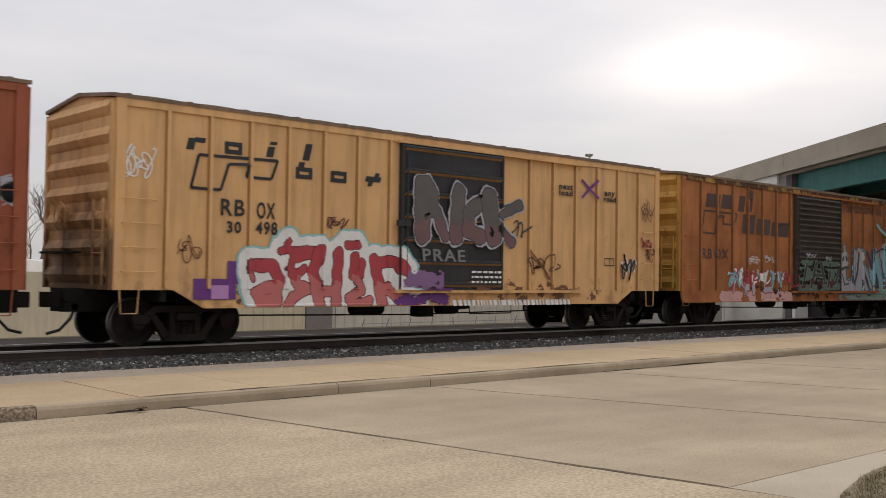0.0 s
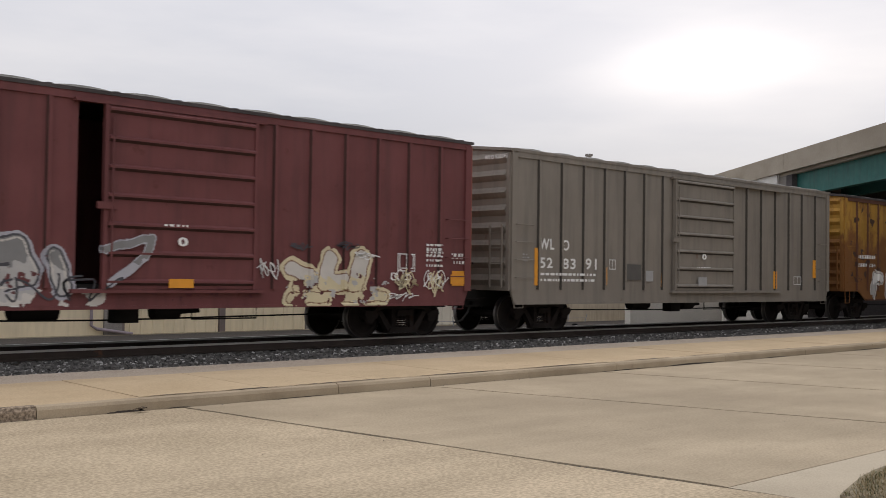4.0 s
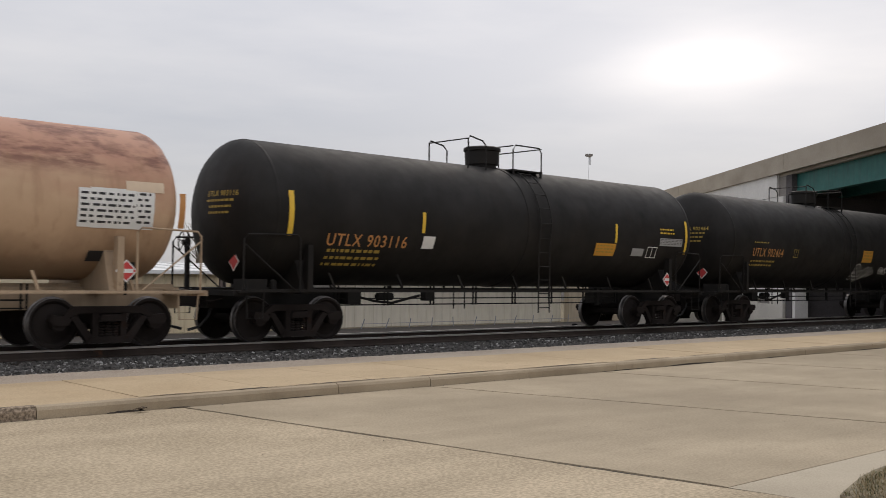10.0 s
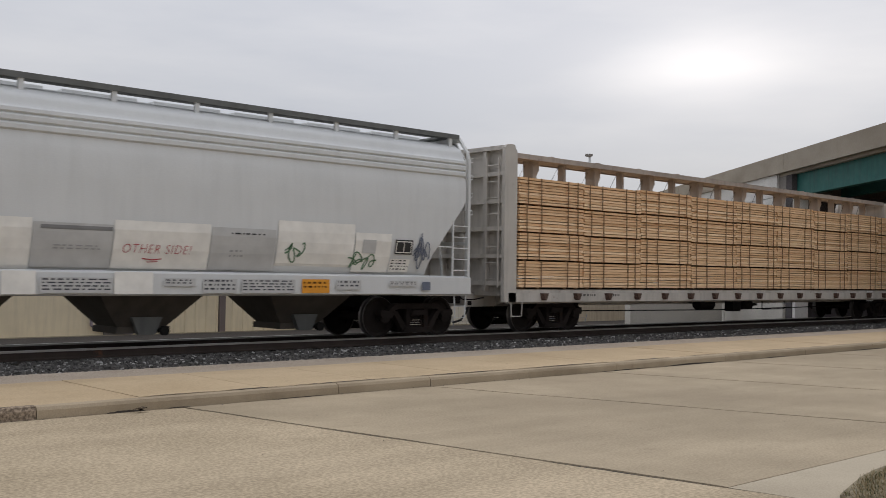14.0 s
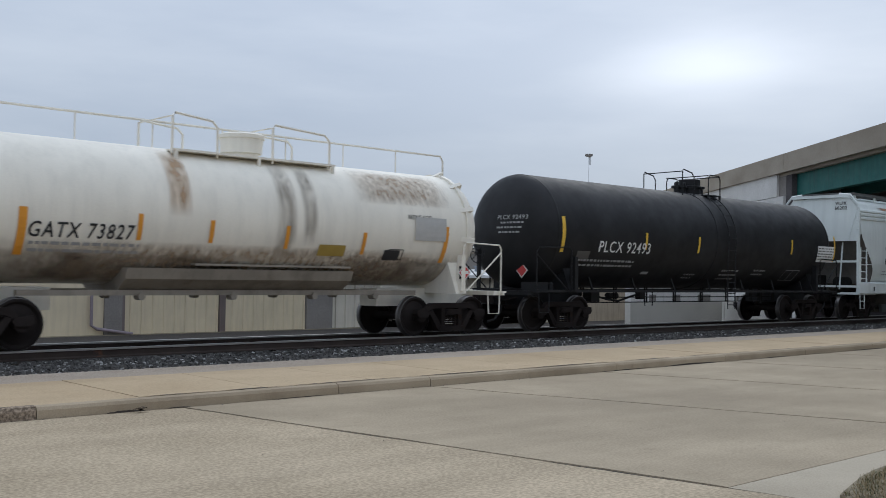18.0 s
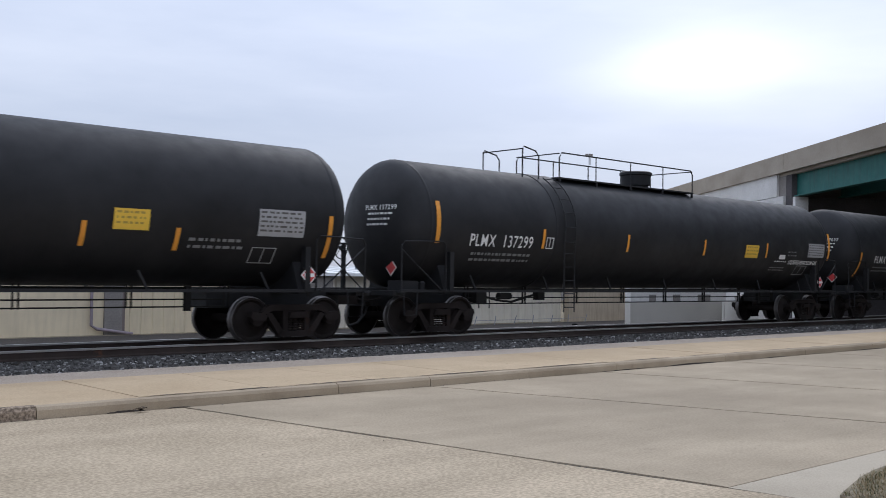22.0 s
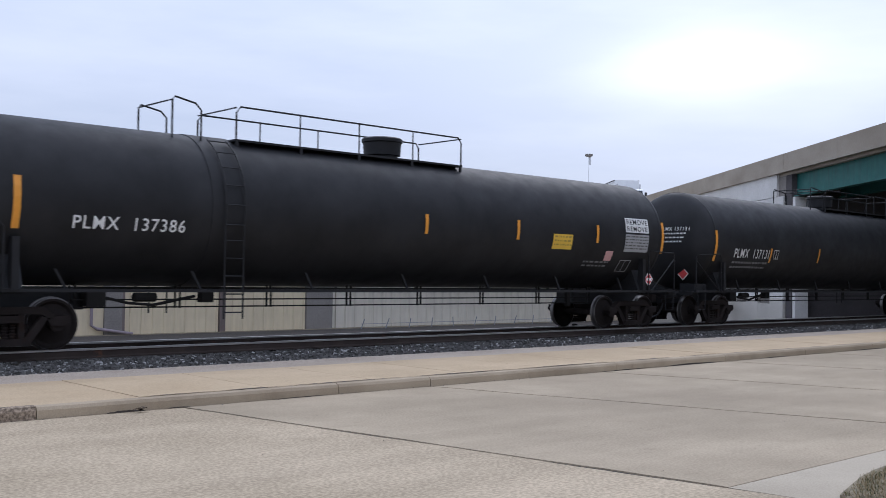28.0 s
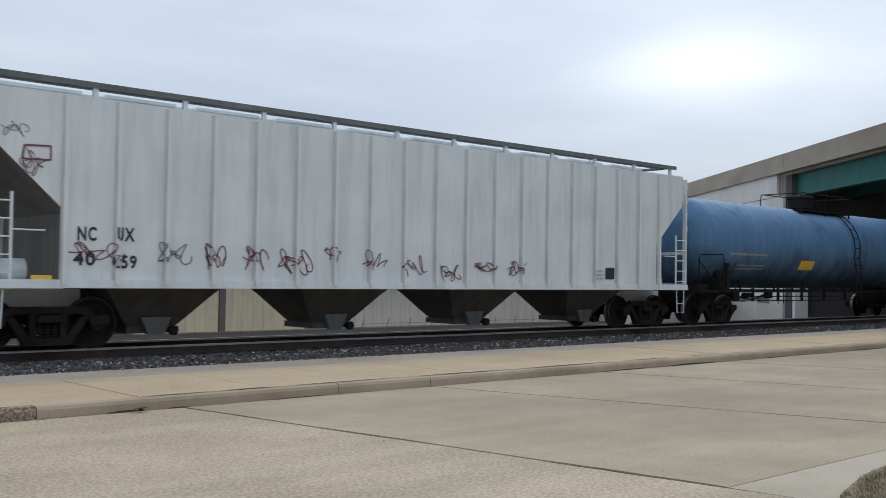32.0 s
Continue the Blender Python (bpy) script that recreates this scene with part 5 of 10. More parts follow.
            if q < 0.055:
                return 0.09 * min(1, (0.055 - q) / 0.02)
        return 0.0

    class Bowed:
        def at(self, xx, zz, off=0.008):
            y = np.interp(zz, [p[1] for p in sec], [p[0] for p in sec])
            return (xx, -y - off - LIFT[0], zz)

    return keep(car, Bowed() if curved else Flat(1.47, depth), Flat(1.525))


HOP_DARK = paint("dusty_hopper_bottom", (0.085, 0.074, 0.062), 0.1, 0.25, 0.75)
GALV = paint("galvanised_walkway", (0.14, 0.145, 0.14), 0.1, 0.2, 0.6)


# ---- centre-beam flat cars with lumber ----
WINCH = paint("rusty_strap_winch", (0.10, 0.06, 0.045), 0.3, 0.3, 0.8)


def centerbeam(x, label, mat, half=11.2, spacing=9.1, top_m=None):
    top_m = top_m or CB_TOP
    car = car_thing("centre_beam_car", x, label, "flat car")
    for s in (-1, 1):
        g = Geo()
        g.prism([(s * 1.30, 0.98), (s * 1.46, 0.98), (s * 1.46, 0.76), (s * 1.38, 0.72)], -half, half, "x")
        part("side_sill", g, mat, car)
    gp = Geo()
    gp.prism([(-0.10, 0.97), (0.10, 0.97), (0.03, 0.80), (-0.03, 0.80)], -0.12, 0.0)
    gp.lathe([(-0.10, 0.075), (0.0, 0.075)], "y", 10, (0, 0, 0.87))
    win = gp.mesh("strap_winch", [WINCH])
    for k in range(17):
        part("strap_winch", win, None, car, m=pose(-half + 1.2 + (2 * half - 2.4) * k / 16, -1.46, 0))
    g = Geo()
    g.box(-half, half, -1.40, 1.40, 0.96, 1.06)
    g.box(-half - 0.3, half + 0.3, -0.3, 0.3, 0.62, 0.96)
    for k in range(15):
        xx = -half + 0.8 + (2 * half - 1.6) * k / 14
        g.prism([(-1.4, 0.96), (1.4, 0.96), (0.3, 0.66), (-0.3, 0.66)], xx - 0.05, xx + 0.05, "x")
    part("deck", g, mat, car)
    # centre beam: posts, top chord, diagonal wires
    g = Geo()
    g.box(-half + 0.1, half - 0.1, -0.42, 0.42, 4.40, 4.48)
    for s in (-1, 1):
        g.box(-half + 0.1, half - 0.1, s * 0.42 - 0.02, s * 0.42 + 0.02, 4.37, 4.50)
    for k in range(12):
        g.box(-half + 0.8 + k * (2 * half - 1.6) / 11 - 0.06, -half + 0.8 + k * (2 * half - 1.6) / 11 + 0.06, -0.44, -0.34, 4.48, 4.52)
    part("top_chord", g, top_m, car, "weathered top chord")
    gp = Geo()
    gp.prism([(-0.07, 1.06), (0.07, 1.06), (0.07, 4.0), (0.17, 4.16), (0.17, 4.40), (-0.09, 4.40), (-0.07, 4.1)], -0.17, 0.17)
    post = gp.mesh("beam_post", [top_m])
    gp = Geo()
    gp.box(-0.05, 0.05, -0.10, 0.10, 1.06, 4.40)
    slim = gp.mesh("beam_post", [top_m])
    n = 17
    for k in range(n):
        part("beam_post", post if k % 2 else slim, None, car, m=pose(-half + 1.0 + (2 * half - 2.0) * k / (n - 1), 0, 0))
    g = Geo()
    for k in range(n - 1):
        a, b2 = -half + 1.0 + (2 * half - 2.0) * k / (n - 1), -half + 1.0 + (2 * half - 2.0) * (k + 1) / (n - 1)
        g.tube([(a, 0.1, 4.40), ((a + b2) / 2, 0.1, 3.5), (b2, 0.1, 4.40)], 0.008, 4)
    tagged(part("bracing_wire", g, STEEL, car), kind="stuff")
    # bulkheads
    for e in (-1, 1):
        g = Geo()
        xe = e * half
        g.box(min(xe, xe - e * 0.06), max(xe, xe - e * 0.06), -1.36, 1.36, 0.9, 4.46)
        bulk = part("bulkhead", g, mat, car)
        for s in (-1, 1):
            g = Geo()
            g.prism([(xe + e * 0.16, 0.76), (xe - e * 0.26, 0.76), (xe - e * 0.26, 4.30), (xe - e * 0.16, 4.50), (xe + e * 0.06, 4.50), (xe + e * 0.16, 4.42)], s * 1.46, s * 1.36)
            part("bulkhead_post", g, mat, bulk)
        for zz in (1.2, 1.85, 2.5, 3.15, 3.8, 4.42):
            g = Geo()
            g.box(min(xe, xe + e * 0.16), max(xe, xe + e * 0.16), -1.36, 1.36, zz - 0.05, zz + 0.05)
            part("bulkhead_rail", g, mat, bulk)
        for y in (-0.75, 0.0, 0.75):
            g = Geo()
            g.box(min(xe, xe + e * 0.14), max(xe, xe + e * 0.14), y - 0.05, y + 0.05, 1.0, 4.37)
            part("bulkhead_stay", g, mat, bulk)
        stirrup(car, xe - e * 0.3, -1.44, 0.42, 0.78, mat, 0.4)
        rungs = ladder(car, 0, 0.4, 0, 1.1, 4.2, 8, mat)
        rungs.matrix_basis = pose(xe + e * 0.16, -1.25, 0, 0, 0, 90)
    brake_gear(car, half, spacing, 0.58)
    running_gear(car, half + 0.62, spacing)
    return keep(car, Flat(1.46))


def lumber_load(car_x, car, x0, x1, z0=1.08, z1=3.76, columns=9, seed=3):
    """Bundles of sawn boards in four tiers, each board standing a little in or out; strapped, on thin bearers."""
    rnd = random.Random(seed)
    load = thing("lumber_load", "strapped stacks of pale sawn boards on a centre-beam car", "lumber", at=(car_x, TRACK, 0))
    CARS.append((load, car_x))
    tiers = 4
    th, cw = (z1 - z0) / tiers, (x1 - x0) / columns
    for t in range(tiers):
        for c in range(columns):
            g = Geo()
            a, b = x0 + c * cw + rnd.uniform(0.0, 0.008), x0 + (c + 1) * cw - rnd.uniform(0.0, 0.008)
            lift = 0.016 * math.sin(c * 2.4 + seed)
            za, zb = z0 + t * th + 0.030 + lift * (t > 0), z0 + (t + 1) * th - 0.004 + lift
            rows = 9
            bh = (zb - za) / rows
            for r in range(rows):
                for ya, yb in ((-1.44, -0.25), (0.25, 1.44)):
                    j = rnd.uniform(-0.034, 0.026)
                    e0, e1 = rnd.uniform(0, 0.01), rnd.uniform(0, 0.01)
                    g.box(a + e0, b - e1, ya + j, yb + j, za + r * bh + rnd.uniform(0.003, 0.010), za + (r + 1) * bh - rnd.uniform(0.003, 0.010))
            for q in (0.10, 0.31, 0.74, 0.90):
                xx = a + (b - a) * (q + rnd.uniform(-0.02, 0.02))
                g.box(xx - 0.045, xx + 0.045, -1.38, 1.38, z0 + t * th - 0.004, za, 1)
                g.box(xx - 0.016, xx + 0.016, -1.482, -1.472, za, zb, 1)
            tagged(part("timber_pack", g, [LUMBER, STRAP], load), kind="stuff")


def lumber_mat():
    m, nt, p = nodes_of("fresh_sawn_pine")
    geo = nt.nodes.new("ShaderNodeNewGeometry")
    c = mix_node(nt, geo.outputs["Random Per Island"], (0.74, 0.465, 0.255), (0.98, 0.735, 0.485))
    grain = ramp_node(nt, noise_node(nt, 3.0, 7, (1.2, 14, 14)), 0.35, 0.7)
    c = mix_node(nt, grain, c, mix_node(nt, 0.5, c, (0.55, 0.31, 0.15)))
    link(nt, c, p.inputs["Base Color"])
    p.inputs["Roughness"].default_value = 0.75
    bump(nt, p, noise_node(nt, 8, 4, (0.5, 6, 6)), 0.2, 0.004)
    return m


LUMBER = lumber_mat()
CB_TOP = paint("weathered_top_chord", (0.36, 0.32, 0.285), 0.22, 0.2, 0.7, (0.11, 0.07, 0.05))
STRAP = plain("brown_strap", (0.20, 0.11, 0.055), 0.5)


# ---- the ground, the street and the pavement ----
def strip(profile, x0, x1, nx=1):
    """A sheet drawn along x from a (y, z) profile."""
    g = Geo()
    n = len(profile)
    for k in range(nx + 1):
        xx = x0 + (x1 - x0) * k / nx
        g.v += [(xx, y, z) for y, z in profile]
    for k in range(nx):
        for j in range(n - 1):
            g.f.append((k * n + j, (k + 1) * n + j, (k + 1) * n + j + 1, k * n + j + 1))
            g.m.append(0)
    return g


solid("ground", strip([(-1500, -0.42), (3.4, -0.42), (3.6, -0.55), (12.0, -0.55), (14.0, -0.36), (14.6, -0.28), (20.8, -0.30), (24.5, -1.30), (60, -1.45), (2500, -1.6)], -2500, 2500), SOIL,
      "dry winter soil and short grass", "ground", kind="structure")

KERB_Y = 11.64


def street():
    g = Geo()
    g.box(-260, 320, 3.95, KERB_Y - 0.004, STREET - 0.12, STREET - 0.012)
    road = solid("road", g, plain("road_joint_dirt", (0.05, 0.042, 0.032), 0.95), "pale worn concrete street with sawn slab joints", "street", kind="structure")
    # slabs between the cross joints, slightly skewed, with one long joint down the middle
    gap, rag = 0.02, random.Random(21)

    def joint(k):
        """Where the k-th cross joint meets the kerb and the gutter line."""
        if k <= 0:
            return 6.25 + k * 4.4, 7.37 + k * 4.4
        return 6.25 + k * 4.2, 8.35 + k * 4.2

    for k in range(-14, 34):
        (a0, b0), (a1, b1) = joint(k), joint(k + 1)
        rough = k < 0
        y0 = KERB_Y - 0.01
        if rough:
            b0, b1 = b0 + 0.24, b1 + 0.24
        foot = 3.0 if rough else 4.545
        # the sawn joints waver a little
        n = 36
        edge0 = [(a0 + (b0 - a0) * q / n + gap + 0.012 * math.sin(q * 0.45 + k) + rag.uniform(0, 0.014), y0 + (foot - y0) * q / n) for q in range(n + 1)]
        edge1 = [(a1 + (b1 - a1) * q / n - gap + 0.012 * math.sin(q * 0.45 + k + 1) - rag.uniform(0, 0.014), y0 + (foot - y0) * q / n) for q in range(n + 1)]
        g = Geo()
        g.prism(edge0 + edge1[::-1], STREET - 0.06, STREET - (0.002 if rough else 0.0), "z")
        part("slab", g, ROAD_ROUGH if rough else ROAD, road, "exposed-aggregate slab" if rough else "")
    # near gutter pan, with a wavering broom-finished edge
    g = Geo()
    g.prism([(7.38, 4.54), (320, 4.54), (320, 3.3), (7.56, 3.3)], STREET - 0.1, STREET - 0.003, "z")
    part("gutter", g, GUTTER, road, "pale smooth concrete gutter pan")


BROKEN = mineral("bared_aggregate", (0.15, 0.11, 0.08), (0.33, 0.26, 0.19), 6.0, 26, 0.6, 0.95, (0.5, 0.45, 0.4), 0.5, 0.9, 0.02)
GUTTER = mineral("gutter_concrete", (0.41, 0.35, 0.262), (0.49, 0.42, 0.32), 0.9, 60, 0.12, 0.9, (0.7, 0.68, 0.64), 0.4, 0.2, 0.004)
VERGE_EDGE = [(7.3, 3.2), (7.68, 3.74), (8.05, 3.84), (8.54, 3.97), (8.94, 4.04), (9.3, 4.07), (12.0, 4.12), (40, 4.15), (320, 4.15)]


def grass_tufts():
    g, rnd = Geo(), random.Random(5)
    for _ in range(5200):
        x, y = rnd.uniform(7.3, 11.0), rnd.uniform(2.9, 4.12)
        if y > np.interp(x, [p[0] for p in VERGE_EDGE], [p[1] for p in VERGE_EDGE]) - 0.04:
            continue
        for b in range(4):
            a, h, l = rnd.uniform(0, 6.28), rnd.uniform(0.008, 0.045), rnd.uniform(0.01, 0.05)
            dx, dy = math.cos(a), math.sin(a)
            px, py = x + rnd.uniform(-0.03, 0.03), y + rnd.uniform(-0.03, 0.03)
            z = STREET + 0.03
            g.quad([(px - dy * 0.004, py + dx * 0.004, z), (px + dy * 0.004, py - dx * 0.004, z), (px + dx * l, py + dy * l, z + h)], 0 if rnd.random() < 0.7 else 1)
    solid("grass", g, [plain("dry_grass", (0.24, 0.18, 0.09), 0.9), plain("green_grass", (0.085, 0.085, 0.035), 0.9)], "short dry grass with some green at the kerb", "grass", kind="stuff")
    g = Geo()
    g.prism(VERGE_EDGE + [(320, -8), (-5, -8), (-5, 2.9), (6.8, 2.9)], STREET - 0.1, STREET + 0.035, "z")
    solid("verge", g, SOIL, "trodden soil verge behind the kerb", "ground", kind="structure")


def pavement():
    walk_way = thing("pavement", "tan concrete pavement with scored joints", "pavement", kind="structure")
    z = STREET + 0.145
    rnd = random.Random(2)
    k = 0
    x = -61.5
    while x < 130:
        g = Geo()
        zz = z + rnd.uniform(-0.003, 0.003)
        g.prism([(x + 0.006, KERB_Y + 0.172), (x + 1.86, KERB_Y + 0.172), (x + 1.86, 14.25), (x + 0.006, 14.25)], z - 0.1, zz, "z")
        part("paving_slab", g, WALKWAY, walk_way)
        x += 1.868
    g = Geo()
    g.box(-260, -61.5, KERB_Y + 0.16, 14.25, z - 0.1, z)
    g.box(130.2, 320, KERB_Y + 0.16, 14.25, z - 0.1, z)
    part("far_paving", g, WALKWAY, walk_way)
    kerb = thing("kerb", "worn pale concrete kerb with stained joints", "kerb", kind="structure")
    joints = [4.42 - 3.5 * k for k in range(19, 0, -1)] + [4.42, 8.7, 10.46, 15.1, 18.8, 22.2] + [22.2 + 3.5 * k for k in range(1, 31)]
    prof = [(KERB_Y, STREET - 0.1), (KERB_Y + 0.012, STREET + 0.10), (KERB_Y + 0.035, STREET + 0.138), (KERB_Y + 0.075, STREET + 0.15), (KERB_Y + 0.14, STREET + 0.15), (KERB_Y + 0.14, STREET - 0.1)]
    for x, x2 in zip(joints, joints[1:]):
        g = Geo()
        j = rnd.uniform(-0.004, 0.004)
        back = 0.0
        g.prism([(p + j + back, q + j) for p, q in prof], x + 0.006, x2 - 0.006, "x")
        part("kerb_stone", g, BROKEN if abs(x2 - 4.42) < 0.01 else KERB, kerb, "broken kerb stone with bared aggregate" if abs(x2 - 4.42) < 0.01 else "")
    x = joints[-1]
    g = Geo()
    g.prism(prof, -260, joints[0], "x")
    g.prism(prof, x, 320, "x")
    part("far_kerb", g, KERB, kerb)
    # crumbled, dirt-filled joint behind the kerb; dirt and one undercut's shadow at its foot
    dirt = plain("joint_dirt", (0.055, 0.042, 0.032), 0.95)
    x = 3.0
    while x < 70:
        ln = rnd.uniform(0.5, 2.6)
        if rnd.random() < (0.35 if x < 5.6 else 0.86):
            n = max(3, int(ln / 0.07))
            w = [rnd.uniform(0.012, 0.03) * (1 if x < 6 else 1.4) * min(1, 3 * q / n, 3 * (n - q) / n) + 0.006 for q in range(n + 1)]
            mid = KERB_Y + 0.162
            g = Geo()
            for q in range(n):
                xa, xb = x + ln * q / n, x + ln * (q + 1) / n
                g.quad([(xa, mid - w[q] * 0.5, STREET + 0.1535), (xb, mid - w[q + 1] * 0.5, STREET + 0.1535), (xb, mid + w[q + 1], STREET + 0.1535), (xa, mid + w[q], STREET + 0.1535)])
            part("dirt_joint", g, dirt, kerb)
        x += ln + rnd.uniform(0.02, 0.25)
    # the ribbon from x = 16.6 paints the shadow of an undercut kerb
    for xa, ln, w in ((5.25, 0.5, 0.032), (6.05, 0.30, 0.012), (7.6, 0.9, 0.012), (14.6, 1.6, 0.016), (16.6, 2.1, 0.032), (20.1, 1.5, 0.018), (24.4, 2.0, 0.02), (30.0, 2.6, 0.02)):
        n, g = 14, Geo()
        ws = [w * math.sin(math.pi * q / n) ** 0.7 * rnd.uniform(0.6, 1.1) for q in range(n + 1)]
        for q in range(n):
            xx, x3 = xa + ln * q / n, xa + ln * (q + 1) / n
            g.quad([(xx, KERB_Y + 0.004, STREET + 0.004), (x3, KERB_Y + 0.004, STREET + 0.004), (x3, KERB_Y - ws[q + 1], STREET + 0.004), (xx, KERB_Y - ws[q], STREET + 0.004)])
            g.quad([(xx, KERB_Y - 0.004, STREET), (x3, KERB_Y - 0.004, STREET), (x3, KERB_Y + 0.002, STREET + ws[q + 1] * 0.9), (xx, KERB_Y + 0.002, STREET + ws[q] * 0.9)])
        part("foot_dirt_shadow", g, dirt, kerb)
    g = strip([(14.24, STREET + 0.135), (14.7, STREET + 0.14), (15.1, STREET + 0.15), (15.7, STREET + 0.12), (16.0, STREET + 0.05)], -260, 320, 300)
    rnd = random.Random(8)
    g.v = [(x, y + (rnd.uniform(-0.05, 0.05) if y > 15 else 0), zz) for x, y, zz in g.v]
    solid("verge_strip", g, VERGE, "packed dirt and gravel strip beside the ballast", "verge", kind="structure")


def track():
    bed = strip([(15.0, STREET + 0.02), (15.55, STREET + 0.15), (16.1, -0.20), (16.6, -0.175), (19.3, -0.175), (19.9, -0.22), (21.0, -0.42)], -260, 320, 400)
    rnd = random.Random(4)
    bed.v = [(x, y + rnd.uniform(-0.04, 0.04), z + rnd.uniform(-0.015, 0.015)) for x, y, z in bed.v]
    solid("ballast", bed, BALLAST, "dark grey crushed stone ballast", "ballast", kind="stuff")
    # loose stones on the shoulder
    g = Geo()
    for _ in range(15000):
        x = 3.5 + 44 * rnd.random() ** 1.5
        y = rnd.uniform(15.25, 16.75)
        z = np.interp(y, [15.0, 15.55, 16.1, 16.6, 19.3], [STREET + 0.02, STREET + 0.15, -0.20, -0.175, -0.175])
        r = rnd.uniform(0.02, 0.05)
        i = len(g.v)
        a = rnd.uniform(0, 6)
        top = [(r * 0.7 * math.cos(a + q), r * 0.7 * math.sin(a + q)) for q in (0.2, 2.3, 4.1)]
        low = [(r * math.cos(a + q), r * math.sin(a + q)) for q in (0, 1.6, 3.2, 4.8)]
        g.v += [(x + p, y + q, z - 0.02) for p, q in low] + [(x + p, y + q, z + r * rnd.uniform(0.5, 0.9)) for p, q in top]
        pale = 1 if rnd.random() < 0.07 else 0
        for f in ((0, 1, 4), (1, 2, 5), (1, 5, 4), (2, 3, 5), (3, 6, 5), (3, 0, 6), (0, 4, 6), (4, 5, 6)):
            g.f.append(tuple(i + k for k in f))
            g.m.append(pale)
    me = bpy.data.meshes.new("ballast_stones")
    me.from_pydata(g.v, [], g.f)
    me.materials.append(STONE_VAR)
    me.materials.append(plain("pale_stone", (0.36, 0.35, 0.335), 0.85))
    me.polygons.foreach_set("material_index", g.m)
    tagged(new("ballast_stones", me), "loose dark grey crushed stones with pale chips", "ballast", kind="stuff")
    line = thing("railway_track", "steel rails on dark timber sleepers in ballast", "railway track", kind="structure")
    for s in (-1, 1):
        c = TRACK + s * 0.7535
        g = Geo()
        g.prism([(c - 0.07, -0.17), (c + 0.07, -0.17), (c + 0.07, -0.155), (c + 0.012, -0.13), (c + 0.012, -0.045), (c + 0.036, -0.035), (c - 0.036, -0.035), (c - 0.012, -0.045), (c - 0.012, -0.13), (c - 0.07, -0.155)], -260, 320, "x", 0)
        g.prism([(c - 0.036, -0.0355), (c + 0.036, -0.0355), (c + 0.036, -0.008), (c + 0.026, 0), (c - 0.026, 0), (c - 0.036, -0.008)], -260, 320, "x", 1)
        part("rail", g, [RAIL_RUST, TREAD], line, "rusty rail with a shiny head")
    gt = Geo()
    gt.box(-0.115, 0.115, -1.3, 1.3, -0.35, -0.165)
    tie = gt.mesh("sleeper", [TIE])
    for k in range(170):
        part("sleeper", tie, None, line, m=pose(-8 + k * 0.52, TRACK, 0, 0, 0, rnd.uniform(-1, 1)))
    # a second line of old rail and a rail lubricator box beyond the track
    g = Geo()
    g.box(24.0, 24.9, 20.1, 20.5, -0.42, -0.22)
    g.lathe([(0, 0.09), (0.16, 0.09), (0.18, 0.03)], "z", 10, (24.2, 20.3, -0.22))
    g.tube([(23.4, 20.2, -0.30), (24.0, 20.2, -0.22), (24.9, 20.3, -0.22), (25.6, 20.2, -0.33)], 0.03, 6)
    solid("track_lubricator", g, UNDER, "dark metal lubricator box beside the far rail", "track equipment")


STONE_VAR = None


def stone_variants():
    m, nt, p = nodes_of("crushed_stone")
    geo = nt.nodes.new("ShaderNodeNewGeometry")
    c = mix_node(nt, geo.outputs["Random Per Island"], (0.032, 0.030, 0.028), (0.135, 0.128, 0.12))
    link(nt, c, p.inputs["Base Color"])
    p.inputs["Roughness"].default_value = 0.9
    return m


STONE_VAR = stone_variants()
def litter():
    """Dead leaves and grit that have gathered at the foot of the kerb and in the joints."""
    g, rnd = Geo(), random.Random(12)
    for _ in range(420):
        x = rnd.uniform(1.5, 40)
        y = KERB_Y - 0.01 - abs(rnd.gauss(0, 0.035))
        if rnd.random() < 0.12:
            y = rnd.uniform(4.8, KERB_Y)
        r, a, z = rnd.uniform(0.006, 0.022), rnd.uniform(0, 6.28), STREET + 0.002
        g.quad([(x + r * math.cos(a + q) * k, y + r * math.sin(a + q) * 0.7, z + rnd.uniform(0, r * 0.5)) for q, k in ((0, 1.6), (1.5, 0.8), (3.1, 1.4), (4.7, 0.8))], rnd.randrange(2))
    for _ in range(26):           # one wet clump of leaves
        x, y = rnd.gauss(5.62, 0.03), rnd.gauss(KERB_Y - 0.14, 0.02)
        r, a, z = rnd.uniform(0.012, 0.03), rnd.uniform(0, 6.28), STREET + rnd.uniform(0.004, 0.05)
        g.quad([(x + r * math.cos(a + q), y + r * math.sin(a + q), z + rnd.uniform(0, r)) for q in (0, 1.5, 3.1, 4.7)], 0)
    solid("leaf_litter", g, [plain("dead_leaf", (0.07, 0.045, 0.025), 0.9), plain("dark_grit", (0.05, 0.045, 0.04), 0.9)], "dead leaves and grit along the kerb", "litter", kind="stuff")


street()
litter()
grass_tufts()
pavement()
track()


# ---- beyond the track ----
def ribbed_wall(parent, x0, x1, y, z0, z1, mat, pitch=0.6, depth=0.06, name="cladding_panel"):
    g, n = Geo(), max(1, int(round((x1 - x0) / pitch)))
    for k in range(n):
        a, b = x0 + (x1 - x0) * k / n, x0 + (x1 - x0) * (k + 1) / n
        w = b - a
        g.prism([(a, y), (a + w * 0.72, y), (a + w * 0.78, y - depth), (a + w * 0.94, y - depth), (b, y), (b, y + 0.1), (a, y + 0.1)], z0, z1, "z")
    part(name, g, mat, parent)


WY = 42.0
PIPE_MAUVE = paint("mauve_grey_pipe", (0.27, 0.225, 0.25), 0.1, 0.1, 0.5)
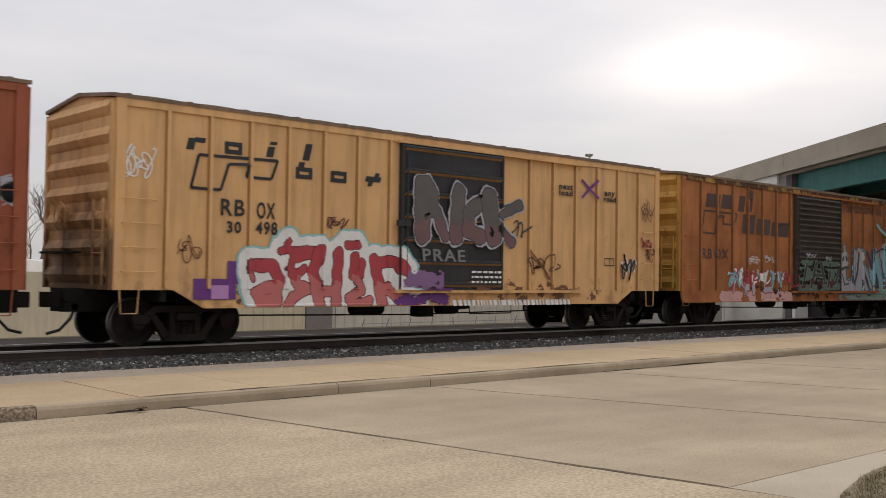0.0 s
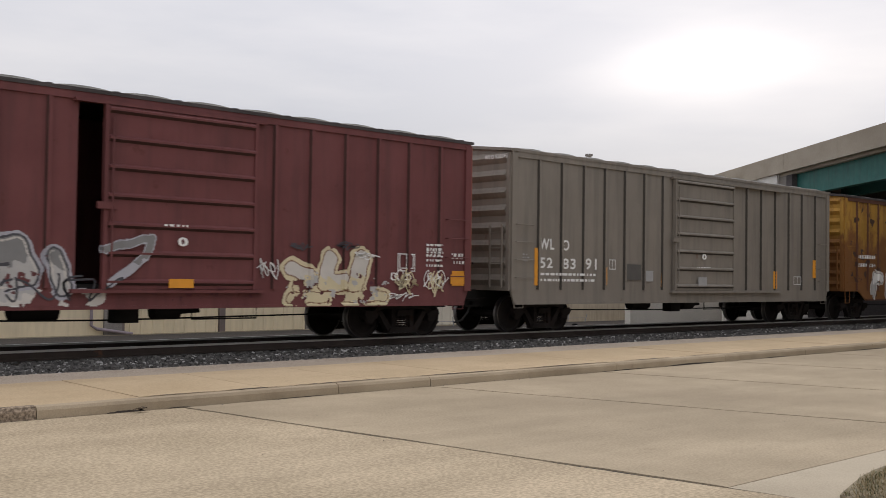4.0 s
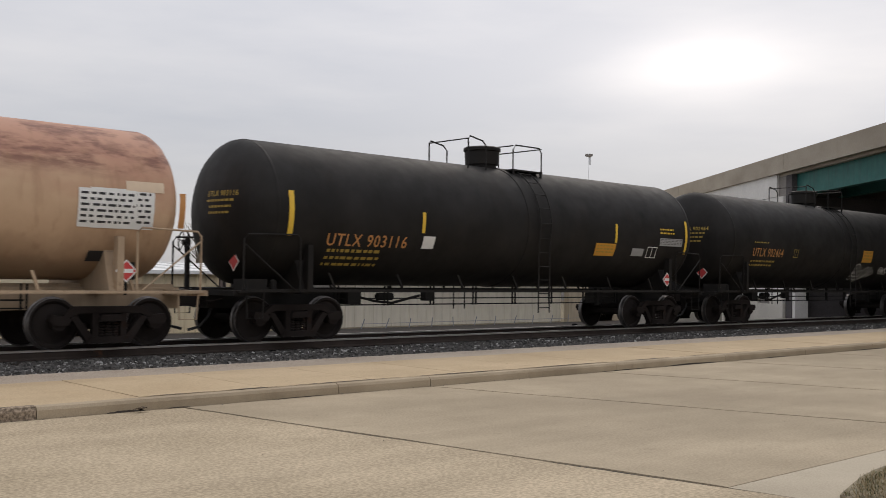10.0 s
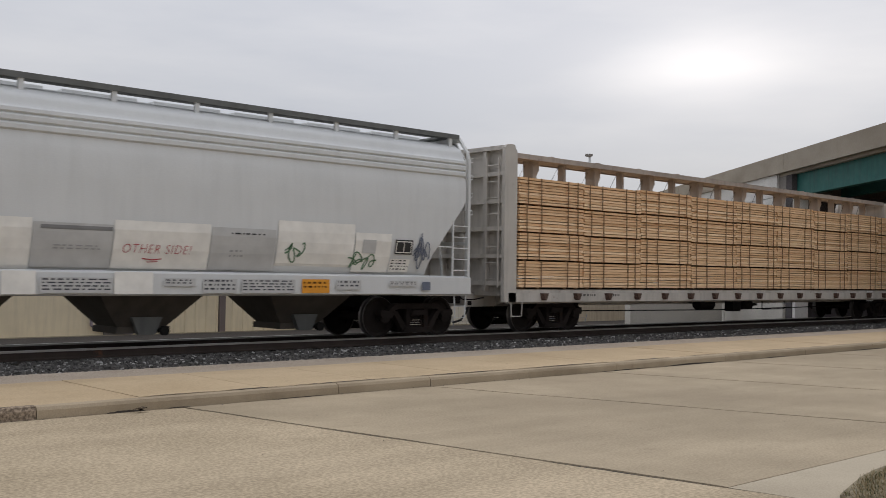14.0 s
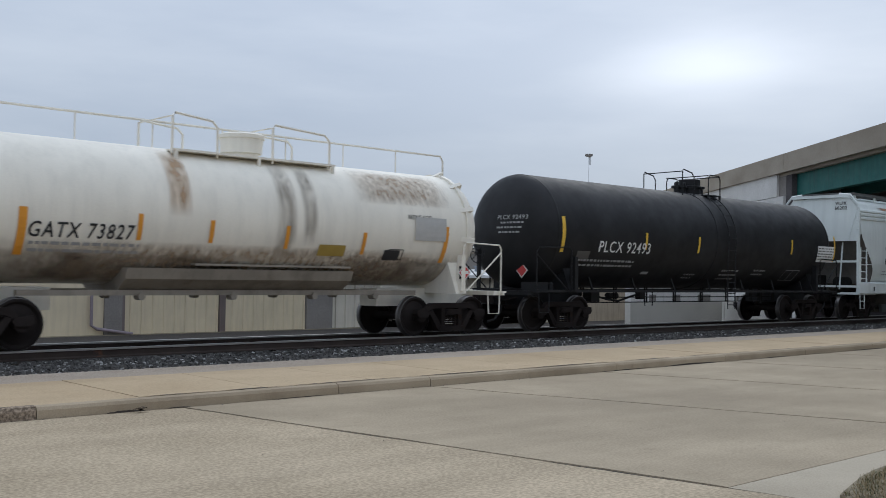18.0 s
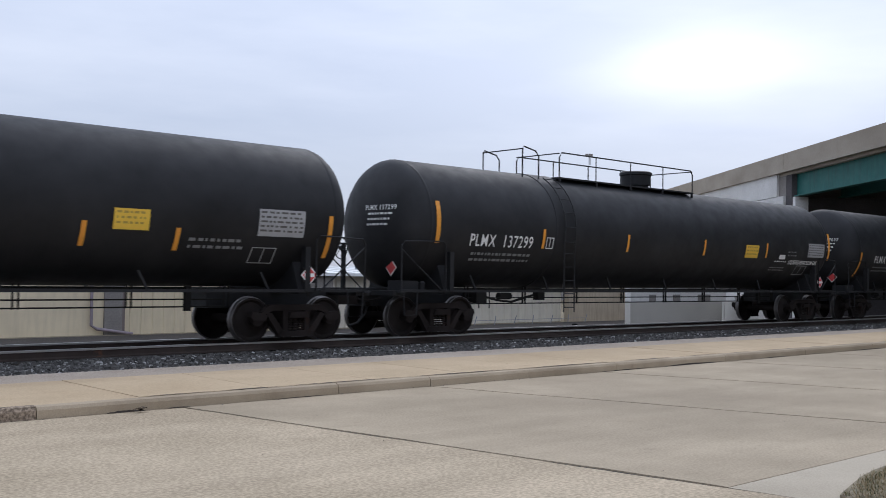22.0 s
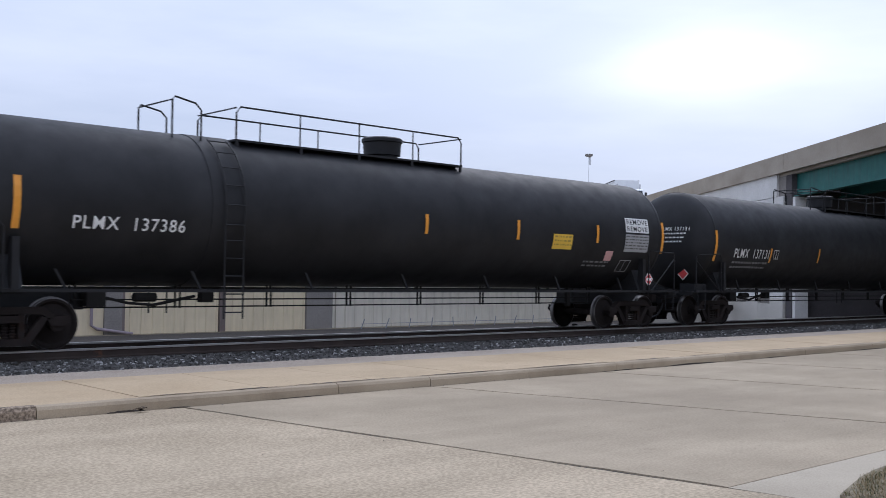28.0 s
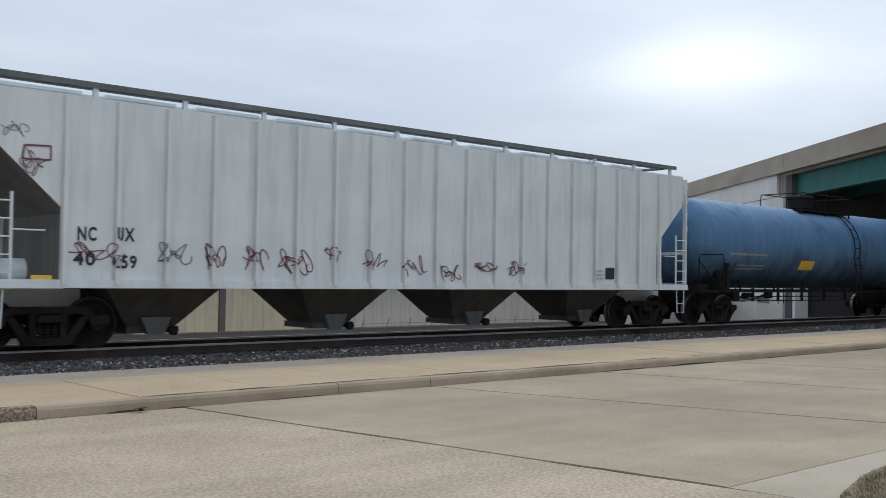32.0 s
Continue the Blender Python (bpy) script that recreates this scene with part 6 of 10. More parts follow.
solid("yard", strip([(24.7, -1.275), (33.0, -1.31), (40.9, -1.345)], -250, 320, 60), YARD, "dark gravel yard behind the railway", "yard", kind="structure")


def warehouse():
    wh = thing("warehouse", "long low cream metal-clad warehouse with a white roof", "building")
    zb, ze = -1.42, 1.30
    g = Geo()
    g.box(3.0, 18.7, WY, WY + 0.2, zb, ze)
    part("wall", g, CREAM, wh, "plain cream wall panel")
    ribbed_wall(wh, 19.5, 24.3, WY + 0.02, zb, ze, CREAM, 0.55, 0.05)
    ribbed_wall(wh, 24.6, 29.2, WY + 0.02, zb, ze, CREAM, 0.55, 0.05)
    ribbed_wall(wh, 30.8, 49.0, WY + 0.3, zb, ze, CREAM_PALE, 0.62, 0.07)
    for a, b, m in ((18.7, 19.5, CONC_GREY), (29.2, 30.8, CONC_GREY), (24.3, 24.6, POST_BROWN), (19.5, 19.62, POST_BROWN)):
        g = Geo()
        g.box(a, b, WY - 0.12, WY + 0.3, zb, ze)
        part("pillar", g, m, wh, "grey pillar")
    g = Geo()
    g.tube([(18.1, WY - 0.15, ze), (18.1, WY - 0.15, -0.95), (18.35, WY - 0.15, -1.1), (19.9, WY - 0.3, -1.34)], 0.07, 8)
    part("drain_pipe", g, PIPE_MAUVE, wh, "mauve-grey rainwater pipe with a kicked foot")
    g = Geo()
    g.box(49.0, 56.0, WY - 0.4, WY, zb, ze - 0.1)
    part("annex_wall", g, BEIGE_WALL, wh, "plain beige annex wall")
    g = Geo()
    g.box(56.0, 57.2, WY - 0.9, WY - 0.3, zb, ze)
    part("pillar", g, CONC_GREY, wh, "grey pillar")
    g = Geo()
    g.prism([(WY - 0.35, ze), (WY - 0.35, ze + 0.16), (WY + 9, ze + 0.62), (WY + 9, ze)], 18.6, 49.2, "x")
    roof = part("roof", g, WHITE_ROOF, wh, "white metal roof")
    g = Geo()
    g.prism([(WY - 0.36, ze + 0.165), (WY - 0.36, ze + 0.21), (WY + 9, ze + 0.68), (WY + 9, ze + 0.625)], 0, 0.06, "x")
    seam = g.mesh("roof_seam", [WHITE_ROOF])
    for k in range(19):
        part("roof_seam", seam, None, roof, m=pose(19.0 + k * 1.6, 0, 0))
    g = Geo()
    g.lathe([(0, 0.12), (0.3, 0.12), (0.32, 0.2), (0.4, 0.2)], "z", 10)
    vent = g.mesh("roof_vent", [SHED_GREY])
    for k in range(9):
        part("roof_vent", vent, None, wh, m=pose(19.5 + k * 3.2, WY + 4, ze + 0.38))
    g = Geo()
    g.box(3.0, 49.0, WY + 0.35, WY + 18, zb, ze - 0.02)
    part("core", g, CREAM, wh)
    # a rail of chain-link posts on the gravel in front
    rail = thing("low_fence", "thin low wire fence on short leaning posts", "fence")
    rnd = random.Random(6)
    for k in range(12):
        g = Geo()
        xx = 31.5 + k * 1.6
        g.tube([(xx, WY - 1.6, -1.38), (xx + rnd.uniform(-0.05, 0.3), WY - 1.6, -0.85)], 0.025, 5)
        part("post", g, SHED_GREY, rail)
    g = Geo()
    g.tube([(31.5, WY - 1.6, -1.1), (49.1, WY - 1.6, -1.08)], 0.012, 4)
    part("wire", g, SHED_GREY, rail)


def loading_dock():
    wall = thing("retaining_wall", "pale concrete retaining wall with a stepped block pattern", "wall")
    y = 36.0
    x0, x1, zb, zt = 47.9, 57.6, -1.35, 0.55
    g = Geo()
    g.box(x0, x1, y, y + 0.4, zb, zt - 0.5)
    part("lower_wall", g, CONC_LOW, wall)
    rnd = random.Random(9)
    x = x0
    while x < x1:
        w = rnd.uniform(0.7, 1.1)
        for r, z in ((0, zt - 0.5), (1, zt - 0.1)):
            g = Geo()
            g.box(x + 0.01, x + w - 0.01, y - rnd.uniform(0, 0.04), y + 0.4, z + 0.005, z + 0.40)
            part("block", g, CONC_WHITE if (rnd.random() < 0.65 or r) else CONC_GREY, wall)
        x += w
    shed = thing("grey_shed", "plain blue-grey metal shed behind the track", "building")
    g = Geo()
    g.box(5.8, 21.0, 61.0, 66.0, -1.35, 2.1)
    part("wall", g, SHED_GREY, shed)
    g = Geo()
    g.prism([(60.8, 2.08), (63.5, 2.45), (66.2, 2.08), (66.2, 2.16), (63.5, 2.53), (60.8, 2.16)], 5.6, 21.2, "x")
    part("roof", g, SHED_GREY, shed)


CONC_LOW = mineral("dock_concrete", (0.50, 0.47, 0.42), (0.60, 0.565, 0.50), 0.5, 18, 0.2, 0.9, (0.7, 0.7, 0.7), 0.3, 0.3, 0.01)
warehouse()
loading_dock()


def bare_tree(x, y, h, seed, z0=-1.4):
    rnd = random.Random(seed)
    tree = thing("bare_tree", "leafless winter tree with fine twigs", "tree", "bare trees")
    tr, br = Geo(), Geo()

    def grow(p, d, ln, r, depth):
        pts, q, dd = [p], p.copy(), d.copy()
        for k in range(3):
            dd = (dd + Vector((rnd.uniform(-0.2, 0.2), rnd.uniform(-0.2, 0.2), rnd.uniform(-0.05, 0.14)))).normalized()
            q = q + dd * ln / 3
            pts.append(q.copy())
        (tr if depth < 1 else br).tube(pts, r, 5 if depth < 2 else 3)
        if depth < 5:
            for k in range(3 if depth < 4 else 4):
                a = rnd.uniform(0, 6.28)
                side = Vector((math.cos(a), math.sin(a), rnd.uniform(0.1, 0.9)))
                grow(pts[rnd.choice((1, 2, 3))] if k else pts[3], (dd * 0.7 + side * 0.75).normalized(), ln * rnd.uniform(0.55, 0.8), r * 0.55, depth + 1)

    grow(Vector((x, y, z0)), Vector((0, 0, 1)), h * 0.34, h * 0.022, 0)
    part("trunk", tr, BARK, tree)
    part("crown", br, BARK, tree)


for k, (x, y, h) in enumerate(((22.0, 60, 8.5), (27.5, 66, 9.5), (33.0, 62, 8.0), (16.5, 52, 6.5), (40.0, 70, 9.0), (29.0, 84, 9), (24.5, 75, 9), (48, 84, 9), (20.0, 70, 9.0))):
    bare_tree(x, y, h, 20 + k)


def far_woods():
    """A distant line of bare woods behind the roofs."""
    g, rnd = Geo(), random.Random(11)
    for _ in range(2600):
        x = rnd.uniform(-20, 190)
        y = 150 + rnd.uniform(0, 50)
        h = rnd.uniform(2.0, 4.6)
        g.tube([(x, y, -1.6), (x + rnd.uniform(-0.5, 0.5), y, -1.6 + h * 0.6), (x + rnd.uniform(-1.2, 1.2), y, -1.6 + h)], 0.10, 3)
    solid("far_woods", g, BARK, "hazy line of leafless woods", "woods", kind="stuff")


far_woods()


def poles():
    p = thing("utility_pole", "weathered wooden utility pole with a crossarm", "utility pole")
    g = Geo()
    g.tube([(22.6, 48 + 6, -1.45), (22.6, 54, 5.9)], 0.16, 10)
    part("pole", g, BARK, p)
    g = Geo()
    g.box(21.7, 23.5, 53.9, 54.0, 5.35, 5.47)
    part("crossarm", g, BARK, p)
    # tall lighting mast far behind the train
    m = thing("light_mast", "slim far-off lighting mast with a lamp cluster", "light mast")
    mx, my = 146.6, 120.0
    g = Geo()
    g.tube([(mx + 0.1, my - 0.2, 22.6), (mx + 0.1, my - 0.2, 24.1)], 0.17, 8)
    part("lowering_gear", g, MAST_PALE, m)
    g = Geo()
    g.tube([(mx, my, -1.6), (mx, my, 24.6)], 0.05, 8)
    part("mast", g, MAST_PALE, m)
    g = Geo()
    for k in range(6):
        a = k * 1.047
        g.box(mx + 0.5 * math.cos(a) - 0.16, mx + 0.5 * math.cos(a) + 0.16, my + 0.5 * math.sin(a) - 0.14, my + 0.5 * math.sin(a) + 0.14, 24.2, 24.6)
    g.lathe([(24.05, 0.12), (24.1, 0.5), (24.2, 0.5)], "z", 12, (mx, my, 0))
    part("lamp_cluster", g, CONC_GREY, m)


poles()


# ---- the road bridge ----
BD = Vector((0.632, 0.775, 0))          # along the bridge, away from the street
BN = Vector((0.775, -0.632, 0))         # across it, away from its visible edge
B0 = Vector((45.13, 19.72, 0))          # a point under the visible edge
BK = 0.85


# concrete with the deep shade under the bridge put into its colour
SHADED_CONC = mineral("shaded_concrete", (0.075, 0.068, 0.07), (0.12, 0.11, 0.112), 0.5, 16, 0.2, 0.95, (0.6, 0.6, 0.6), 0.4, 0.3, 0.01)


def along(s, n, z):
    p = B0 + BD * s + BN * n
    return (p.x, p.y, z)


def bridge_box(g, s0, s1, n0, n1, z0, z1, m=0):
    i = len(g.v)
    g.v += [along(s * BK, n, z) for s in (s0, s1) for n in (n0, n1) for z in (z0, z1)]
    for q in ((0, 1, 3, 2), (4, 6, 7, 5), (0, 4, 5, 1), (2, 3, 7, 6), (0, 2, 6, 4), (1, 5, 7, 3)):
        g.f.append(tuple(i + k for k in q))
        g.m.append(m)


def bridge():
    br = thing("road_bridge", "concrete road overpass with teal steel girders", "bridge")
    ab = 14.2
    g = Geo()
    bridge_box(g, -150, 780, 0, 0.32, 7.55, 8.60)
    for s in range(-8, 12):
        bridge_box(g, s * 8 + 6.2 - 0.02, s * 8 + 6.2 + 0.02, -0.012, 0.0, 7.55, 8.58)
    part("parapet", g, BRIDGE_CONC, br, "tan concrete parapet")
    g = Geo()
    bridge_box(g, -150, 780, 35.7, 36.0, 7.7, 8.60)
    part("parapet", g, BRIDGE_CONC, br, "tan concrete parapet")
    # deck widened out of view to darken the underside; girders and columns follow
    g = Geo()
    bridge_box(g, -150, 780, 0.32, 35.7, 7.4, 7.72)
    part("deck", g, BRIDGE_CONC, br)
    for k in range(13):
        g = Geo()
        n = 0.62 + k * 2.75
        bridge_box(g, -60, ab, n, n + 0.03, 6.18, 7.5)
        bridge_box(g, -60, ab, n - 0.2, n + 0.23, 6.14, 6.20)
        bridge_box(g, -60, ab, n - 0.2, n + 0.23, 7.45, 7.5)
        for s in range(-18, 5):
            bridge_box(g, s * 3 - 0.02, s * 3 + 0.02, n + 0.03, n + 0.2, 6.20, 7.45)
        part("girder", g, TEAL, br, "teal steel plate girder")
    # abutment, its colour darkened for the deck's shade, wing wall of pale panels
    g = Geo()
    bridge_box(g, ab - 0.2, ab + 1.2, 0.9, 36, -1.5, 6.1)
    part("abutment", g, SHADED_CONC, br, "abutment with the deck's shade in its colour")
    g = Geo()
    # the pier's shadow side is painted into its concrete
    bridge_box(g, ab - 0.55, ab + 0.35, 0.30, 0.9, -1.5, 7.39)
    part("corner_pier", g, SHADED_CONC, br, "concrete corner pier with its shadow side in the colour")
    g = Geo()
    bridge_box(g, ab - 1.0, ab - 0.552, 0.36, 1.1, -1.5, 6.1)
    part("bearing_seat", g, CONC_WHITE, br, "pale concrete bearing seat")
    rnd = random.Random(3)
    w, h = 2.3, 1.55
    for r in range(6):
        for c in range(20):
            s = ab + 0.4 + c * w + (w / 2 if r > 1 and r % 2 else 0)
            # the lowest course is grimy, and every other panel of it stands taller
            z = -1.5 + r * h + (0.34 if r == 1 and c % 2 else 0.0)
            g = Geo()
            top = min(-1.5 + (r + 1) * h - 0.02 + (0.34 if r == 0 and (c - 1) % 2 else 0.0), 7.54)
            if top - z < 0.2:
                continue
            d = rnd.uniform(-0.015, 0.015)
            bridge_box(g, s + 0.012, s + w - 0.012, 0.14 + d, 0.30, z + 0.012, top)
            part("wall_panel", g, CONC_WHITE if r else CONC_LOW, br)
    g = Geo()
    bridge_box(g, ab + 0.4, 780, 0.31, 35.7, -1.5, 7.39)
    part("embankment", g, CONC_GREY, br)
    # piers on the near side of the track
    for k in range(8):
        g = Geo()
        x, y, _ = along(-20.4, 2 + k * 4.6, 0)
        g.lathe([(-1.2, 0.55), (5.4, 0.55)], "z", 20, (x, y, 0))
        part("column", g, BRIDGE_CONC, br)
    g = Geo()
    bridge_box(g, -24.7, -23.3, 0.6, 35.6, 5.3, 6.1)
    part("pier_cap", g, BRIDGE_CONC, br)
    return br


bridge()


# ---- road traffic on the bridge ----
def heading(s, n, z):
    p = along(s, n, z)
    return pose(p[0], p[1], p[2], 0, 0, math.degrees(math.atan2(-BD.y, -BD.x)))


TRUCK_WHITE = paint("white_truck_paint", (0.78, 0.79, 0.80), 0.0, 0.03, 0.35, streak=0.2)
TRUCK_INK = plain("blue_black_vinyl", (0.03, 0.035, 0.06), 0.5)
CHROME = plain("chrome", (0.6, 0.6, 0.6), 0.2, 1.0)
CAR_GREY = paint("silver_car_paint", (0.42, 0.43, 0.44), 0.0, 0.05, 0.35, streak=0.1)


def road_wheel(parent, x, y, r, w):
    g = Geo()
    g.lathe([(-w / 2, r * 0.5), (-w / 2, r * 0.92), (-w / 2 + 0.03, r), (w / 2 - 0.03, r), (w / 2, r * 0.92), (w / 2, r * 0.5)], "y", 20)
    t = part("wheel", g, RUBBER, parent, m=pose(x, y, r))
    g = Geo()
    g.lathe([(-w / 2 - 0.01, 0.08), (-w / 2 + 0.03, r * 0.52), (w / 2 - 0.03, r * 0.52), (w / 2 + 0.01, 0.08)], "y", 16)
    part("rim", g, CHROME, t)


def lorry():
    """Nose towards +x, road at z = 0; its side with the writing faces -y... seen from the street."""
    lo = tagged(new("articulated_lorry"), "white articulated lorry with a lettered box trailer", "lorry")
    g = Geo()
    g.box(-19.1, -1.2, -1.29, 1.29, 1.1, 3.98)
    tr = part("trailer", g, TRUCK_WHITE, lo, "white box trailer")
    g = Geo()
    for y in (-1.30, 1.30):
        g.box(-19.12, -1.18, y - 0.02, y + 0.02, 3.92, 4.0)
        g.box(-19.12, -1.18, y - 0.02, y + 0.02, 1.06, 1.16)
    part("trim_rail", g, BLACK, tr)
    g = Geo()
    g.box(-2.9, -0.2, -0.5, 0.5, 0.6, 1.0)
    g.prism([(-0.2, 0.8), (1.75, 0.8), (1.75, 1.95), (1.35, 2.72), (1.1, 2.86), (0.0, 2.90), (-0.2, 2.80)], -1.1, 1.1)
    g.prism([(1.7, 0.7), (3.5, 0.7), (3.62, 1.2), (3.5, 1.62), (3.2, 1.78), (1.7, 1.98)], -0.95, 0.95)
    for y in (-1.02, 1.02):
        g.prism([(1.9, 0.8), (3.2, 0.8), (3.1, 1.15), (2.8, 1.3), (2.3, 1.3), (1.95, 1.15)], y - 0.12, y + 0.12)
    cab = part("cab", g, TRUCK_WHITE, lo, "white long-nosed lorry cab")
    g = Geo()
    g.prism([(1.765, 1.98), (1.775, 1.98), (1.385, 2.70), (1.37, 2.70)], -1.0, 1.0)
    for y in (-1.108, 1.102):
        g.prism([(0.55, 2.0), (1.62, 2.0), (1.3, 2.62), (0.55, 2.62)], y, y + 0.006)
    part("window", g, GLASS, cab)
    g = Geo()
    g.box(3.60, 3.66, -0.55, 0.55, 0.85, 1.5)
    part("radiator_grille", g, CHROME, cab)
    for y in (-1.3, 1.3):
        g = Geo()
        g.lathe([(1.0, 0.07), (3.5, 0.07)], "z", 10, (-0.4, y * 0.92, 0))
        part("exhaust_stack", g, CHROME, cab)
        g = Geo()
        g.box(1.55, 1.63, y - 0.12, y + 0.12, 1.95, 2.5)
        part("mirror", g, BLACK, cab)
    for x in (-18.0, -16.7, -2.2, -0.9, 2.55):
        for y in (-1.05, 1.05):
            road_wheel(lo, x, y, 0.5, 0.42 if x < 2 else 0.28)
    # the name on the trailer, as plain dark strokes, and the swoosh under it
    face = Flat(1.30)
    for k, (x, zz, w, h) in enumerate(((-9.3, 3.1, 0.3, 0.9), (-8.7, 3.3, 0.25, 0.35), (-8.3, 3.3, 0.2, 0.35), (-7.9, 3.35, 0.25, 0.35), (-7.5, 3.5, 0.12, 0.6), (-8.8, 2.4, 0.35, 0.8), (-8.2, 2.5, 0.14, 0.4),
                                       (-7.8, 2.5, 0.25, 0.4), (-7.3, 2.4, 0.25, 0.55), (-6.4, 2.5, 0.4, 0.9), (-5.8, 2.6, 0.25, 0.4), (-5.3, 2.5, 0.25, 0.55), (-4.8, 2.5, 0.25, 0.55), (-4.4, 2.75, 0.1, 0.6), (-4.0, 2.55, 0.25, 0.5))):
        ring(tr, face, x - w, x + w * 0.6, zz - h / 2, zz + h / 2, TRUCK_INK, 0.09)
    stroke(tr, face, [(-8.6, 1.25), (-7.4, 1.55), (-6.0, 1.5), (-4.8, 1.75), (-2.0, 1.95)], 0.22, TRUCK_INK)
    bars(tr, face, -15.6, -10.2, 2.0, 2.16, 1, TRUCK_INK, 3)
    return lo


def people_carrier():
    c = tagged(new("van"), "silver van on the bridge", "van")
    g = Geo()
    g.prism([(-2.4, 0.4), (2.4, 0.4), (2.4, 1.0), (1.6, 1.15), (0.9, 1.82), (0.5, 1.9), (-2.1, 1.9), (-2.4, 1.5)], -0.92, 0.92)
    part("body", g, CAR_GREY, c)
    g = Geo()
    for y in (-0.925, 0.92):
        g.prism([(-2.0, 1.25), (1.2, 1.25), (0.75, 1.72), (-1.95, 1.72)], y, y + 0.005)
    part("window", g, GLASS, c)
    for x in (-1.5, 1.55):
        for y in (-0.85, 0.85):
            road_wheel(c, x, y, 0.35, 0.22)
    return c


LORRY, VAN = lorry(), people_carrier()


# ---- the train, car by car ----
def tan_tank():
    """Tan paint, blushed red over the upper half, with dark scorched patches along the crown, darker brown towards the
    bottom, and brown upright streaks.
    """
    m, nt, p = nodes_of("stained_tan_tank")
    tc, sep = nt.nodes.new("ShaderNodeTexCoord"), nt.nodes.new("ShaderNodeSeparateXYZ")
    link(nt, tc.outputs["Object"], sep.inputs[0])

    def times(a, b, op="MULTIPLY"):
        q = nt.nodes.new("ShaderNodeMath")
        q.operation = op
        for sock, v in zip(q.inputs, (a, b)):
            if isinstance(v, (int, float)):
                sock.default_value = v
            else:
                link(nt, v, sock)
        return q.outputs[0]

    c = mix_node(nt, ramp_node(nt, noise_node(nt, 0.9, 5), 0.3, 0.7), (0.50, 0.335, 0.215), (0.62, 0.43, 0.285))
    lift = times(ramp_node(nt, noise_node(nt, 0.8, 6, (0.6, 1, 1), 0.6), 0.25, 0.75), 1.1)
    blush = ramp_node(nt, times(sep.outputs[2], lift, "ADD"), 3.05, 3.75)
    c = mix_node(nt, times(blush, 0.78), c, (0.44, 0.215, 0.15))
    high = ramp_node(nt, sep.outputs[2], 2.9, 3.2)
    scorch = times(ramp_node(nt, noise_node(nt, 1.0, 5, (0.8, 1.2, 1.6), 0.6), 0.47, 0.56), high)
    grain = ramp_node(nt, noise_node(nt, 1.0, 6, (2.2, 2.2, 9.0), 0.6), 0.35, 0.6)
    c = mix_node(nt, times(times(scorch, grain), 0.8), c, (0.17, 0.075, 0.06))
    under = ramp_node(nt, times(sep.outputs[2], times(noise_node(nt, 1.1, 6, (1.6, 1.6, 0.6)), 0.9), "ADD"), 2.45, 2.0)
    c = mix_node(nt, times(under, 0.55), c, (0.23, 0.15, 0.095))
    c = mix_node(nt, times(ramp_node(nt, noise_node(nt, 1.0, 6, (5, 5, 0.5)), 0.55, 0.75), 0.5), c, (0.30, 0.17, 0.10))
    link(nt, c, p.inputs["Base Color"])
    p.inputs["Roughness"].default_value = 0.62
    p.inputs["Specular IOR Level"].default_value = 0.25
    bump(nt, p, noise_node(nt, 2.2, 5), 0.25, 0.012)
    return m


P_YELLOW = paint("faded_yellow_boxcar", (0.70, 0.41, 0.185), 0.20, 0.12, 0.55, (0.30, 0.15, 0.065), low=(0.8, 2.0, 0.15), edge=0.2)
P_RUSTY = paint("rust_orange_boxcar", (0.40, 0.145, 0.05), 0.48, 0.3, 0.65, (0.22, 0.07, 0.028), spot=1.2, edge=0.2)
P_RUSTY_END = paint("ochre_end", (0.48, 0.26, 0.06), 0.25, 0.2, 0.6)
P_ORANGE = paint("red_orange_boxcar", (0.32, 0.088, 0.042), 0.38, 0.2, 0.6)
P_MAROON = paint("maroon_boxcar", (0.15, 0.047, 0.047), 0.22, 0.15, 0.55, (0.10, 0.03, 0.022))
P_MAROON_END = paint("orange_red_end", (0.40, 0.11, 0.055), 0.25, 0.2, 0.6)
P_GREY = paint("warm_grey_boxcar", (0.222, 0.196, 0.166), 0.12, 0.08, 0.55)
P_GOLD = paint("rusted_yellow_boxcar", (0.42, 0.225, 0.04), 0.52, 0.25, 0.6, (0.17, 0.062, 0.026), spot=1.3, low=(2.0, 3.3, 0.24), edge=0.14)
P_RUST_SILL = paint("rusted_brown_sill", (0.11, 0.045, 0.028), 0.3, 0.3, 0.75)
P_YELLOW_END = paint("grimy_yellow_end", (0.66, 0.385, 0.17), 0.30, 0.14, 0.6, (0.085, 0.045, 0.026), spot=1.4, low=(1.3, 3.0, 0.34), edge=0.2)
P_SOU = paint("oxide_red_boxcar", (0.165, 0.046, 0.04), 0.28, 0.18, 0.6, (0.10, 0.03, 0.022))
P_HOP_W = paint("off_white_hopper", (0.87, 0.865, 0.82), 0.03, 0.05, 0.5, (0.36, 0.26, 0.18), streak=0.15)
P_HOP_G = paint("pale_grey_hopper", (0.64, 0.65, 0.645), 0.02, 0.04, 0.5, streak=0.2)
P_HOP_L = paint("light_grey_hopper", (0.76, 0.81, 0.785), 0.05, 0.05, 0.5, (0.38, 0.26, 0.17), streak=0.35)
P_HOP_N = paint("chalky_grey_hopper", (0.70, 0.73, 0.72), 0.06, 0.08, 0.6, (0.30, 0.22, 0.16), streak=0.6)
P_TANK_W = paint("cream_white_tank", (0.76, 0.72, 0.61), 0.0, 0.04, 0.35, streak=0.3)
P_TANK_T = tan_tank()
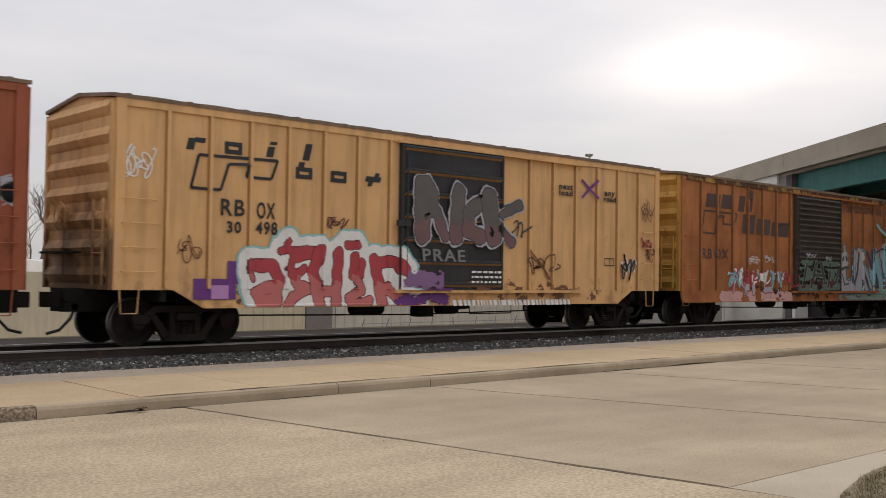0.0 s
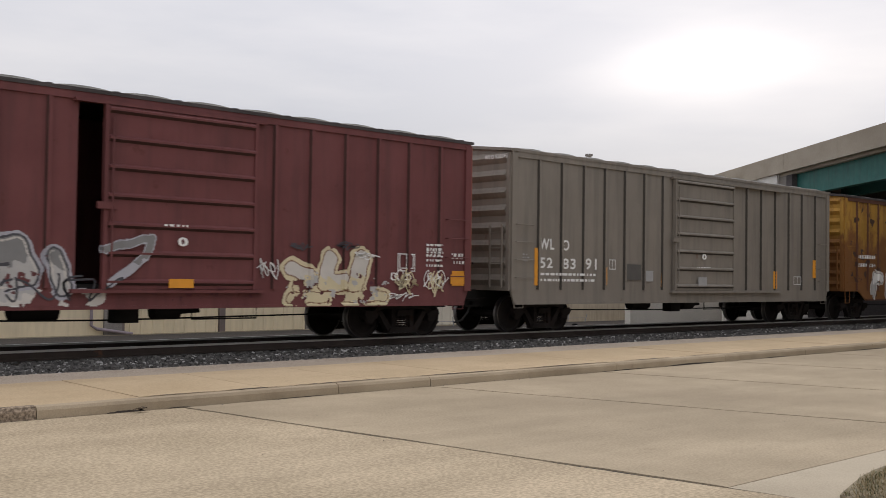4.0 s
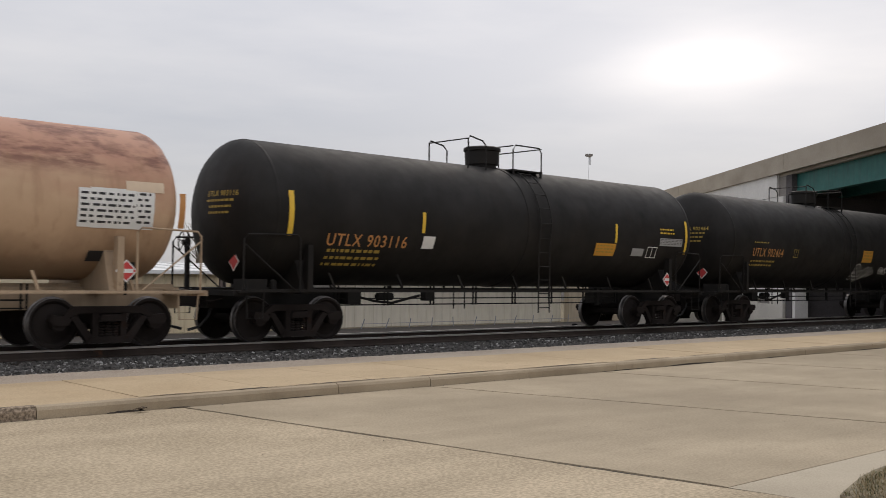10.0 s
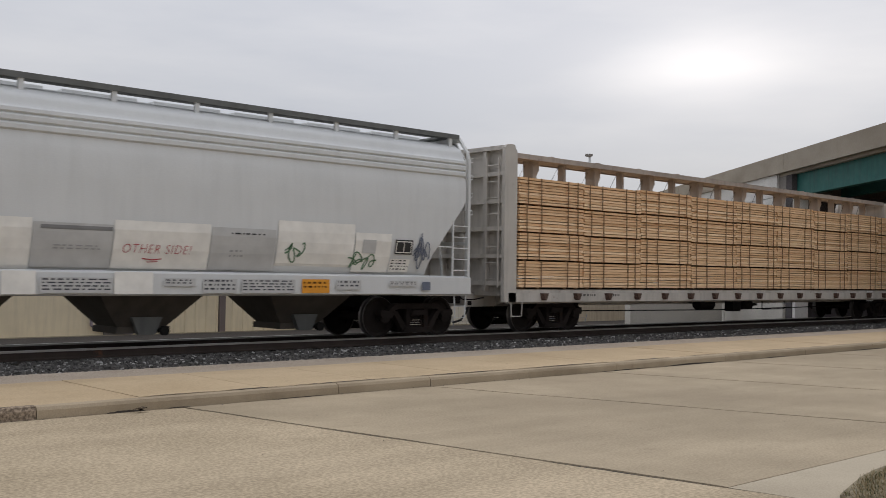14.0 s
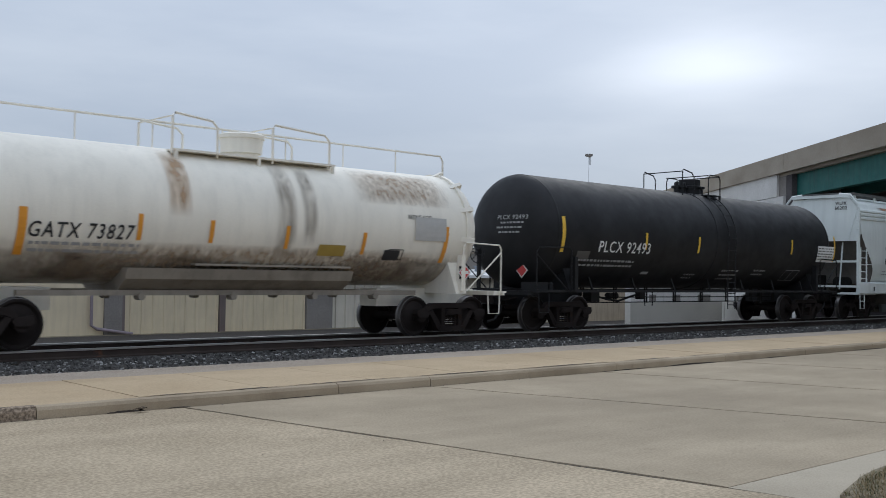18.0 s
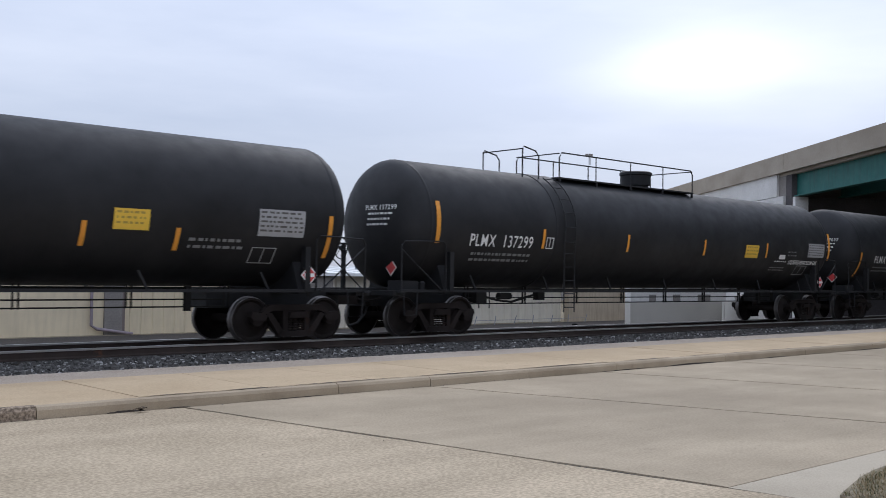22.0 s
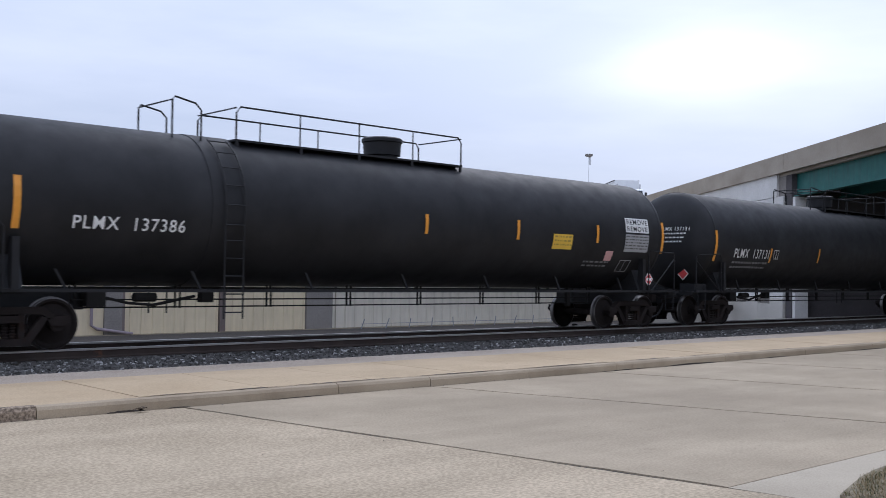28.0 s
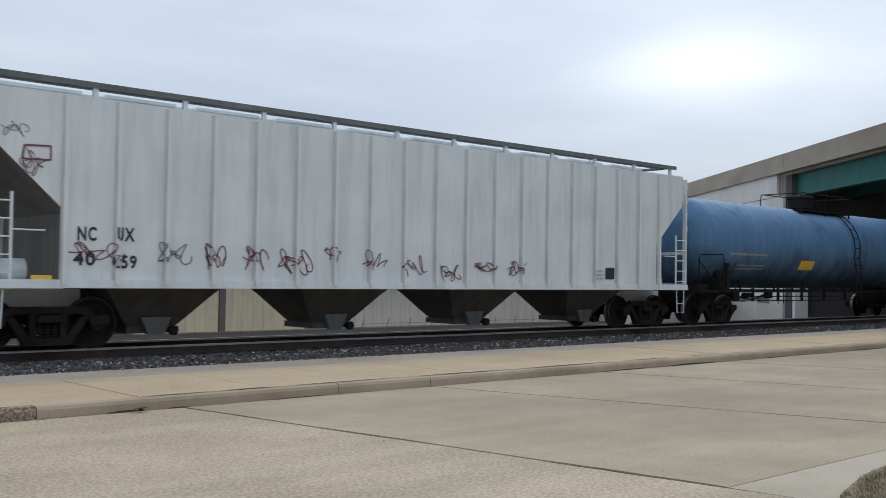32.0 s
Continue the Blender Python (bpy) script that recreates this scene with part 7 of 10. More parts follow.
P_TAN_FRAME = paint("grimy_tan_frame", (0.42, 0.31, 0.21), 0.3, 0.2, 0.65, (0.16, 0.10, 0.06))
P_BLACK = paint("black_tank", (0.0118, 0.0118, 0.0132), 0.0, 0.3, 0.5, streak=0.5, gloss=0.26)
P_BLACK2 = paint("brown_black_tank", (0.0118, 0.0102, 0.009), 0.42, 0.3, 0.55, (0.025, 0.019, 0.0145), spot=0.8, gloss=0.2, edge=0.3)
P_TANK_G = paint("slate_grey_tank", (0.105, 0.116, 0.138), 0.0, 0.1, 0.4, streak=0.3)
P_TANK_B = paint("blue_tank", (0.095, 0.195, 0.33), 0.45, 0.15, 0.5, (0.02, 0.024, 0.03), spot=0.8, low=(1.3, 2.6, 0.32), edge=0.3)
P_GATX = paint("dirty_white_tank", (0.85, 0.795, 0.69), 0.12, 0.05, 0.45, (0.36, 0.26, 0.17), streak=0.35, spot=1.2, edge=0.16)
P_GATX_LOW = paint("road_grimed_white_jacket", (0.28, 0.245, 0.20), 0.4, 0.2, 0.6, (0.10, 0.072, 0.05), streak=1.0, spot=1.2, edge=0.25)
P_CB1 = paint("grey_white_centre_beam", (0.50, 0.47, 0.43), 0.15, 0.12, 0.6)
P_CB2 = paint("brown_centre_beam", (0.30, 0.14, 0.06), 0.3, 0.2, 0.6, (0.13, 0.06, 0.03))
ROOF_RUST = paint("weathered_galvanised_roof", (0.20, 0.14, 0.095), 0.4, 0.25, 0.7)
ROOF_DARK = paint("dark_roof", (0.06, 0.05, 0.05), 0.2, 0.3, 0.6)
EAVE_RUST = paint("flaked_yellow_eave", (0.105, 0.042, 0.026), 0.5, 0.3, 0.7, (0.50, 0.31, 0.075), spot=1.3, edge=0.08)
ROOF_PALE = paint("dusty_galvanised_sheet", (0.17, 0.165, 0.15), 0.2, 0.2, 0.6)
DOOR_BROWN = paint("brown_black_door", (0.052, 0.040, 0.032), 0.25, 0.3, 0.55, (0.10, 0.05, 0.03))
DOOR_BLACK = paint("black_door", (0.03, 0.03, 0.032), 0.1, 0.3, 0.5)
GREEN_LID = paint("green_lid", (0.16, 0.27, 0.16), 0.0, 0.1, 0.5)

# shade tones for the post sides of the yellow and grey boxcars
RIB_SHADE_Y = paint("ochre_rib_side_shade", (0.36, 0.19, 0.075), 0.1, 0.2, 0.7)
RIB_SHADE_G = paint("grey_rib_side_shade", (0.060, 0.053, 0.046), 0.05, 0.2, 0.7)
R7 = [-6.85, -6.0, -5.15, -4.3, -3.45, -2.6, -1.75]
R7R = [2.6, 3.45, 4.3, 5.15, 6.0, 6.9]


def build_train():
    box = dict(ribs=R7 + R7R)
    boxcar(-1.85, "rust-orange boxcar with a purple painted corner", P_ORANGE, roof=ROOF_RUST, door=(-1.5, 1.6), **box)
    boxcar(15.3, "yellow boxcar with a black door and colourful graffiti", P_YELLOW, roof=ROOF_RUST, door=(-1.5, 1.6), door_mat=DOOR_BLACK, end_mat=P_YELLOW_END, end_ribs=7, seam=RIB_SHADE_Y, **box)
    boxcar(32.05, "rust-brown boxcar with a louvred brown-black door and graffiti", P_RUSTY, roof=ROOF_RUST, door=(-1.5, 1.6), louvre=True, door_mat=DOOR_BROWN, end_mat=P_RUSTY_END, end_ribs=7, taper=(0.03, 0.16), eave_mat=EAVE_RUST, **box)
    hopper(50.75, "off-white smooth-sided covered hopper", P_HOP_W)
    boxcar(69.4, "maroon boxcar with its ribbed door ajar", P_MAROON, door=(-0.85, 2.15), gap=(-1.27, 2.0), roof=ROOF_DARK, end_mat=P_MAROON_END, end_ribs=13, seam=RIB_SHADE_DARK, taper=(0.03, 0.16), sheet=ROOF_PALE, dome_h=0.05, **box)
    boxcar(86.4, "warm grey boxcar with a ribbed door", P_GREY, door=(-1.3, 1.75), end_ribs=8, seam=RIB_SHADE_G, taper=(0.03, 0.16), sheet=ROOF_PALE, dome_h=0.05, **box)
    # the rusty sill colour also paints the shadow side of this car's posts
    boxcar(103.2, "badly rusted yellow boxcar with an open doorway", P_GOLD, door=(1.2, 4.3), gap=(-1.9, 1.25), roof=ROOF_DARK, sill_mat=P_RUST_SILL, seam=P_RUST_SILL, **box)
    c7 = tank_car(120.6, "clean cream-white tank car with a green lid", P_TANK_W, 8.75, 6.8, tank_half=8.2, deck=True, head_m=GREY_MARK, dome=("lidded", 0.05), rails=[(0.1, 1.6, 0.75, False)], hooks=[(-1.15, -0.1)], ladder_at=-0.68, z_deck=1.04)
    g = Geo()
    g.lathe([(-0.08, 0.30), (0.36, 0.30), (0.40, 0.26), (0.42, 0.05)], "z", 24, (0.95, 0, 4.07))
    part("lid", g, GREEN_LID, c7, "green painted valve lid", smooth=True)
    for xx in (-1.64, 1.72):
        g = Geo()
        g.lathe([(-0.05, 0.05), (0.14, 0.05), (0.15, 0.12), (0.26, 0.12), (0.28, 0.08)], "z", 12, (xx, 0, 4.07))
        part("valve_cap", g, BLACK, c7, "black relief valve", smooth=True)
    boxcar(137.9, "oxide-red boxcar with worn white slogans and graffiti", P_SOU, roof=ROOF_DARK, ribs=[-6.6, -4.9, -3.3, -1.8] + [2.4, 3.4, 4.45, 5.5, 6.8], door=(-1.5, 1.7), end_ribs=13, seam=RIB_SHADE_DARK, beads=10)
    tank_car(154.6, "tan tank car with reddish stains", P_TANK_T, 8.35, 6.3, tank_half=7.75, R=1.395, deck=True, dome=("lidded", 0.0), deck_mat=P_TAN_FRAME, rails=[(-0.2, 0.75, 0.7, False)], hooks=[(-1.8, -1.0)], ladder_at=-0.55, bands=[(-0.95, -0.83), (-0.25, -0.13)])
    for x in (170.95, 187.22, 203.5):
        tank_car(x, "grimy black tank car with yellow markings", P_BLACK2, 8.1, 6.1, tank_half=7.6, R=1.485, zc=2.60, head_m=YELLOW_OLD, dome=("tall", 0.05), rails=[(0.35, 1.45, 0.62, False)], hooks=[(-1.1, -0.5)], ladder_at=0.75, bands=[(0.2, 1.3)])
    hopper(221.35, "pale grey covered hopper with repainted patches", P_HOP_G, half=9.15, spacing=7.95)
    c14 = centerbeam(243.0, "grey-white centre-beam car loaded with sawn lumber", P_CB1)
    lumber_load(243.0, c14, -10.85, 10.75)
    c15 = centerbeam(266.95, "brown centre-beam car loaded with sawn lumber", P_CB2, half=11.45, top_m=P_CB2)
    lumber_load(266.95, c15, -11.1, 11.05, seed=5)
    c16 = tank_car(286.4, "dirty white pressure tank car with bracket-ringed heads", P_GATX, 7.0, 5.25, tank_half=6.3, R=1.30, zc=2.42, deck=False, dome=("plain", 0.3), rails=[(-6.0, 6.6, 0.72, True, (1,), False), (-1.6, 2.1, 0, False)], hooks=[(-1.6, -0.65), (0.6, 2.0)], ladder_at=None, jacket=True, bare=True, rods=False, rail_r=0.026)
    tank_skirt(c16, P_GATX_LOW)
    head_brackets(c16, P_GATX, 5.5, 1.30, 2.42)
    tank_car(301.85, "black tank car with white lettering", P_BLACK, 8.2, 6.25, tank_half=7.65, R=1.47, zc=2.55, head_m=GREY_MARK, dome=("lidded", 0.6), rails=[(0.7, 1.4, 0.62, False)], hooks=[(-0.55, 0.05)], ladder_at=0.85, bands=[(0.15, 1.5)])
    hopper(320.25, "light grey smooth-sided covered hopper", P_HOP_L, half=9.15, spacing=8.0)
    for k in range(8):
        m = P_TANK_G if k == 7 else P_BLACK
        dx, at = 0.3, None
        if k == 3:
            rl, hk = [(-9.3, -0.5, 0.72, True, (-1,), True), (0.8, 9.6, 0.72, False, (-1,), True)], [(-1.3, -0.5), (8.75, 9.2, 0.42)]
        elif k == 7:
            rl, hk, dx = [(-9.3, 9.4, 0.72, True, (1,), False), (-1.0, 1.4, 0, False)], [(-0.9, -0.05), (0.6, 1.35)], 0.1
        elif k in (0, 1, 5):
            rl, hk, at = [(-4.0, 2.1, 0.66, False)], [(-5.3, -4.7)], -4.4
        else:
            rl, hk, at = [(-0.85, 6.0, 0.66, False)], [(-1.75, -0.85), (3.2, 5.5)], 5.9
        if k == 6:
            rl, at = [(-0.85, 5.7, 0.66, False)], 4.9
        slim = k in (3, 6)
        tank_car(340.35 + 20.6 * k + (0.1 if k in (3, 6, 7) else 0), "long slate-grey pressure tank car" if k == 7 else "long black pressure tank car", m, 10.3, 8.35, tank_half=9.57 if slim else 9.7, R=1.47, zc=2.55, head_m=WHITE, dome=("plain", dx), rails=rl, hooks=hk, ladder_at=at, walk_m=P_BLACK, bands=[(at - 0.45, at + 0.45)] if at else ())
    hopper(505.3, "chalky light grey rib-sided covered hopper with tags", P_HOP_N, half=9.65, spacing=8.3, curved=False, ribs=[-8.25 + 0.918 * k for k in range(19)])
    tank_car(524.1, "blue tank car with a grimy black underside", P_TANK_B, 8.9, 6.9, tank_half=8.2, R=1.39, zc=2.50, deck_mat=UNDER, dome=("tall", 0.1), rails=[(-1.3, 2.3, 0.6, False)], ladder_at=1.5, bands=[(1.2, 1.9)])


def end_ladder(car, x, top, mat):
    """A ladder that hangs from the end of the walkway down over the tank's head."""
    g = Geo()
    for y in (-0.82, -0.46):
        g.tube([(x, y, top - 0.1), (x + 0.18, y, top - 0.32), (x + 0.30, y, top - 0.75), (x + 0.36, y, top - 1.35), (x + 0.36, y, 1.05)], 0.017, 6)
    for k in range(8):
        zz = 1.3 + 0.32 * k
        xx = x + np.interp(zz, [1.05, top - 1.35, top - 0.75, top - 0.32], [0.36, 0.36, 0.30, 0.18])
        g.tube([(xx, -0.82, zz), (xx, -0.46, zz)], 0.012, 5)
    part("ladder", g, mat, car, smooth=True)


def tank_skirt(car, mat):
    """Lower jacket with a ledge, the heater pipes under it and their caps."""
    g = Geo()
    g.prism([(-1.08, 1.42), (1.08, 1.42), (1.0, 1.22), (0.62, 0.98), (-0.62, 0.98), (-1.0, 1.22)], -2.6, 2.4, "x")
    part("lower_jacket", g, mat, car)
    for s in (-1, 1):
        g = Geo()
        g.prism([(-1.3, 1.52), (2.3, 1.52), (2.3, 1.48), (-1.3, 1.48)], s * 1.12, s * 0.95)
        part("jacket_ledge", g, mat, car)
        g = Geo()
        g.box(-4.4, 4.4, s * 0.72 - 0.05, s * 0.72 + 0.05, 0.92, 1.02)
        for xx in (-2.2, -0.3, 1.6, 3.2):
            g.lathe([(-0.10, 0.07), (0.10, 0.07)], "y", 10, (xx, s * 0.74, 0.90))
        part("heater_pipe", g, mat, car)


def head_brackets(car, mat, x, R, zc):
    """The rings and lugs that hold the jacket's heads."""
    for s in (-1, 1):
        g = Geo()
        g.lathe([(s * x - 0.05, R), (s * x - 0.05, R + 0.05), (s * x + 0.05, R + 0.05), (s * x + 0.05, R)], "x", 40, (0, 0, zc), caps=False)
        ring = part("head_ring", g, mat, car, smooth=True)
        gl = Geo()
        gl.prism([(s * (x - 0.22), R - 0.02), (s * (x + 0.16), R - 0.02), (s * (x + 0.12), R + 0.13), (s * (x - 0.05), R + 0.05)], -0.05, 0.05)
        lug = gl.mesh("head_lug", [mat])
        for k in range(12):
            part("head_lug", lug, None, ring, m=Matrix.Translation((0, 0, zc)) @ pose(0, 0, 0, k * 30 + 10))


build_train()
end_ladder(CAR[22], 9.55, 4.02, P_BLACK)
for k, m, n in ((0, G_BROWN, 0.30), (1, G_BROWN, 0.30), (2, RUST_DARK, 0.36), (4, G_DARK, 0.26), (6, RUST_DARK, 0.46), (8, RUST_DARK, 0.26)):
    # rust and dirt thrown up along the sill, and about the doors
    smudge(CAR[k], FA[k], -6.0, 6.0, 0.74, 1.30, m, 40 + k, n, 0.025, "rust and dirt along the sill")
    if k == 6:
        smudge(CAR[k], FA[k], -7.7, -3.0, 3.2, 4.15, m, 60 + k, n * 0.6, 0.022, "rust stains under the roof")
        smudge(CAR[k], FA[k], 2.4, 7.7, 2.6, 4.15, m, 80 + k, n * 0.6, 0.022, "rust stains under the roof")
for x0, x1, z0, z1, n in ((4.35, 4.95, 1.1, 3.9, 0.62), (4.9, 5.6, 1.0, 3.3, 0.45), (5.5, 6.6, 1.0, 2.6, 0.36), (3.5, 4.2, 1.0, 2.6, 0.5), (1.3, 4.2, 1.1, 2.2, 0.4), (6.6, 7.7, 1.0, 2.0, 0.4), (-7.4, -4.6, 1.0, 2.8, 0.36), (-4.4, -2.2, 1.0, 3.6, 0.4)):
    smudge(CAR[6], FA[6], x0, x1, z0, z1, RUST_DARK, int(x0 * 10) + 200, n, 0.02, "dark rust eating through the paint")

TAN_FILM = stain_mat("tan_run_stain", (0.40, 0.245, 0.12), 0.9)
SCRATCH_FILM = stain_mat("brown_scratched_streaks", (0.36, 0.26, 0.17), 0.8, (6, 6, 1.2))
GREY_FILM = stain_mat("grey_run_stain", (0.24, 0.20, 0.155), 0.62, (4, 4, 0.4))
SOOT_FILM = stain_mat("brown_road_dirt", (0.075, 0.055, 0.04), 0.95, (0.8, 0.8, 1.0))
for x0, x1, z0, z1, m in ((-1.95, -1.45, 2.35, 3.62, TAN_FILM), (0.35, 0.85, 1.5, 3.64, GREY_FILM), (0.95, 1.35, 1.9, 3.6, GREY_FILM), (2.3, 5.1, 2.85, 3.62, SCRATCH_FILM),
                          (-5.3, 0.0, 1.13, 1.72, SOOT_FILM), (1.8, 5.4, 1.13, 1.76, SOOT_FILM), (-5.4, 5.4, 1.16, 1.9, SCRATCH_FILM)):
    stain(CAR[16], FA[16], x0, x1, z0, z1, m)


def shoulder_rust(car, at):
    """Orange stains on the roof's shoulder between the brackets of the walkway."""
    film = stain_mat("orange_shoulder_rust", (0.45, 0.23, 0.12), 1.0, (1.5, 1.5, 1.5))
    for x in at:
        n, fs, vs = 6, [], []
        for k in range(n + 1):
            xx = x - 0.65 + 1.3 * k / n
            vs += [(xx, -1.402, 4.0), (xx, -1.38, 4.06), (xx, -1.354, 4.125)]
        for k in range(n):
            for c in (0, 1):
                fs.append((3 * k + c, 3 * k + 3 + c, 3 * k + 4 + c, 3 * k + 1 + c))
        me = bpy.data.meshes.new("stain")
        me.from_pydata(vs, [], fs)
        me.materials.append(film)
        part("stain", me, None, car, "orange rust stain on the roof shoulder")


shoulder_rust(CAR[18], (-6.9, -5.3, -3.6, -1.9, -0.4, 1.4, 3.1, 4.8, 6.5))


# ---- lettering, placards and graffiti ----
# the strokes of the larger sprayed pieces: (points, breadth), letter by letter, in each car's own x and z
PIECE_RED = [
    [([(-5.14, 1.55), (-5.09, 1.23)], 0.12), ([(-4.98, 1.51), (-4.62, 1.49), (-4.49, 1.26), (-4.54, 0.89)], 0.24), ([(-4.53, 0.84), (-4.88, 0.81), (-4.97, 0.97), (-4.83, 1.06), (-4.59, 1.09)], 0.24)],
    [([(-4.33, 1.91), (-4.27, 1.99)], 0.11), ([(-4.44, 1.8), (-3.64, 1.83)], 0.14), ([(-3.76, 1.73), (-4.2, 1.65), (-4.25, 1.46), (-4.08, 1.35), (-3.91, 1.44)], 0.17), ([(-4.21, 1.32), (-4.03, 1.13), (-3.76, 1.06), (-4.14, 0.91), (-4.29, 0.73)], 0.19)],
    [([(-3.54, 1.81), (-3.69, 1.41), (-3.52, 0.72)], 0.24), ([(-3.07, 1.78), (-3.13, 0.72)], 0.24), ([(-3.59, 0.98), (-3.1, 1.04)], 0.20)],
    [([(-2.85, 1.96), (-2.59, 1.95)], 0.16), ([(-2.67, 1.72), (-2.71, 1.33), (-2.5, 1.36), (-2.47, 1.61)], 0.17), ([(-2.6, 1.25), (-2.46, 1.04), (-2.8, 0.87), (-2.65, 0.72), (-2.27, 0.82)], 0.20)],
    [([(-2.14, 1.65), (-2.03, 1.24), (-1.92, 0.71)], 0.27), ([(-2.09, 1.62), (-1.58, 1.64), (-1.37, 1.45)], 0.23), ([(-1.82, 1.08), (-1.4, 0.82), (-0.97, 0.72)], 0.23)],
]
PIECE_DOOR = [
    [([(-0.97, 3.31), (-0.95, 2.25)], 0.41), ([(-0.84, 3.36), (-0.65, 3.1), (-0.74, 2.77)], 0.31), ([(-0.55, 2.76), (-0.29, 2.23)], 0.25)],
    [([(0.12, 3.22), (0.05, 2.24)], 0.38)],
    [([(0.77, 3.0), (0.45, 2.81), (0.41, 2.39), (0.82, 2.25)], 0.34)],
    [([(1.07, 3.15), (1.24, 2.29)], 0.48), ([(1.55, 2.8), (2.25, 3.06)], 0.23), ([(1.43, 2.52), (2.0, 2.17)], 0.23)],
]
PIECE_SILVER = [
    [([(1.92, 1.62), (1.97, 1.16)], 0.46), ([(1.97, 1.18), (2.75, 1.19)], 0.46), ([(2.8, 2.31), (2.78, 1.21)], 0.36), ([(2.03, 2.18), (2.03, 1.99)], 0.5), ([(2.02, 2.6), (2.03, 2.39)], 0.1)],
    [([(3.17, 2.32), (3.12, 1.11)], 0.5), ([(3.18, 2.23), (3.9, 1.17)], 0.5)],
]
PIECE_TEAL = [
    [([(4.42, 2.28), (3.98, 1.12)], 0.42), ([(4.42, 2.28), (4.95, 1.12)], 0.45), ([(5.25, 2.42), (5.54, 1.18)], 0.62), ([(4.95, 1.12), (5.94, 1.15)], 0.4), ([(5.25, 2.42), (5.79, 1.86)], 0.3)],
    [([(1.85, 0.85), (3.73, 0.84)], 0.2), ([(3.97, 0.84), (5.68, 0.79)], 0.2)],
]
PIECE_INK = [
    [([(2.58, 2.42), (2.71, 1.85), (2.56, 1.38), (2.75, 1.28), (3.0, 1.64), (3.12, 2.32)], 0.1)],
    [([(3.47, 2.09), (3.57, 1.66), (3.98, 1.1)], 0.13)],
    [([(3.79, 2.42), (4.14, 1.87), (4.22, 2.5)], 0.14)],
    [([(4.36, 1.2), (4.5, 1.61), (4.67, 1.2)], 0.16)],
    [([(5.51, 2.43), (5.97, 1.82), (6.22, 1.15), (5.55, 0.83)], 0.13)],
    [([(1.73, 1.8), (2.36, 1.88)], 0.07)],
    [([(1.95, 2.19), (1.91, 2.13)], 0.1)],
    [([(2.16, 2.2), (2.2, 2.14)], 0.1)],
    [([(1.7, 0.97), (3.84, 1.0), (3.98, 1.1)], 0.07)],
    [([(4.3, 2.38), (4.92, 2.58), (5.31, 2.56)], 0.06)],
    [([(4.93, 2.15), (5.07, 1.54), (5.41, 1.12)], 0.03)],
    [([(5.52, 2.17), (5.4, 1.65), (5.74, 1.34)], 0.03)],
    [([(1.89, 1.62), (2.05, 1.25), (2.37, 1.32)], 0.03)],
]
PIECE_FRINGE = [
    [([(5.81, 2.29), (6.06, 2.19), (5.97, 1.98)], 0.05)],
    [([(6.0, 1.87), (6.28, 1.72), (6.11, 1.53)], 0.05)],
    [([(3.73, 0.82), (4.83, 0.71), (5.88, 0.86)], 0.04)],
    [([(2.06, 0.88), (2.93, 0.81)], 0.04)],
]
PIECE_LOUVRE = [
    [([(-1.18, 1.98), (1.32, 1.95)], 0.17), ([(-1.23, 1.6), (1.41, 1.56)], 0.45), ([(-1.32, 1.12), (1.42, 1.2)], 0.23)],
]
PIECE_LOUVRE_INK = [
    [([(-0.91, 1.9), (-1.13, 1.18)], 0.15), ([(-0.24, 1.96), (-0.6, 1.19)], 0.17), ([(0.05, 1.97), (0.39, 1.2)], 0.17), ([(-0.33, 1.56), (0.23, 1.57)], 0.12), ([(0.71, 1.93), (0.61, 1.3), (1.1, 1.31)], 0.16), ([(1.32, 1.88), (1.1, 1.31)], 0.16)],
]
PIECE_PINK = [
    [([(-5.69, 0.87), (-3.85, 0.86)], 0.32), ([(-3.85, 0.84), (-1.72, 0.86)], 0.33)],
]
PIECE_PALE = [
    [([(-5.39, 1.56), (-4.95, 1.65), (-5.11, 1.07)], 0.15)],
    [([(-4.62, 1.66), (-4.72, 1.32), (-4.32, 1.16), (-4.43, 0.95)], 0.17)],
    [([(-3.98, 1.58), (-3.91, 0.99)], 0.17), ([(-3.86, 1.33), (-3.51, 1.51)], 0.15)],
    [([(-3.26, 1.55), (-3.32, 1.08), (-2.89, 1.08)], 0.17)],
    [([(-2.52, 1.61), (-2.38, 1.04)], 0.17), ([(-2.0, 1.62), (-2.25, 1.35)], 0.13)],
]
PIECE_TWO_TONE = [
    [([(-5.0, 2.03), (-5.53, 1.95), (-5.79, 1.64), (-5.24, 1.57), (-4.99, 1.39), (-5.23, 0.93), (-5.74, 0.85)], 0.27)],
    [([(-4.77, 2.07), (-4.74, 0.75)], 0.29), ([(-4.54, 1.58), (-4.15, 1.91)], 0.25), ([(-4.51, 1.52), (-4.19, 0.74)], 0.28)],
    [([(-3.88, 2.08), (-3.9, 1.15), (-3.61, 0.93), (-3.3, 1.13)], 0.31)],
    [([(-3.42, 1.94), (-3.19, 1.16), (-3.22, 0.73)], 0.3), ([(-2.87, 1.79), (-2.75, 1.23), (-2.59, 0.73)], 0.38)],
]
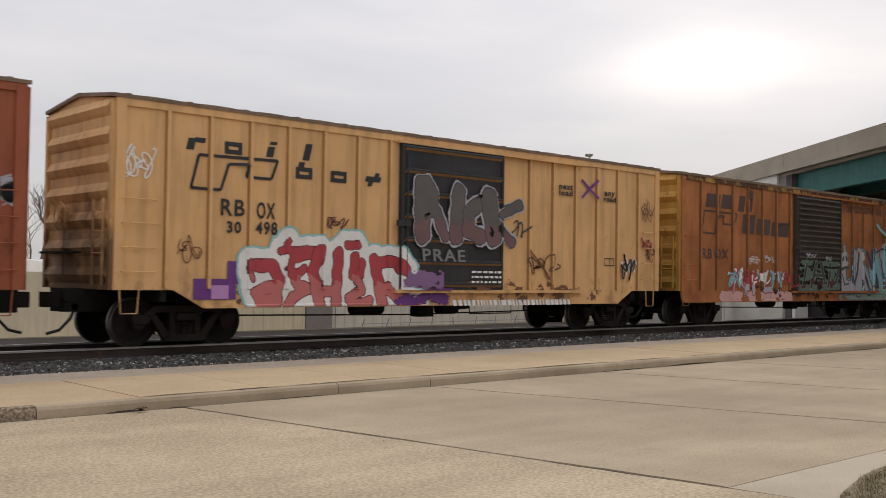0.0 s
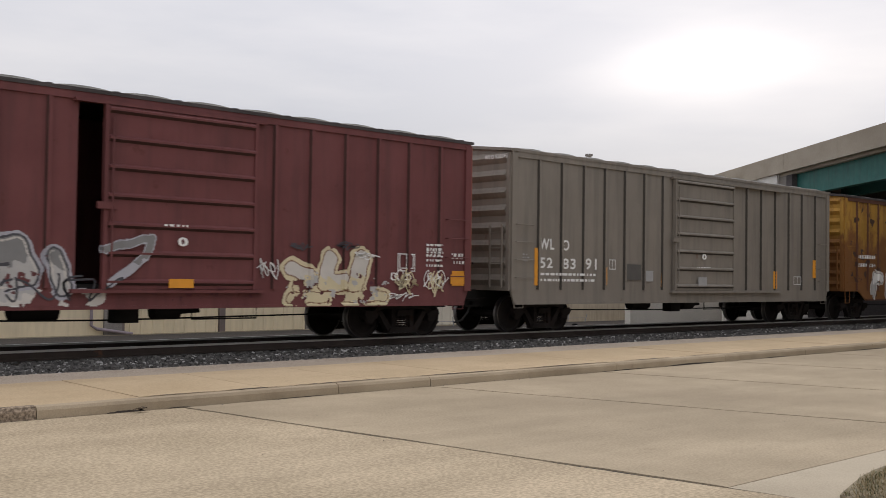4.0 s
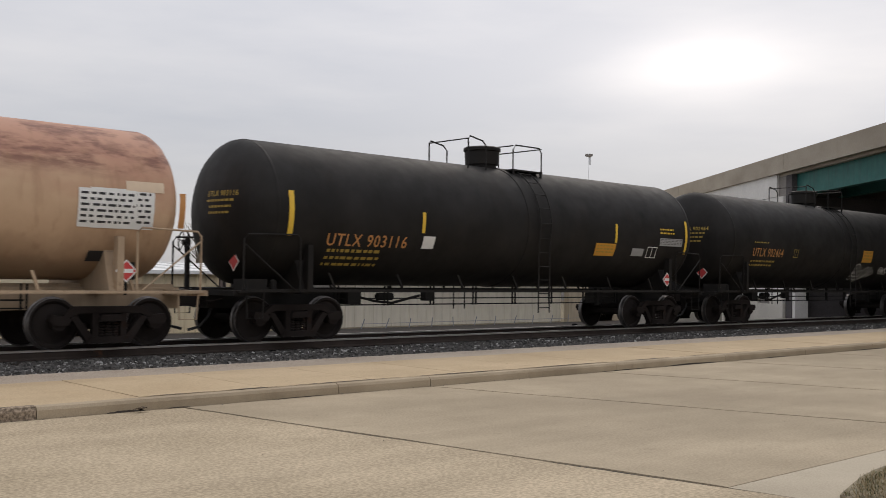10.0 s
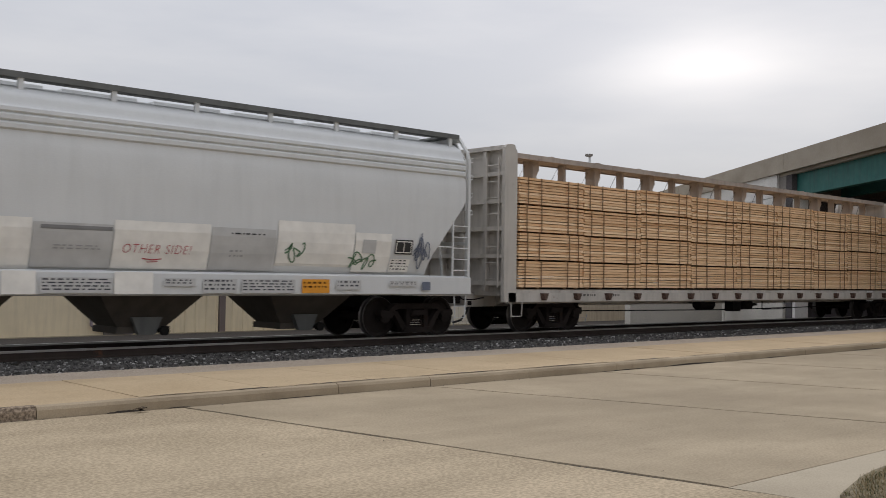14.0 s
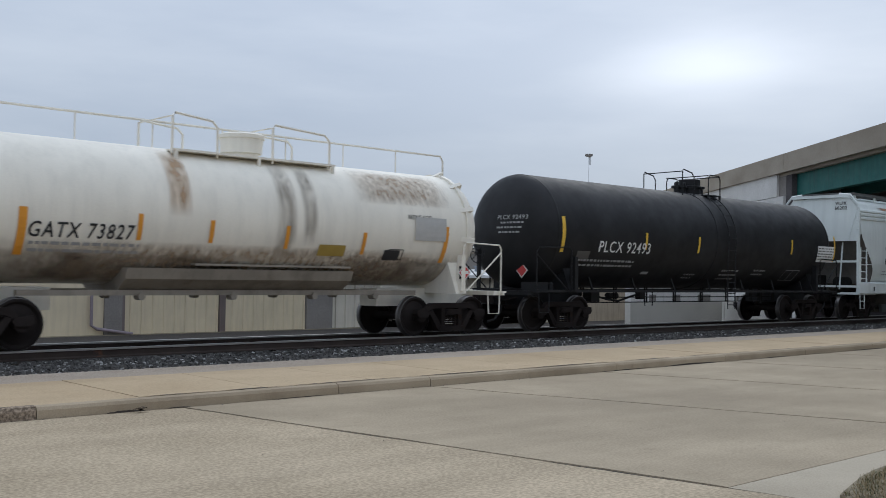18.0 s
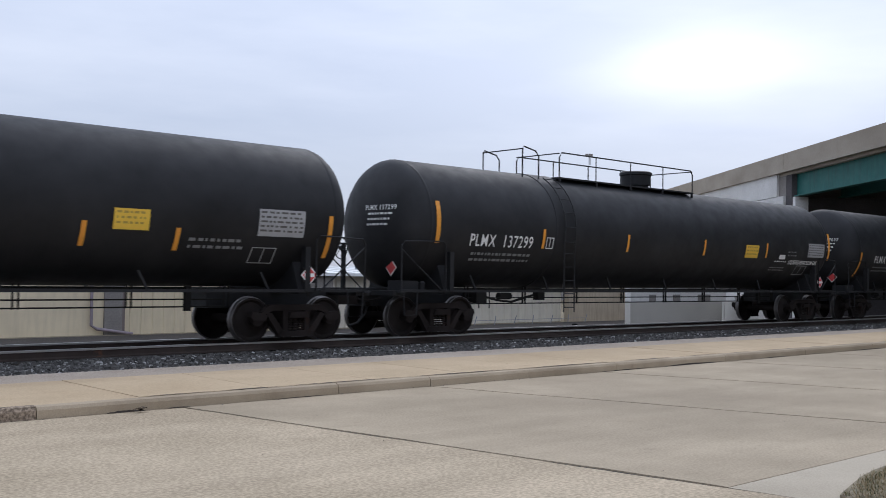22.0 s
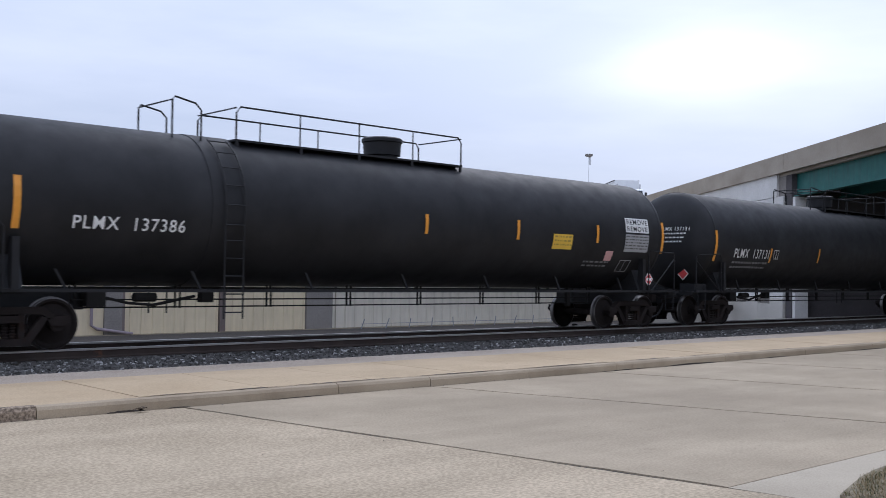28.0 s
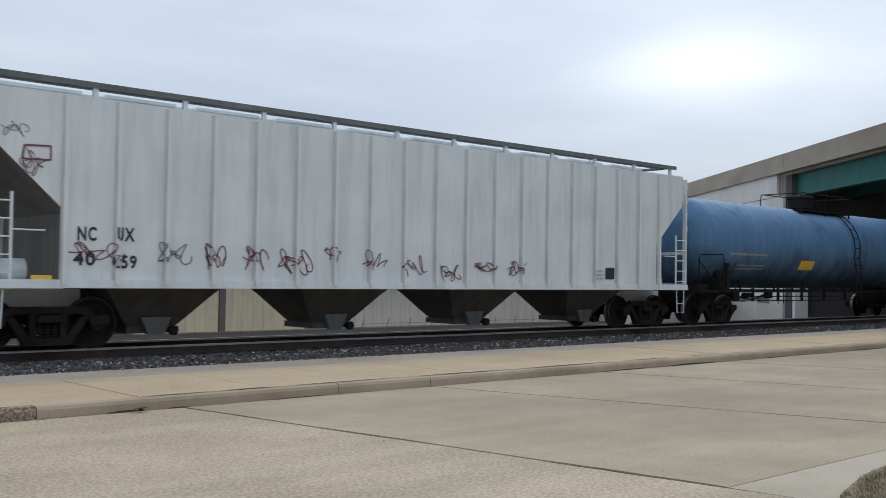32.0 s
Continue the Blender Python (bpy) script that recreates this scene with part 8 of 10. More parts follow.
PIECE_MAGENTA = [
    [([(2.09, 1.95), (1.99, 1.26), (1.79, 0.74)], 0.33), ([(2.23, 1.93), (2.36, 1.37), (2.52, 0.79)], 0.28), ([(1.99, 1.26), (2.39, 1.29)], 0.25)],
    [([(3.43, 1.97), (3.45, 0.78)], 0.32)],
    [([(3.9, 1.96), (3.78, 1.51), (4.15, 1.29), (3.8, 0.78)], 0.30)],
    [([(5.22, 1.83), (5.02, 1.35), (5.14, 0.8), (5.5, 0.86), (5.48, 1.54), (5.22, 1.83)], 0.32)],
]
PIECE_GREEN = [
    [([(2.64, 1.94), (2.74, 1.22)], 0.30), ([(2.73, 1.92), (3.21, 1.83), (3.1, 1.6)], 0.28), ([(3.05, 0.78), (3.35, 1.06)], 0.28)],
    [([(4.46, 1.86), (4.71, 1.7), (4.68, 1.12), (4.38, 0.95), (4.46, 0.75)], 0.35), ([(4.91, 1.88), (4.81, 1.64)], 0.24)],
]
PIECE_GREY_BACK = [
    [([(-6.98, 0.99), (-4.49, 0.94)], 0.3), ([(-4.38, 0.89), (-0.86, 0.91)], 0.28)],
]
PIECE_GREY = [
    [([(-6.56, 1.72), (-6.24, 1.75)], 0.18), ([(-6.12, 1.69), (-5.97, 1.16)], 0.16)],
    [([(-5.72, 1.72), (-5.28, 1.78), (-5.21, 0.97)], 0.2)],
    [([(-4.82, 1.6), (-4.4, 1.61), (-4.49, 1.26)], 0.2)],
    [([(-4.07, 1.52), (-3.51, 1.69), (-3.16, 1.49), (-3.61, 1.17), (-4.17, 1.17)], 0.35)],
    [([(-2.74, 1.55), (-2.26, 1.72), (-2.06, 1.29), (-2.67, 1.18)], 0.37)],
    [([(-1.61, 1.57), (-1.47, 1.08)], 0.26)],
]
PIECE_ARROW = [
    [([(-0.81, 1.73), (0.03, 1.94), (-0.1, 1.6), (-0.69, 1.16)], 0.12)],
]
PIECE_CREAM = [
    [([(2.99, 1.46), (3.46, 1.3), (3.19, 1.08)], 0.26)],
    [([(3.93, 1.65), (3.8, 1.19), (4.29, 1.19)], 0.33)],
    [([(4.72, 1.66), (4.58, 1.14)], 0.38)],
    [([(3.0, 0.88), (5.33, 0.91)], 0.19)],
]
patch(CAR[1], FA[1], -6.50, -6.34, 3.57, 3.78, BLACK, 'logo_shape', 0.05)
patch(CAR[1], FA[1], -6.34, -6.12, 3.71, 3.80, BLACK, 'logo_shape', 0.02)
ring(CAR[1], FA[1], -5.71, -5.34, 3.56, 3.79, BLACK, 0.085)
patch(CAR[1], FA[1], -4.82, -4.66, 3.58, 3.78, BLACK, 'logo_shape', 0.05)
patch(CAR[1], FA[1], -4.74, -4.58, 3.82, 3.88, BLACK, 'logo_shape', 0.015)
patch(CAR[1], FA[1], -3.98, -3.82, 3.59, 3.92, BLACK, 'logo_shape', 0.08)
ring(CAR[1], FA[1], -4.13, -3.74, 3.22, 3.45, BLACK, 0.085)
patch(CAR[1], FA[1], -4.08, -3.94, 3.45, 3.55, BLACK, 'logo_shape', 0.025)
ring(CAR[1], FA[1], -3.29, -2.89, 3.21, 3.44, BLACK, 0.085)
patch(CAR[1], FA[1], -2.42, -2.02, 3.29, 3.40, BLACK, 'logo_shape', 0.04)
patch(CAR[1], FA[1], -2.36, -2.24, 3.20, 3.29, BLACK, 'logo_shape', 0.04)
patch(CAR[1], FA[1], -2.18, -2.06, 3.40, 3.48, BLACK, 'logo_shape', 0.04)
stroke(CAR[1], FA[1], [(-6.24, 3.49), (-4.55, 3.52), (-4.69, 3.16), (-5.24, 3.16), (-5.19, 3.39), (-5.62, 3.37), (-5.78, 2.88), (-6.39, 2.88), (-6.24, 3.49)], 0.055, BLACK)
lettering(CAR[1], FA[1], 'RB', -5.52, 2.55, 0.31, BLACK, width=0.51)
lettering(CAR[1], FA[1], 'OX', -4.80, 2.53, 0.31, BLACK, width=0.41)
lettering(CAR[1], FA[1], '30', -5.49, 2.19, 0.21, BLACK, width=0.31)
lettering(CAR[1], FA[1], '498', -4.78, 2.20, 0.24, BLACK, width=0.48)
patch(CAR[1], FA[1], -6.30, -5.42, 0.86, 1.24, PURPLE, 'graffiti')
patch(CAR[1], FA[1], -5.61, -5.24, 1.15, 1.57, PURPLE, 'graffiti')
patch(CAR[1], FA[1], -5.94, -5.58, 0.87, 1.12, LILAC, 'graffiti')
mural(CAR[1], FA[1], PIECE_RED, (G_RED, G_ROSE), G_DARK, G_WHITE, G_TEAL, level=1.25, edge_w=0.02, halo_w=0.20, seed=3)
scribble(CAR[1], FA[1], -3.40, -2.77, 2.24, 2.54, G_DARK, 18)
scribble(CAR[1], FA[1], -6.63, -6.09, 1.42, 2.08, G_BROWN, 19, 0.02, 4)
scribble(CAR[1], FA[1], -7.79, -7.08, 2.90, 3.58, G_WHITE, 20, 0.025, 7)
mural(CAR[1], FA[1], PIECE_DOOR, (G_ASH, G_ASH_ROSE), G_CHAR, None, G_SILVER, rim_w=0.03, halo_w=0.03, level=2.55, edge_w=0.028, seed=5, worn=0.12)
lettering(CAR[1], FA[1], 'PRAE', -0.30, 1.79, 0.27, G_GREYM, width=1.30, slant=-0.08, heavy=0.006)
smudge(CAR[1], FA[1], -1.46, -0.30, 1.02, 1.48, G_LILACD, 613, 0.8, 0.02)
smudge(CAR[1], FA[1], -1.65, 0.02, 0.72, 1.08, PURPLE, 614, 0.85, 0.02)
bars(CAR[1], FA[1], 0.10, 4.10, 0.66, 0.82, 1, G_WHITE, 611, fill=0.8)
bars(CAR[1], FA[1], 0.55, 1.50, 1.14, 1.48, 3, G_WHITE, 612, 'small_graffiti')
scribble(CAR[1], FA[1], 1.99, 2.68, 2.14, 2.76, G_CHAR, 24, 0.04, 2)
scribble(CAR[1], FA[1], 2.49, 3.77, 1.23, 2.04, G_BROWN, 25, 0.04, 4)
scribble(CAR[1], FA[1], 6.17, 6.86, 1.26, 2.00, G_WHITE, 26, 0.03, 4)
scribble(CAR[1], FA[1], 7.21, 7.73, 1.72, 2.41, G_BROWN, 27)
lettering(CAR[1], FA[1], 'next', 3.91, 3.62, 0.14, BLACK, width=0.52)
lettering(CAR[1], FA[1], 'load', 3.91, 3.46, 0.14, BLACK, width=0.52)
lettering(CAR[1], FA[1], 'any', 5.65, 3.57, 0.15, BLACK, width=0.43)
lettering(CAR[1], FA[1], 'road', 5.65, 3.41, 0.13, BLACK, width=0.52)
stroke(CAR[1], FA[1], [(4.52, 3.85), (5.14, 3.40)], 0.07, PURPLE)
stroke(CAR[1], FA[1], [(5.13, 3.87), (4.53, 3.39)], 0.07, PURPLE)
frame_mark(CAR[1], FA[1], 5.46, 5.86, 1.68, 1.88, BLACK)
scribble(CAR[0], FA[0], 7.44, 7.75, 2.31, 2.84, G_SILVER, 36, 0.2, 2)
patch(CAR[2], FA[2], -6.59, -5.87, 3.49, 3.89, FADED, 'logo_shape', 0.08)
patch(CAR[2], FA[2], -5.77, -5.07, 3.49, 3.91, FADED, 'logo_shape', 0.08)
patch(CAR[2], FA[2], -4.85, -4.51, 3.45, 3.93, FADED, 'logo_shape', 0.1)
patch(CAR[2], FA[2], -4.39, -4.05, 3.46, 4.13, FADED, 'logo_shape', 0.1)
patch(CAR[2], FA[2], -4.62, -3.92, 2.79, 3.38, FADED, 'logo_shape', 0.08)
patch(CAR[2], FA[2], -3.80, -3.01, 2.79, 3.28, FADED, 'logo_shape', 0.08)
patch(CAR[2], FA[2], -2.92, -1.87, 2.77, 3.22, FADED, 'logo_shape', 0.08)
stroke(CAR[2], FA[2], [(-6.64, 3.38), (-4.89, 3.36), (-5.05, 3.03), (-5.66, 3.03), (-5.60, 3.26), (-5.99, 3.25), (-6.10, 2.72), (-6.79, 2.74), (-6.64, 3.38)], 0.05, FADED)
lettering(CAR[2], FA[2], 'RB', -6.51, 2.11, 0.30, FADED, width=0.53)
lettering(CAR[2], FA[2], 'OX', -5.74, 2.11, 0.30, FADED, width=0.75)
lettering(CAR[2], FA[2], 'The nationwide boxcar pool', 4.72, 3.96, 0.34, FADED, slant=0.25, heavy=0.003, width=5.62)
mural(CAR[2], FA[2], PIECE_PINK, (G_PINK, G_PINK), G_PINK, edge_w=0.0, seed=4, worn=0.5)
mural(CAR[2], FA[2], PIECE_PALE, (G_WHITE, G_SILVER), G_RED, rim=None, edge_w=0.035, seed=6, worn=0.35)
for k in range(5):
    scribble(CAR[2], FA[2], -5.4 + 0.8 * k, -4.5 + 0.8 * k, 1.1, 1.75, (G_SKY, G_RED, G_WHITE, G_SKY, G_RED)[k], 620 + k, 0.05, 4)

mural(CAR[2], FA[2], PIECE_TEAL, (G_SKY, G_MINT), G_SLATE, None, G_SILVER, rim_w=0.02, halo_w=0.06, level=1.05, edge_w=0.03, seed=7, worn=0.2)
mural(CAR[2], FA[2], PIECE_SILVER, (G_GREYL, G_SILVER), G_CHAR, G_SKY, G_CHAR, rim_w=0.02, halo_w=0.045, edge_w=0.03, seed=8, worn=0.06)
mural(CAR[2], FA[2], PIECE_INK, (G_CHAR, G_CHAR), G_SLATE, edge_w=0.02, seed=18, worn=0.1)
mural(CAR[2], FA[2], PIECE_FRINGE, (G_SILVER, G_SILVER), G_SILVER, edge_w=0.0, seed=19, worn=0.2)
scribble(CAR[2], FA[2], 6.35, 6.85, 1.90, 2.12, G_SILVER, 57)
scribble(CAR[2], FA[2], -4.26, -3.60, 1.83, 2.12, G_WHITE, 51)
scribble(CAR[2], FA[2], -3.33, -2.70, 1.91, 2.21, G_WHITE, 52)
mural(CAR[2], FA[2], PIECE_LOUVRE, (G_MOSS, G_MOSS), G_MOSS, edge_w=0.0, seed=9, worn=0.5)
mural(CAR[2], FA[2], PIECE_LOUVRE_INK, (G_CHAR, G_CHAR), G_MINT, edge_w=0.016, seed=10, worn=0.5)
scribble(CAR[2], FA[2], -0.95, -0.25, 2.10, 2.32, G_SILVER, 54)
scribble(CAR[2], FA[2], 0.35, 0.85, 2.05, 2.24, G_SILVER, 55)
smudge(CAR[2], FA[2], -1.4, 1.5, 1.08, 1.5, G_DARK, 58, 0.5, 0.022, "grime at the foot of the door")
stroke(CAR[2], FA[2], [(4.53, 3.49), (5.15, 3.10), (5.77, 3.53)], 0.12, G_SKY)
stroke(CAR[2], FA[2], [(5.15, 3.10), (5.15, 2.47)], 0.12, G_SKY)
patch(CAR[2], FA[2], 6.35, 6.78, 1.57, 1.88, BLACK, 'stencil_panel')
bars(CAR[2], FA[2], 6.40, 6.74, 1.60, 1.66, 1, G_WHITE, 641)
patch(CAR[2], FA[2], 6.36, 6.79, 1.18, 1.43, BLACK, 'stencil_panel')
lettering(CAR[2], FA[2], 'any', 6.52, 2.97, 0.14, FADED, width=0.42)
lettering(CAR[2], FA[2], 'road', 6.56, 2.79, 0.14, FADED, width=0.50)
scribble(CAR[2], FA[2], 6.15, 6.90, 1.94, 2.16, G_GREYW, 642, 0.02, 7)
scribble(CAR[1], FA[1], 7.02, 7.62, 2.77, 3.52, G_BROWN, 58)
scribble(CAR[1], FA[1], 6.99, 7.54, 2.10, 2.48, G_RED, 59)
scribble(CAR[1], FA[1], 6.16, 6.82, 1.24, 2.02, G_CHAR, 60, 0.06, 4)
lettering(CAR[3], FA[3], 'DOWX', -7.33, 2.57, 0.24, BLACK, width=1.04)
lettering(CAR[3], FA[3], '66012', -7.36, 2.12, 0.25, BLACK, width=0.97)
frame_mark(CAR[3], FA[3], -6.15, -5.88, 2.27, 2.51, BLACK)
bars(CAR[3], FA[3], -7.90, -7.02, 1.47, 1.73, 2, GREY_MARK, 64)
patch(CAR[3], FA[3], -8.11, -8.02, 1.36, 2.30, REFLECT_DULL, 'reflector_strip')
patch(CAR[3], FA[3], -5.37, -5.28, 1.40, 1.83, REFLECT_DULL, 'reflector_strip')
patch(CAR[3], FA[3], -2.96, -2.87, 1.39, 1.85, REFLECT_DULL, 'reflector_strip')
patch(CAR[3], FA[3], -0.16, -0.07, 1.39, 1.85, REFLECT_DULL, 'reflector_strip')
patch(CAR[3], FA[3], 2.55, 2.64, 1.45, 1.83, REFLECT_DULL, 'reflector_strip')
patch(CAR[3], FA[3], 5.58, 5.67, 1.42, 1.83, REFLECT_DULL, 'reflector_strip')
patch(CAR[3], FA[3], 8.12, 8.21, 1.44, 2.28, REFLECT_DULL, 'reflector_strip')
bars(CAR[3], FS[3], -5.46, -4.28, 1.10, 1.21, 1, BLACK, 72)
scribble(CAR[3], FS[3], -8.08, -7.56, 0.97, 1.22, BLACK, 73)
frame_mark(CAR[3], FS[3], -7.22, -6.97, 1.01, 1.18, BLACK)
bars(CAR[3], FS[3], -1.65, -0.03, 1.00, 1.14, 2, GREY_MARK, 75)
patch(CAR[3], FS[3], -8.72, -8.63, 1.07, 1.22, BLACK, 'sill_slot')
lettering(CAR[4], FA[4], 'NO', -6.36, 2.49, 0.25, WHITE, width=0.45)
lettering(CAR[4], FA[4], 'KL', -5.51, 2.49, 0.24, WHITE, width=0.41)
lettering(CAR[4], FA[4], '533', -6.36, 2.16, 0.25, WHITE, width=0.57)
lettering(CAR[4], FA[4], '403', -5.54, 2.15, 0.24, WHITE, width=0.60)
frame_mark(CAR[4], FA[4], -4.78, -4.52, 2.15, 2.42, WHITE)
mural(CAR[4], FA[4], PIECE_GREY_BACK, (G_GREYL, G_GREYW), G_GREYL, edge_w=0.0, seed=11, worn=0.45)
mural(CAR[4], FA[4], PIECE_GREY, (G_GREYM, G_GREYL), G_CHAR, None, G_SILVER, rim_w=0.03, halo_w=0.05, level=1.45, edge_w=0.035, shine=G_GREYW, seed=12, worn=0.36)
for k in range(6):
    scribble(CAR[4], FA[4], -6.6 + 1.0 * k, -5.4 + 1.0 * k, 0.78, 1.5, G_CHAR, 630 + k, 0.035, 2)

mural(CAR[4], FA[4], PIECE_ARROW, (G_GREYM, G_SILVER), G_SILVER, edge_w=0.02, seed=13, worn=0.2)
patch(CAR[4], FA[4], -6.60, -6.03, 1.20, 1.62, P_SOU, 'stencil_panel')
patch(CAR[4], FA[4], -5.88, -5.26, 1.20, 1.60, P_SOU, 'stencil_panel')
bars(CAR[4], FA[4], -6.56, -6.07, 1.28, 1.59, 2, WHITE, 89)
bars(CAR[4], FA[4], -5.84, -5.30, 1.26, 1.57, 2, WHITE, 90)
mural(CAR[4], FA[4], PIECE_CREAM, (G_GREYW, G_CREAM), G_BROWN, G_CREAM, None, halo_w=0.10, edge_w=0.022, seed=14, worn=0.34)
smudge(CAR[4], FA[4], 2.65, 5.53, 0.62, 1.51, G_GREYL, 94, 0.22)
patch(CAR[4], FA[4], -7.39, -6.92, 1.17, 1.42, REFLECT, 'reflector_panel')
patch(CAR[4], FA[4], 7.28, 7.75, 1.14, 1.47, REFLECT, 'reflector_panel')
patch(CAR[4], FA[4], 0.35, 0.83, 1.07, 1.23, REFLECT, 'reflector_panel')
patch(CAR[4], FA[4], -4.85, -4.48, 1.16, 1.32, REFLECT, 'reflector_panel')
frame_mark(CAR[4], FA[4], 5.69, 6.18, 1.44, 1.82, WHITE)
bars(CAR[4], FA[4], 0.24, 0.77, 2.10, 2.19, 1, WHITE, 101)
lettering(CAR[4], FA[4], '0', 0.60, 1.88, 0.15, WHITE, width=0.20)
bars(CAR[4], FA[4], 6.50, 7.01, 1.49, 2.05, 5, WHITE, 103)
bars(CAR[4], FA[4], 7.32, 7.75, 1.53, 1.86, 2, WHITE, 104)
scribble(CAR[4], FA[4], 2.22, 2.74, 1.2, 1.68, G_WHITE, 640)
scribble(CAR[4], FA[4], 2.97, 3.46, 1.8, 1.98, G_CHAR, 641)
scribble(CAR[4], FA[4], 4.08, 4.68, 1.83, 2.02, G_CHAR, 642)
scribble(CAR[4], FA[4], 5.5, 6.07, 1.09, 1.52, G_WHITE, 643)
scribble(CAR[4], FA[4], 5.44, 6.3, 0.78, 1.02, G_WHITE, 644)
scribble(CAR[4], FA[4], 6.4, 7.16, 1.0, 1.52, G_WHITE, 645)
scribble(CAR[4], FA[4], 4.53, 5.15, 1.65, 1.85, G_WHITE, 646)
lettering(CAR[5], FA[5], 'WL', -6.55, 2.16, 0.26, WHITE, width=0.55)
lettering(CAR[5], FA[5], 'O', -5.84, 2.15, 0.26, WHITE, width=0.27)
lettering(CAR[5], FA[5], '52', -6.56, 1.70, 0.25, WHITE, width=0.47)
lettering(CAR[5], FA[5], '83', -5.71, 1.69, 0.26, WHITE, width=0.51)
lettering(CAR[5], FA[5], '91', -4.85, 1.70, 0.28, WHITE, width=0.45)
patch(CAR[5], FA[5], -6.99, -6.81, 1.16, 2.07, REFLECT, 'reflector_strip')
patch(CAR[5], FA[5], -4.30, -4.18, 1.18, 1.64, REFLECT, 'reflector_strip')
patch(CAR[5], FA[5], -1.81, -1.69, 1.15, 1.50, REFLECT, 'reflector_strip')
patch(CAR[5], FA[5], 4.20, 4.32, 1.11, 1.66, REFLECT, 'reflector_strip')
patch(CAR[5], FA[5], 6.74, 6.86, 1.47, 2.07, REFLECT, 'reflector_strip')
frame_mark(CAR[5], FA[5], -4.11, -3.84, 1.59, 1.85, WHITE)
patch(CAR[5], FA[5], -3.41, -2.72, 1.33, 1.74, DARK_PATCH, 'repainted_patch')
patch(CAR[5], FA[5], -2.60, -2.18, 1.29, 1.58, GREY_MARK, 'label_panel')
bars(CAR[5], FA[5], -6.78, -4.66, 1.18, 1.47, 2, WHITE, 119)
lettering(CAR[5], FA[5], '0', 0.08, 2.01, 0.15, WHITE, width=0.22)
bars(CAR[5], FA[5], -0.28, 0.41, 1.67, 1.72, 1, WHITE, 121)
patch(CAR[5], FA[5], -0.21, 0.22, 1.16, 1.43, GREY_MARK, 'label_panel')
frame_mark(CAR[5], FA[5], 5.47, 5.94, 1.24, 1.51, WHITE)
bars(CAR[5], FA[5], -7.42, -7.19, 1.69, 1.92, 3, GREY_MARK, 124)
bars(CAR[6], FA[6], -6.79, -5.40, 1.73, 2.33, 2, WHITE, 126)
mural(CAR[6], FA[6], [[([(-5.6, 0.95), (-5.4, 1.55), (-4.9, 1.5)], 0.3)], [([(-4.3, 1.55), (-4.35, 0.95)], 0.34), ([(-4.2, 1.25), (-3.7, 1.5)], 0.24)], [([(-3.1, 0.95), (-3.0, 1.55), (-2.5, 1.0)], 0.3)]], (G_WHITE, G_GREYL), G_GREYM, None, G_GREYW, halo_w=0.06, seed=18, worn=0.35)
frame_mark(CAR[4], FA[4], 5.73, 6.13, 1.50, 1.82, WHITE)
scribble(CAR[4], FA[4], 6.56, 7.06, 0.83, 1.53, G_CREAM, 129, 0.03, 5)
scribble(CAR[4], FA[4], 5.63, 6.32, 0.88, 1.51, G_CREAM, 130, 0.03, 6)
bars(CAR[4], FA[4], 6.50, 6.94, 1.63, 2.05, 5, WHITE, 131)
patch(CAR[4], FA[4], 7.22, 7.67, 1.18, 1.39, REFLECT, 'reflector_panel')
bars(CAR[4], FA[4], 7.24, 7.66, 1.70, 1.86, 2, WHITE, 133)
bars(CAR[6], FA[6], 5.21, 5.54, 0.85, 0.97, 1, WHITE, 134)
patch(CAR[6], FA[6], 4.76, 5.06, 1.42, 1.59, GREY_MARK, 'label_panel')
patch(CAR[6], FA[6], 3.46, 3.98, 1.58, 1.96, YELLOW_OLD, 'repainted_patch')
patch(CAR[6], FA[6], 7.19, 7.47, 1.78, 1.94, GREY_MARK, 'label_panel')
lettering(CAR[7], FA[7], 'SHPX 203506', -5.58, 1.96, 0.23, BLACK, width=1.94, slant=0.2)
frame_mark(CAR[7], FA[7], -4.07, -3.81, 1.90, 2.13, BLACK)
patch(CAR[7], FA[7], -7.25, -7.11, 1.80, 2.61, REFLECT, 'reflector_strip')
patch(CAR[7], FA[7], -4.29, -4.20, 2.18, 2.58, REFLECT, 'reflector_strip')
patch(CAR[7], FA[7], -2.27, -2.18, 2.18, 2.62, REFLECT, 'reflector_strip')
patch(CAR[7], FA[7], -0.10, -0.01, 2.17, 2.61, REFLECT, 'reflector_strip')
patch(CAR[7], FA[7], 2.09, 2.18, 2.15, 2.58, REFLECT, 'reflector_strip')
patch(CAR[7], FA[7], 4.32, 4.41, 2.20, 2.65, REFLECT, 'reflector_strip')
patch(CAR[7], FA[7], 7.31, 7.40, 2.20, 2.64, REFLECT, 'reflector_strip')
patch(CAR[7], FA[7], -2.02, -1.21, 1.63, 1.85, YELLOW, 'hazard_label')
bars(CAR[7], FA[7], -1.95, -1.27, 1.67, 1.82, 2, BLACK, 148)
bars(CAR[7], FA[7], -6.55, -4.40, 1.49, 1.67, 2, GREY_MARK, 149)
patch(CAR[7], FA[7], 6.14, 7.12, 2.17, 2.63, GREY_MARK, 'data_panel')
bars(CAR[7], FA[7], 6.19, 7.07, 2.20, 2.61, 4, WHITE, 151)
frame_mark(CAR[7], FA[7], 5.05, 5.52, 1.76, 1.98, BLACK)
diamond(CAR[7], 7.08, 1.51, 0.2)
ring(CAR[8], FA[8], -6.63, -6.18, 3.29, 3.90, WORN, 0.12)
ring(CAR[8], FA[8], -6.01, -5.53, 3.25, 3.88, WORN, 0.12)
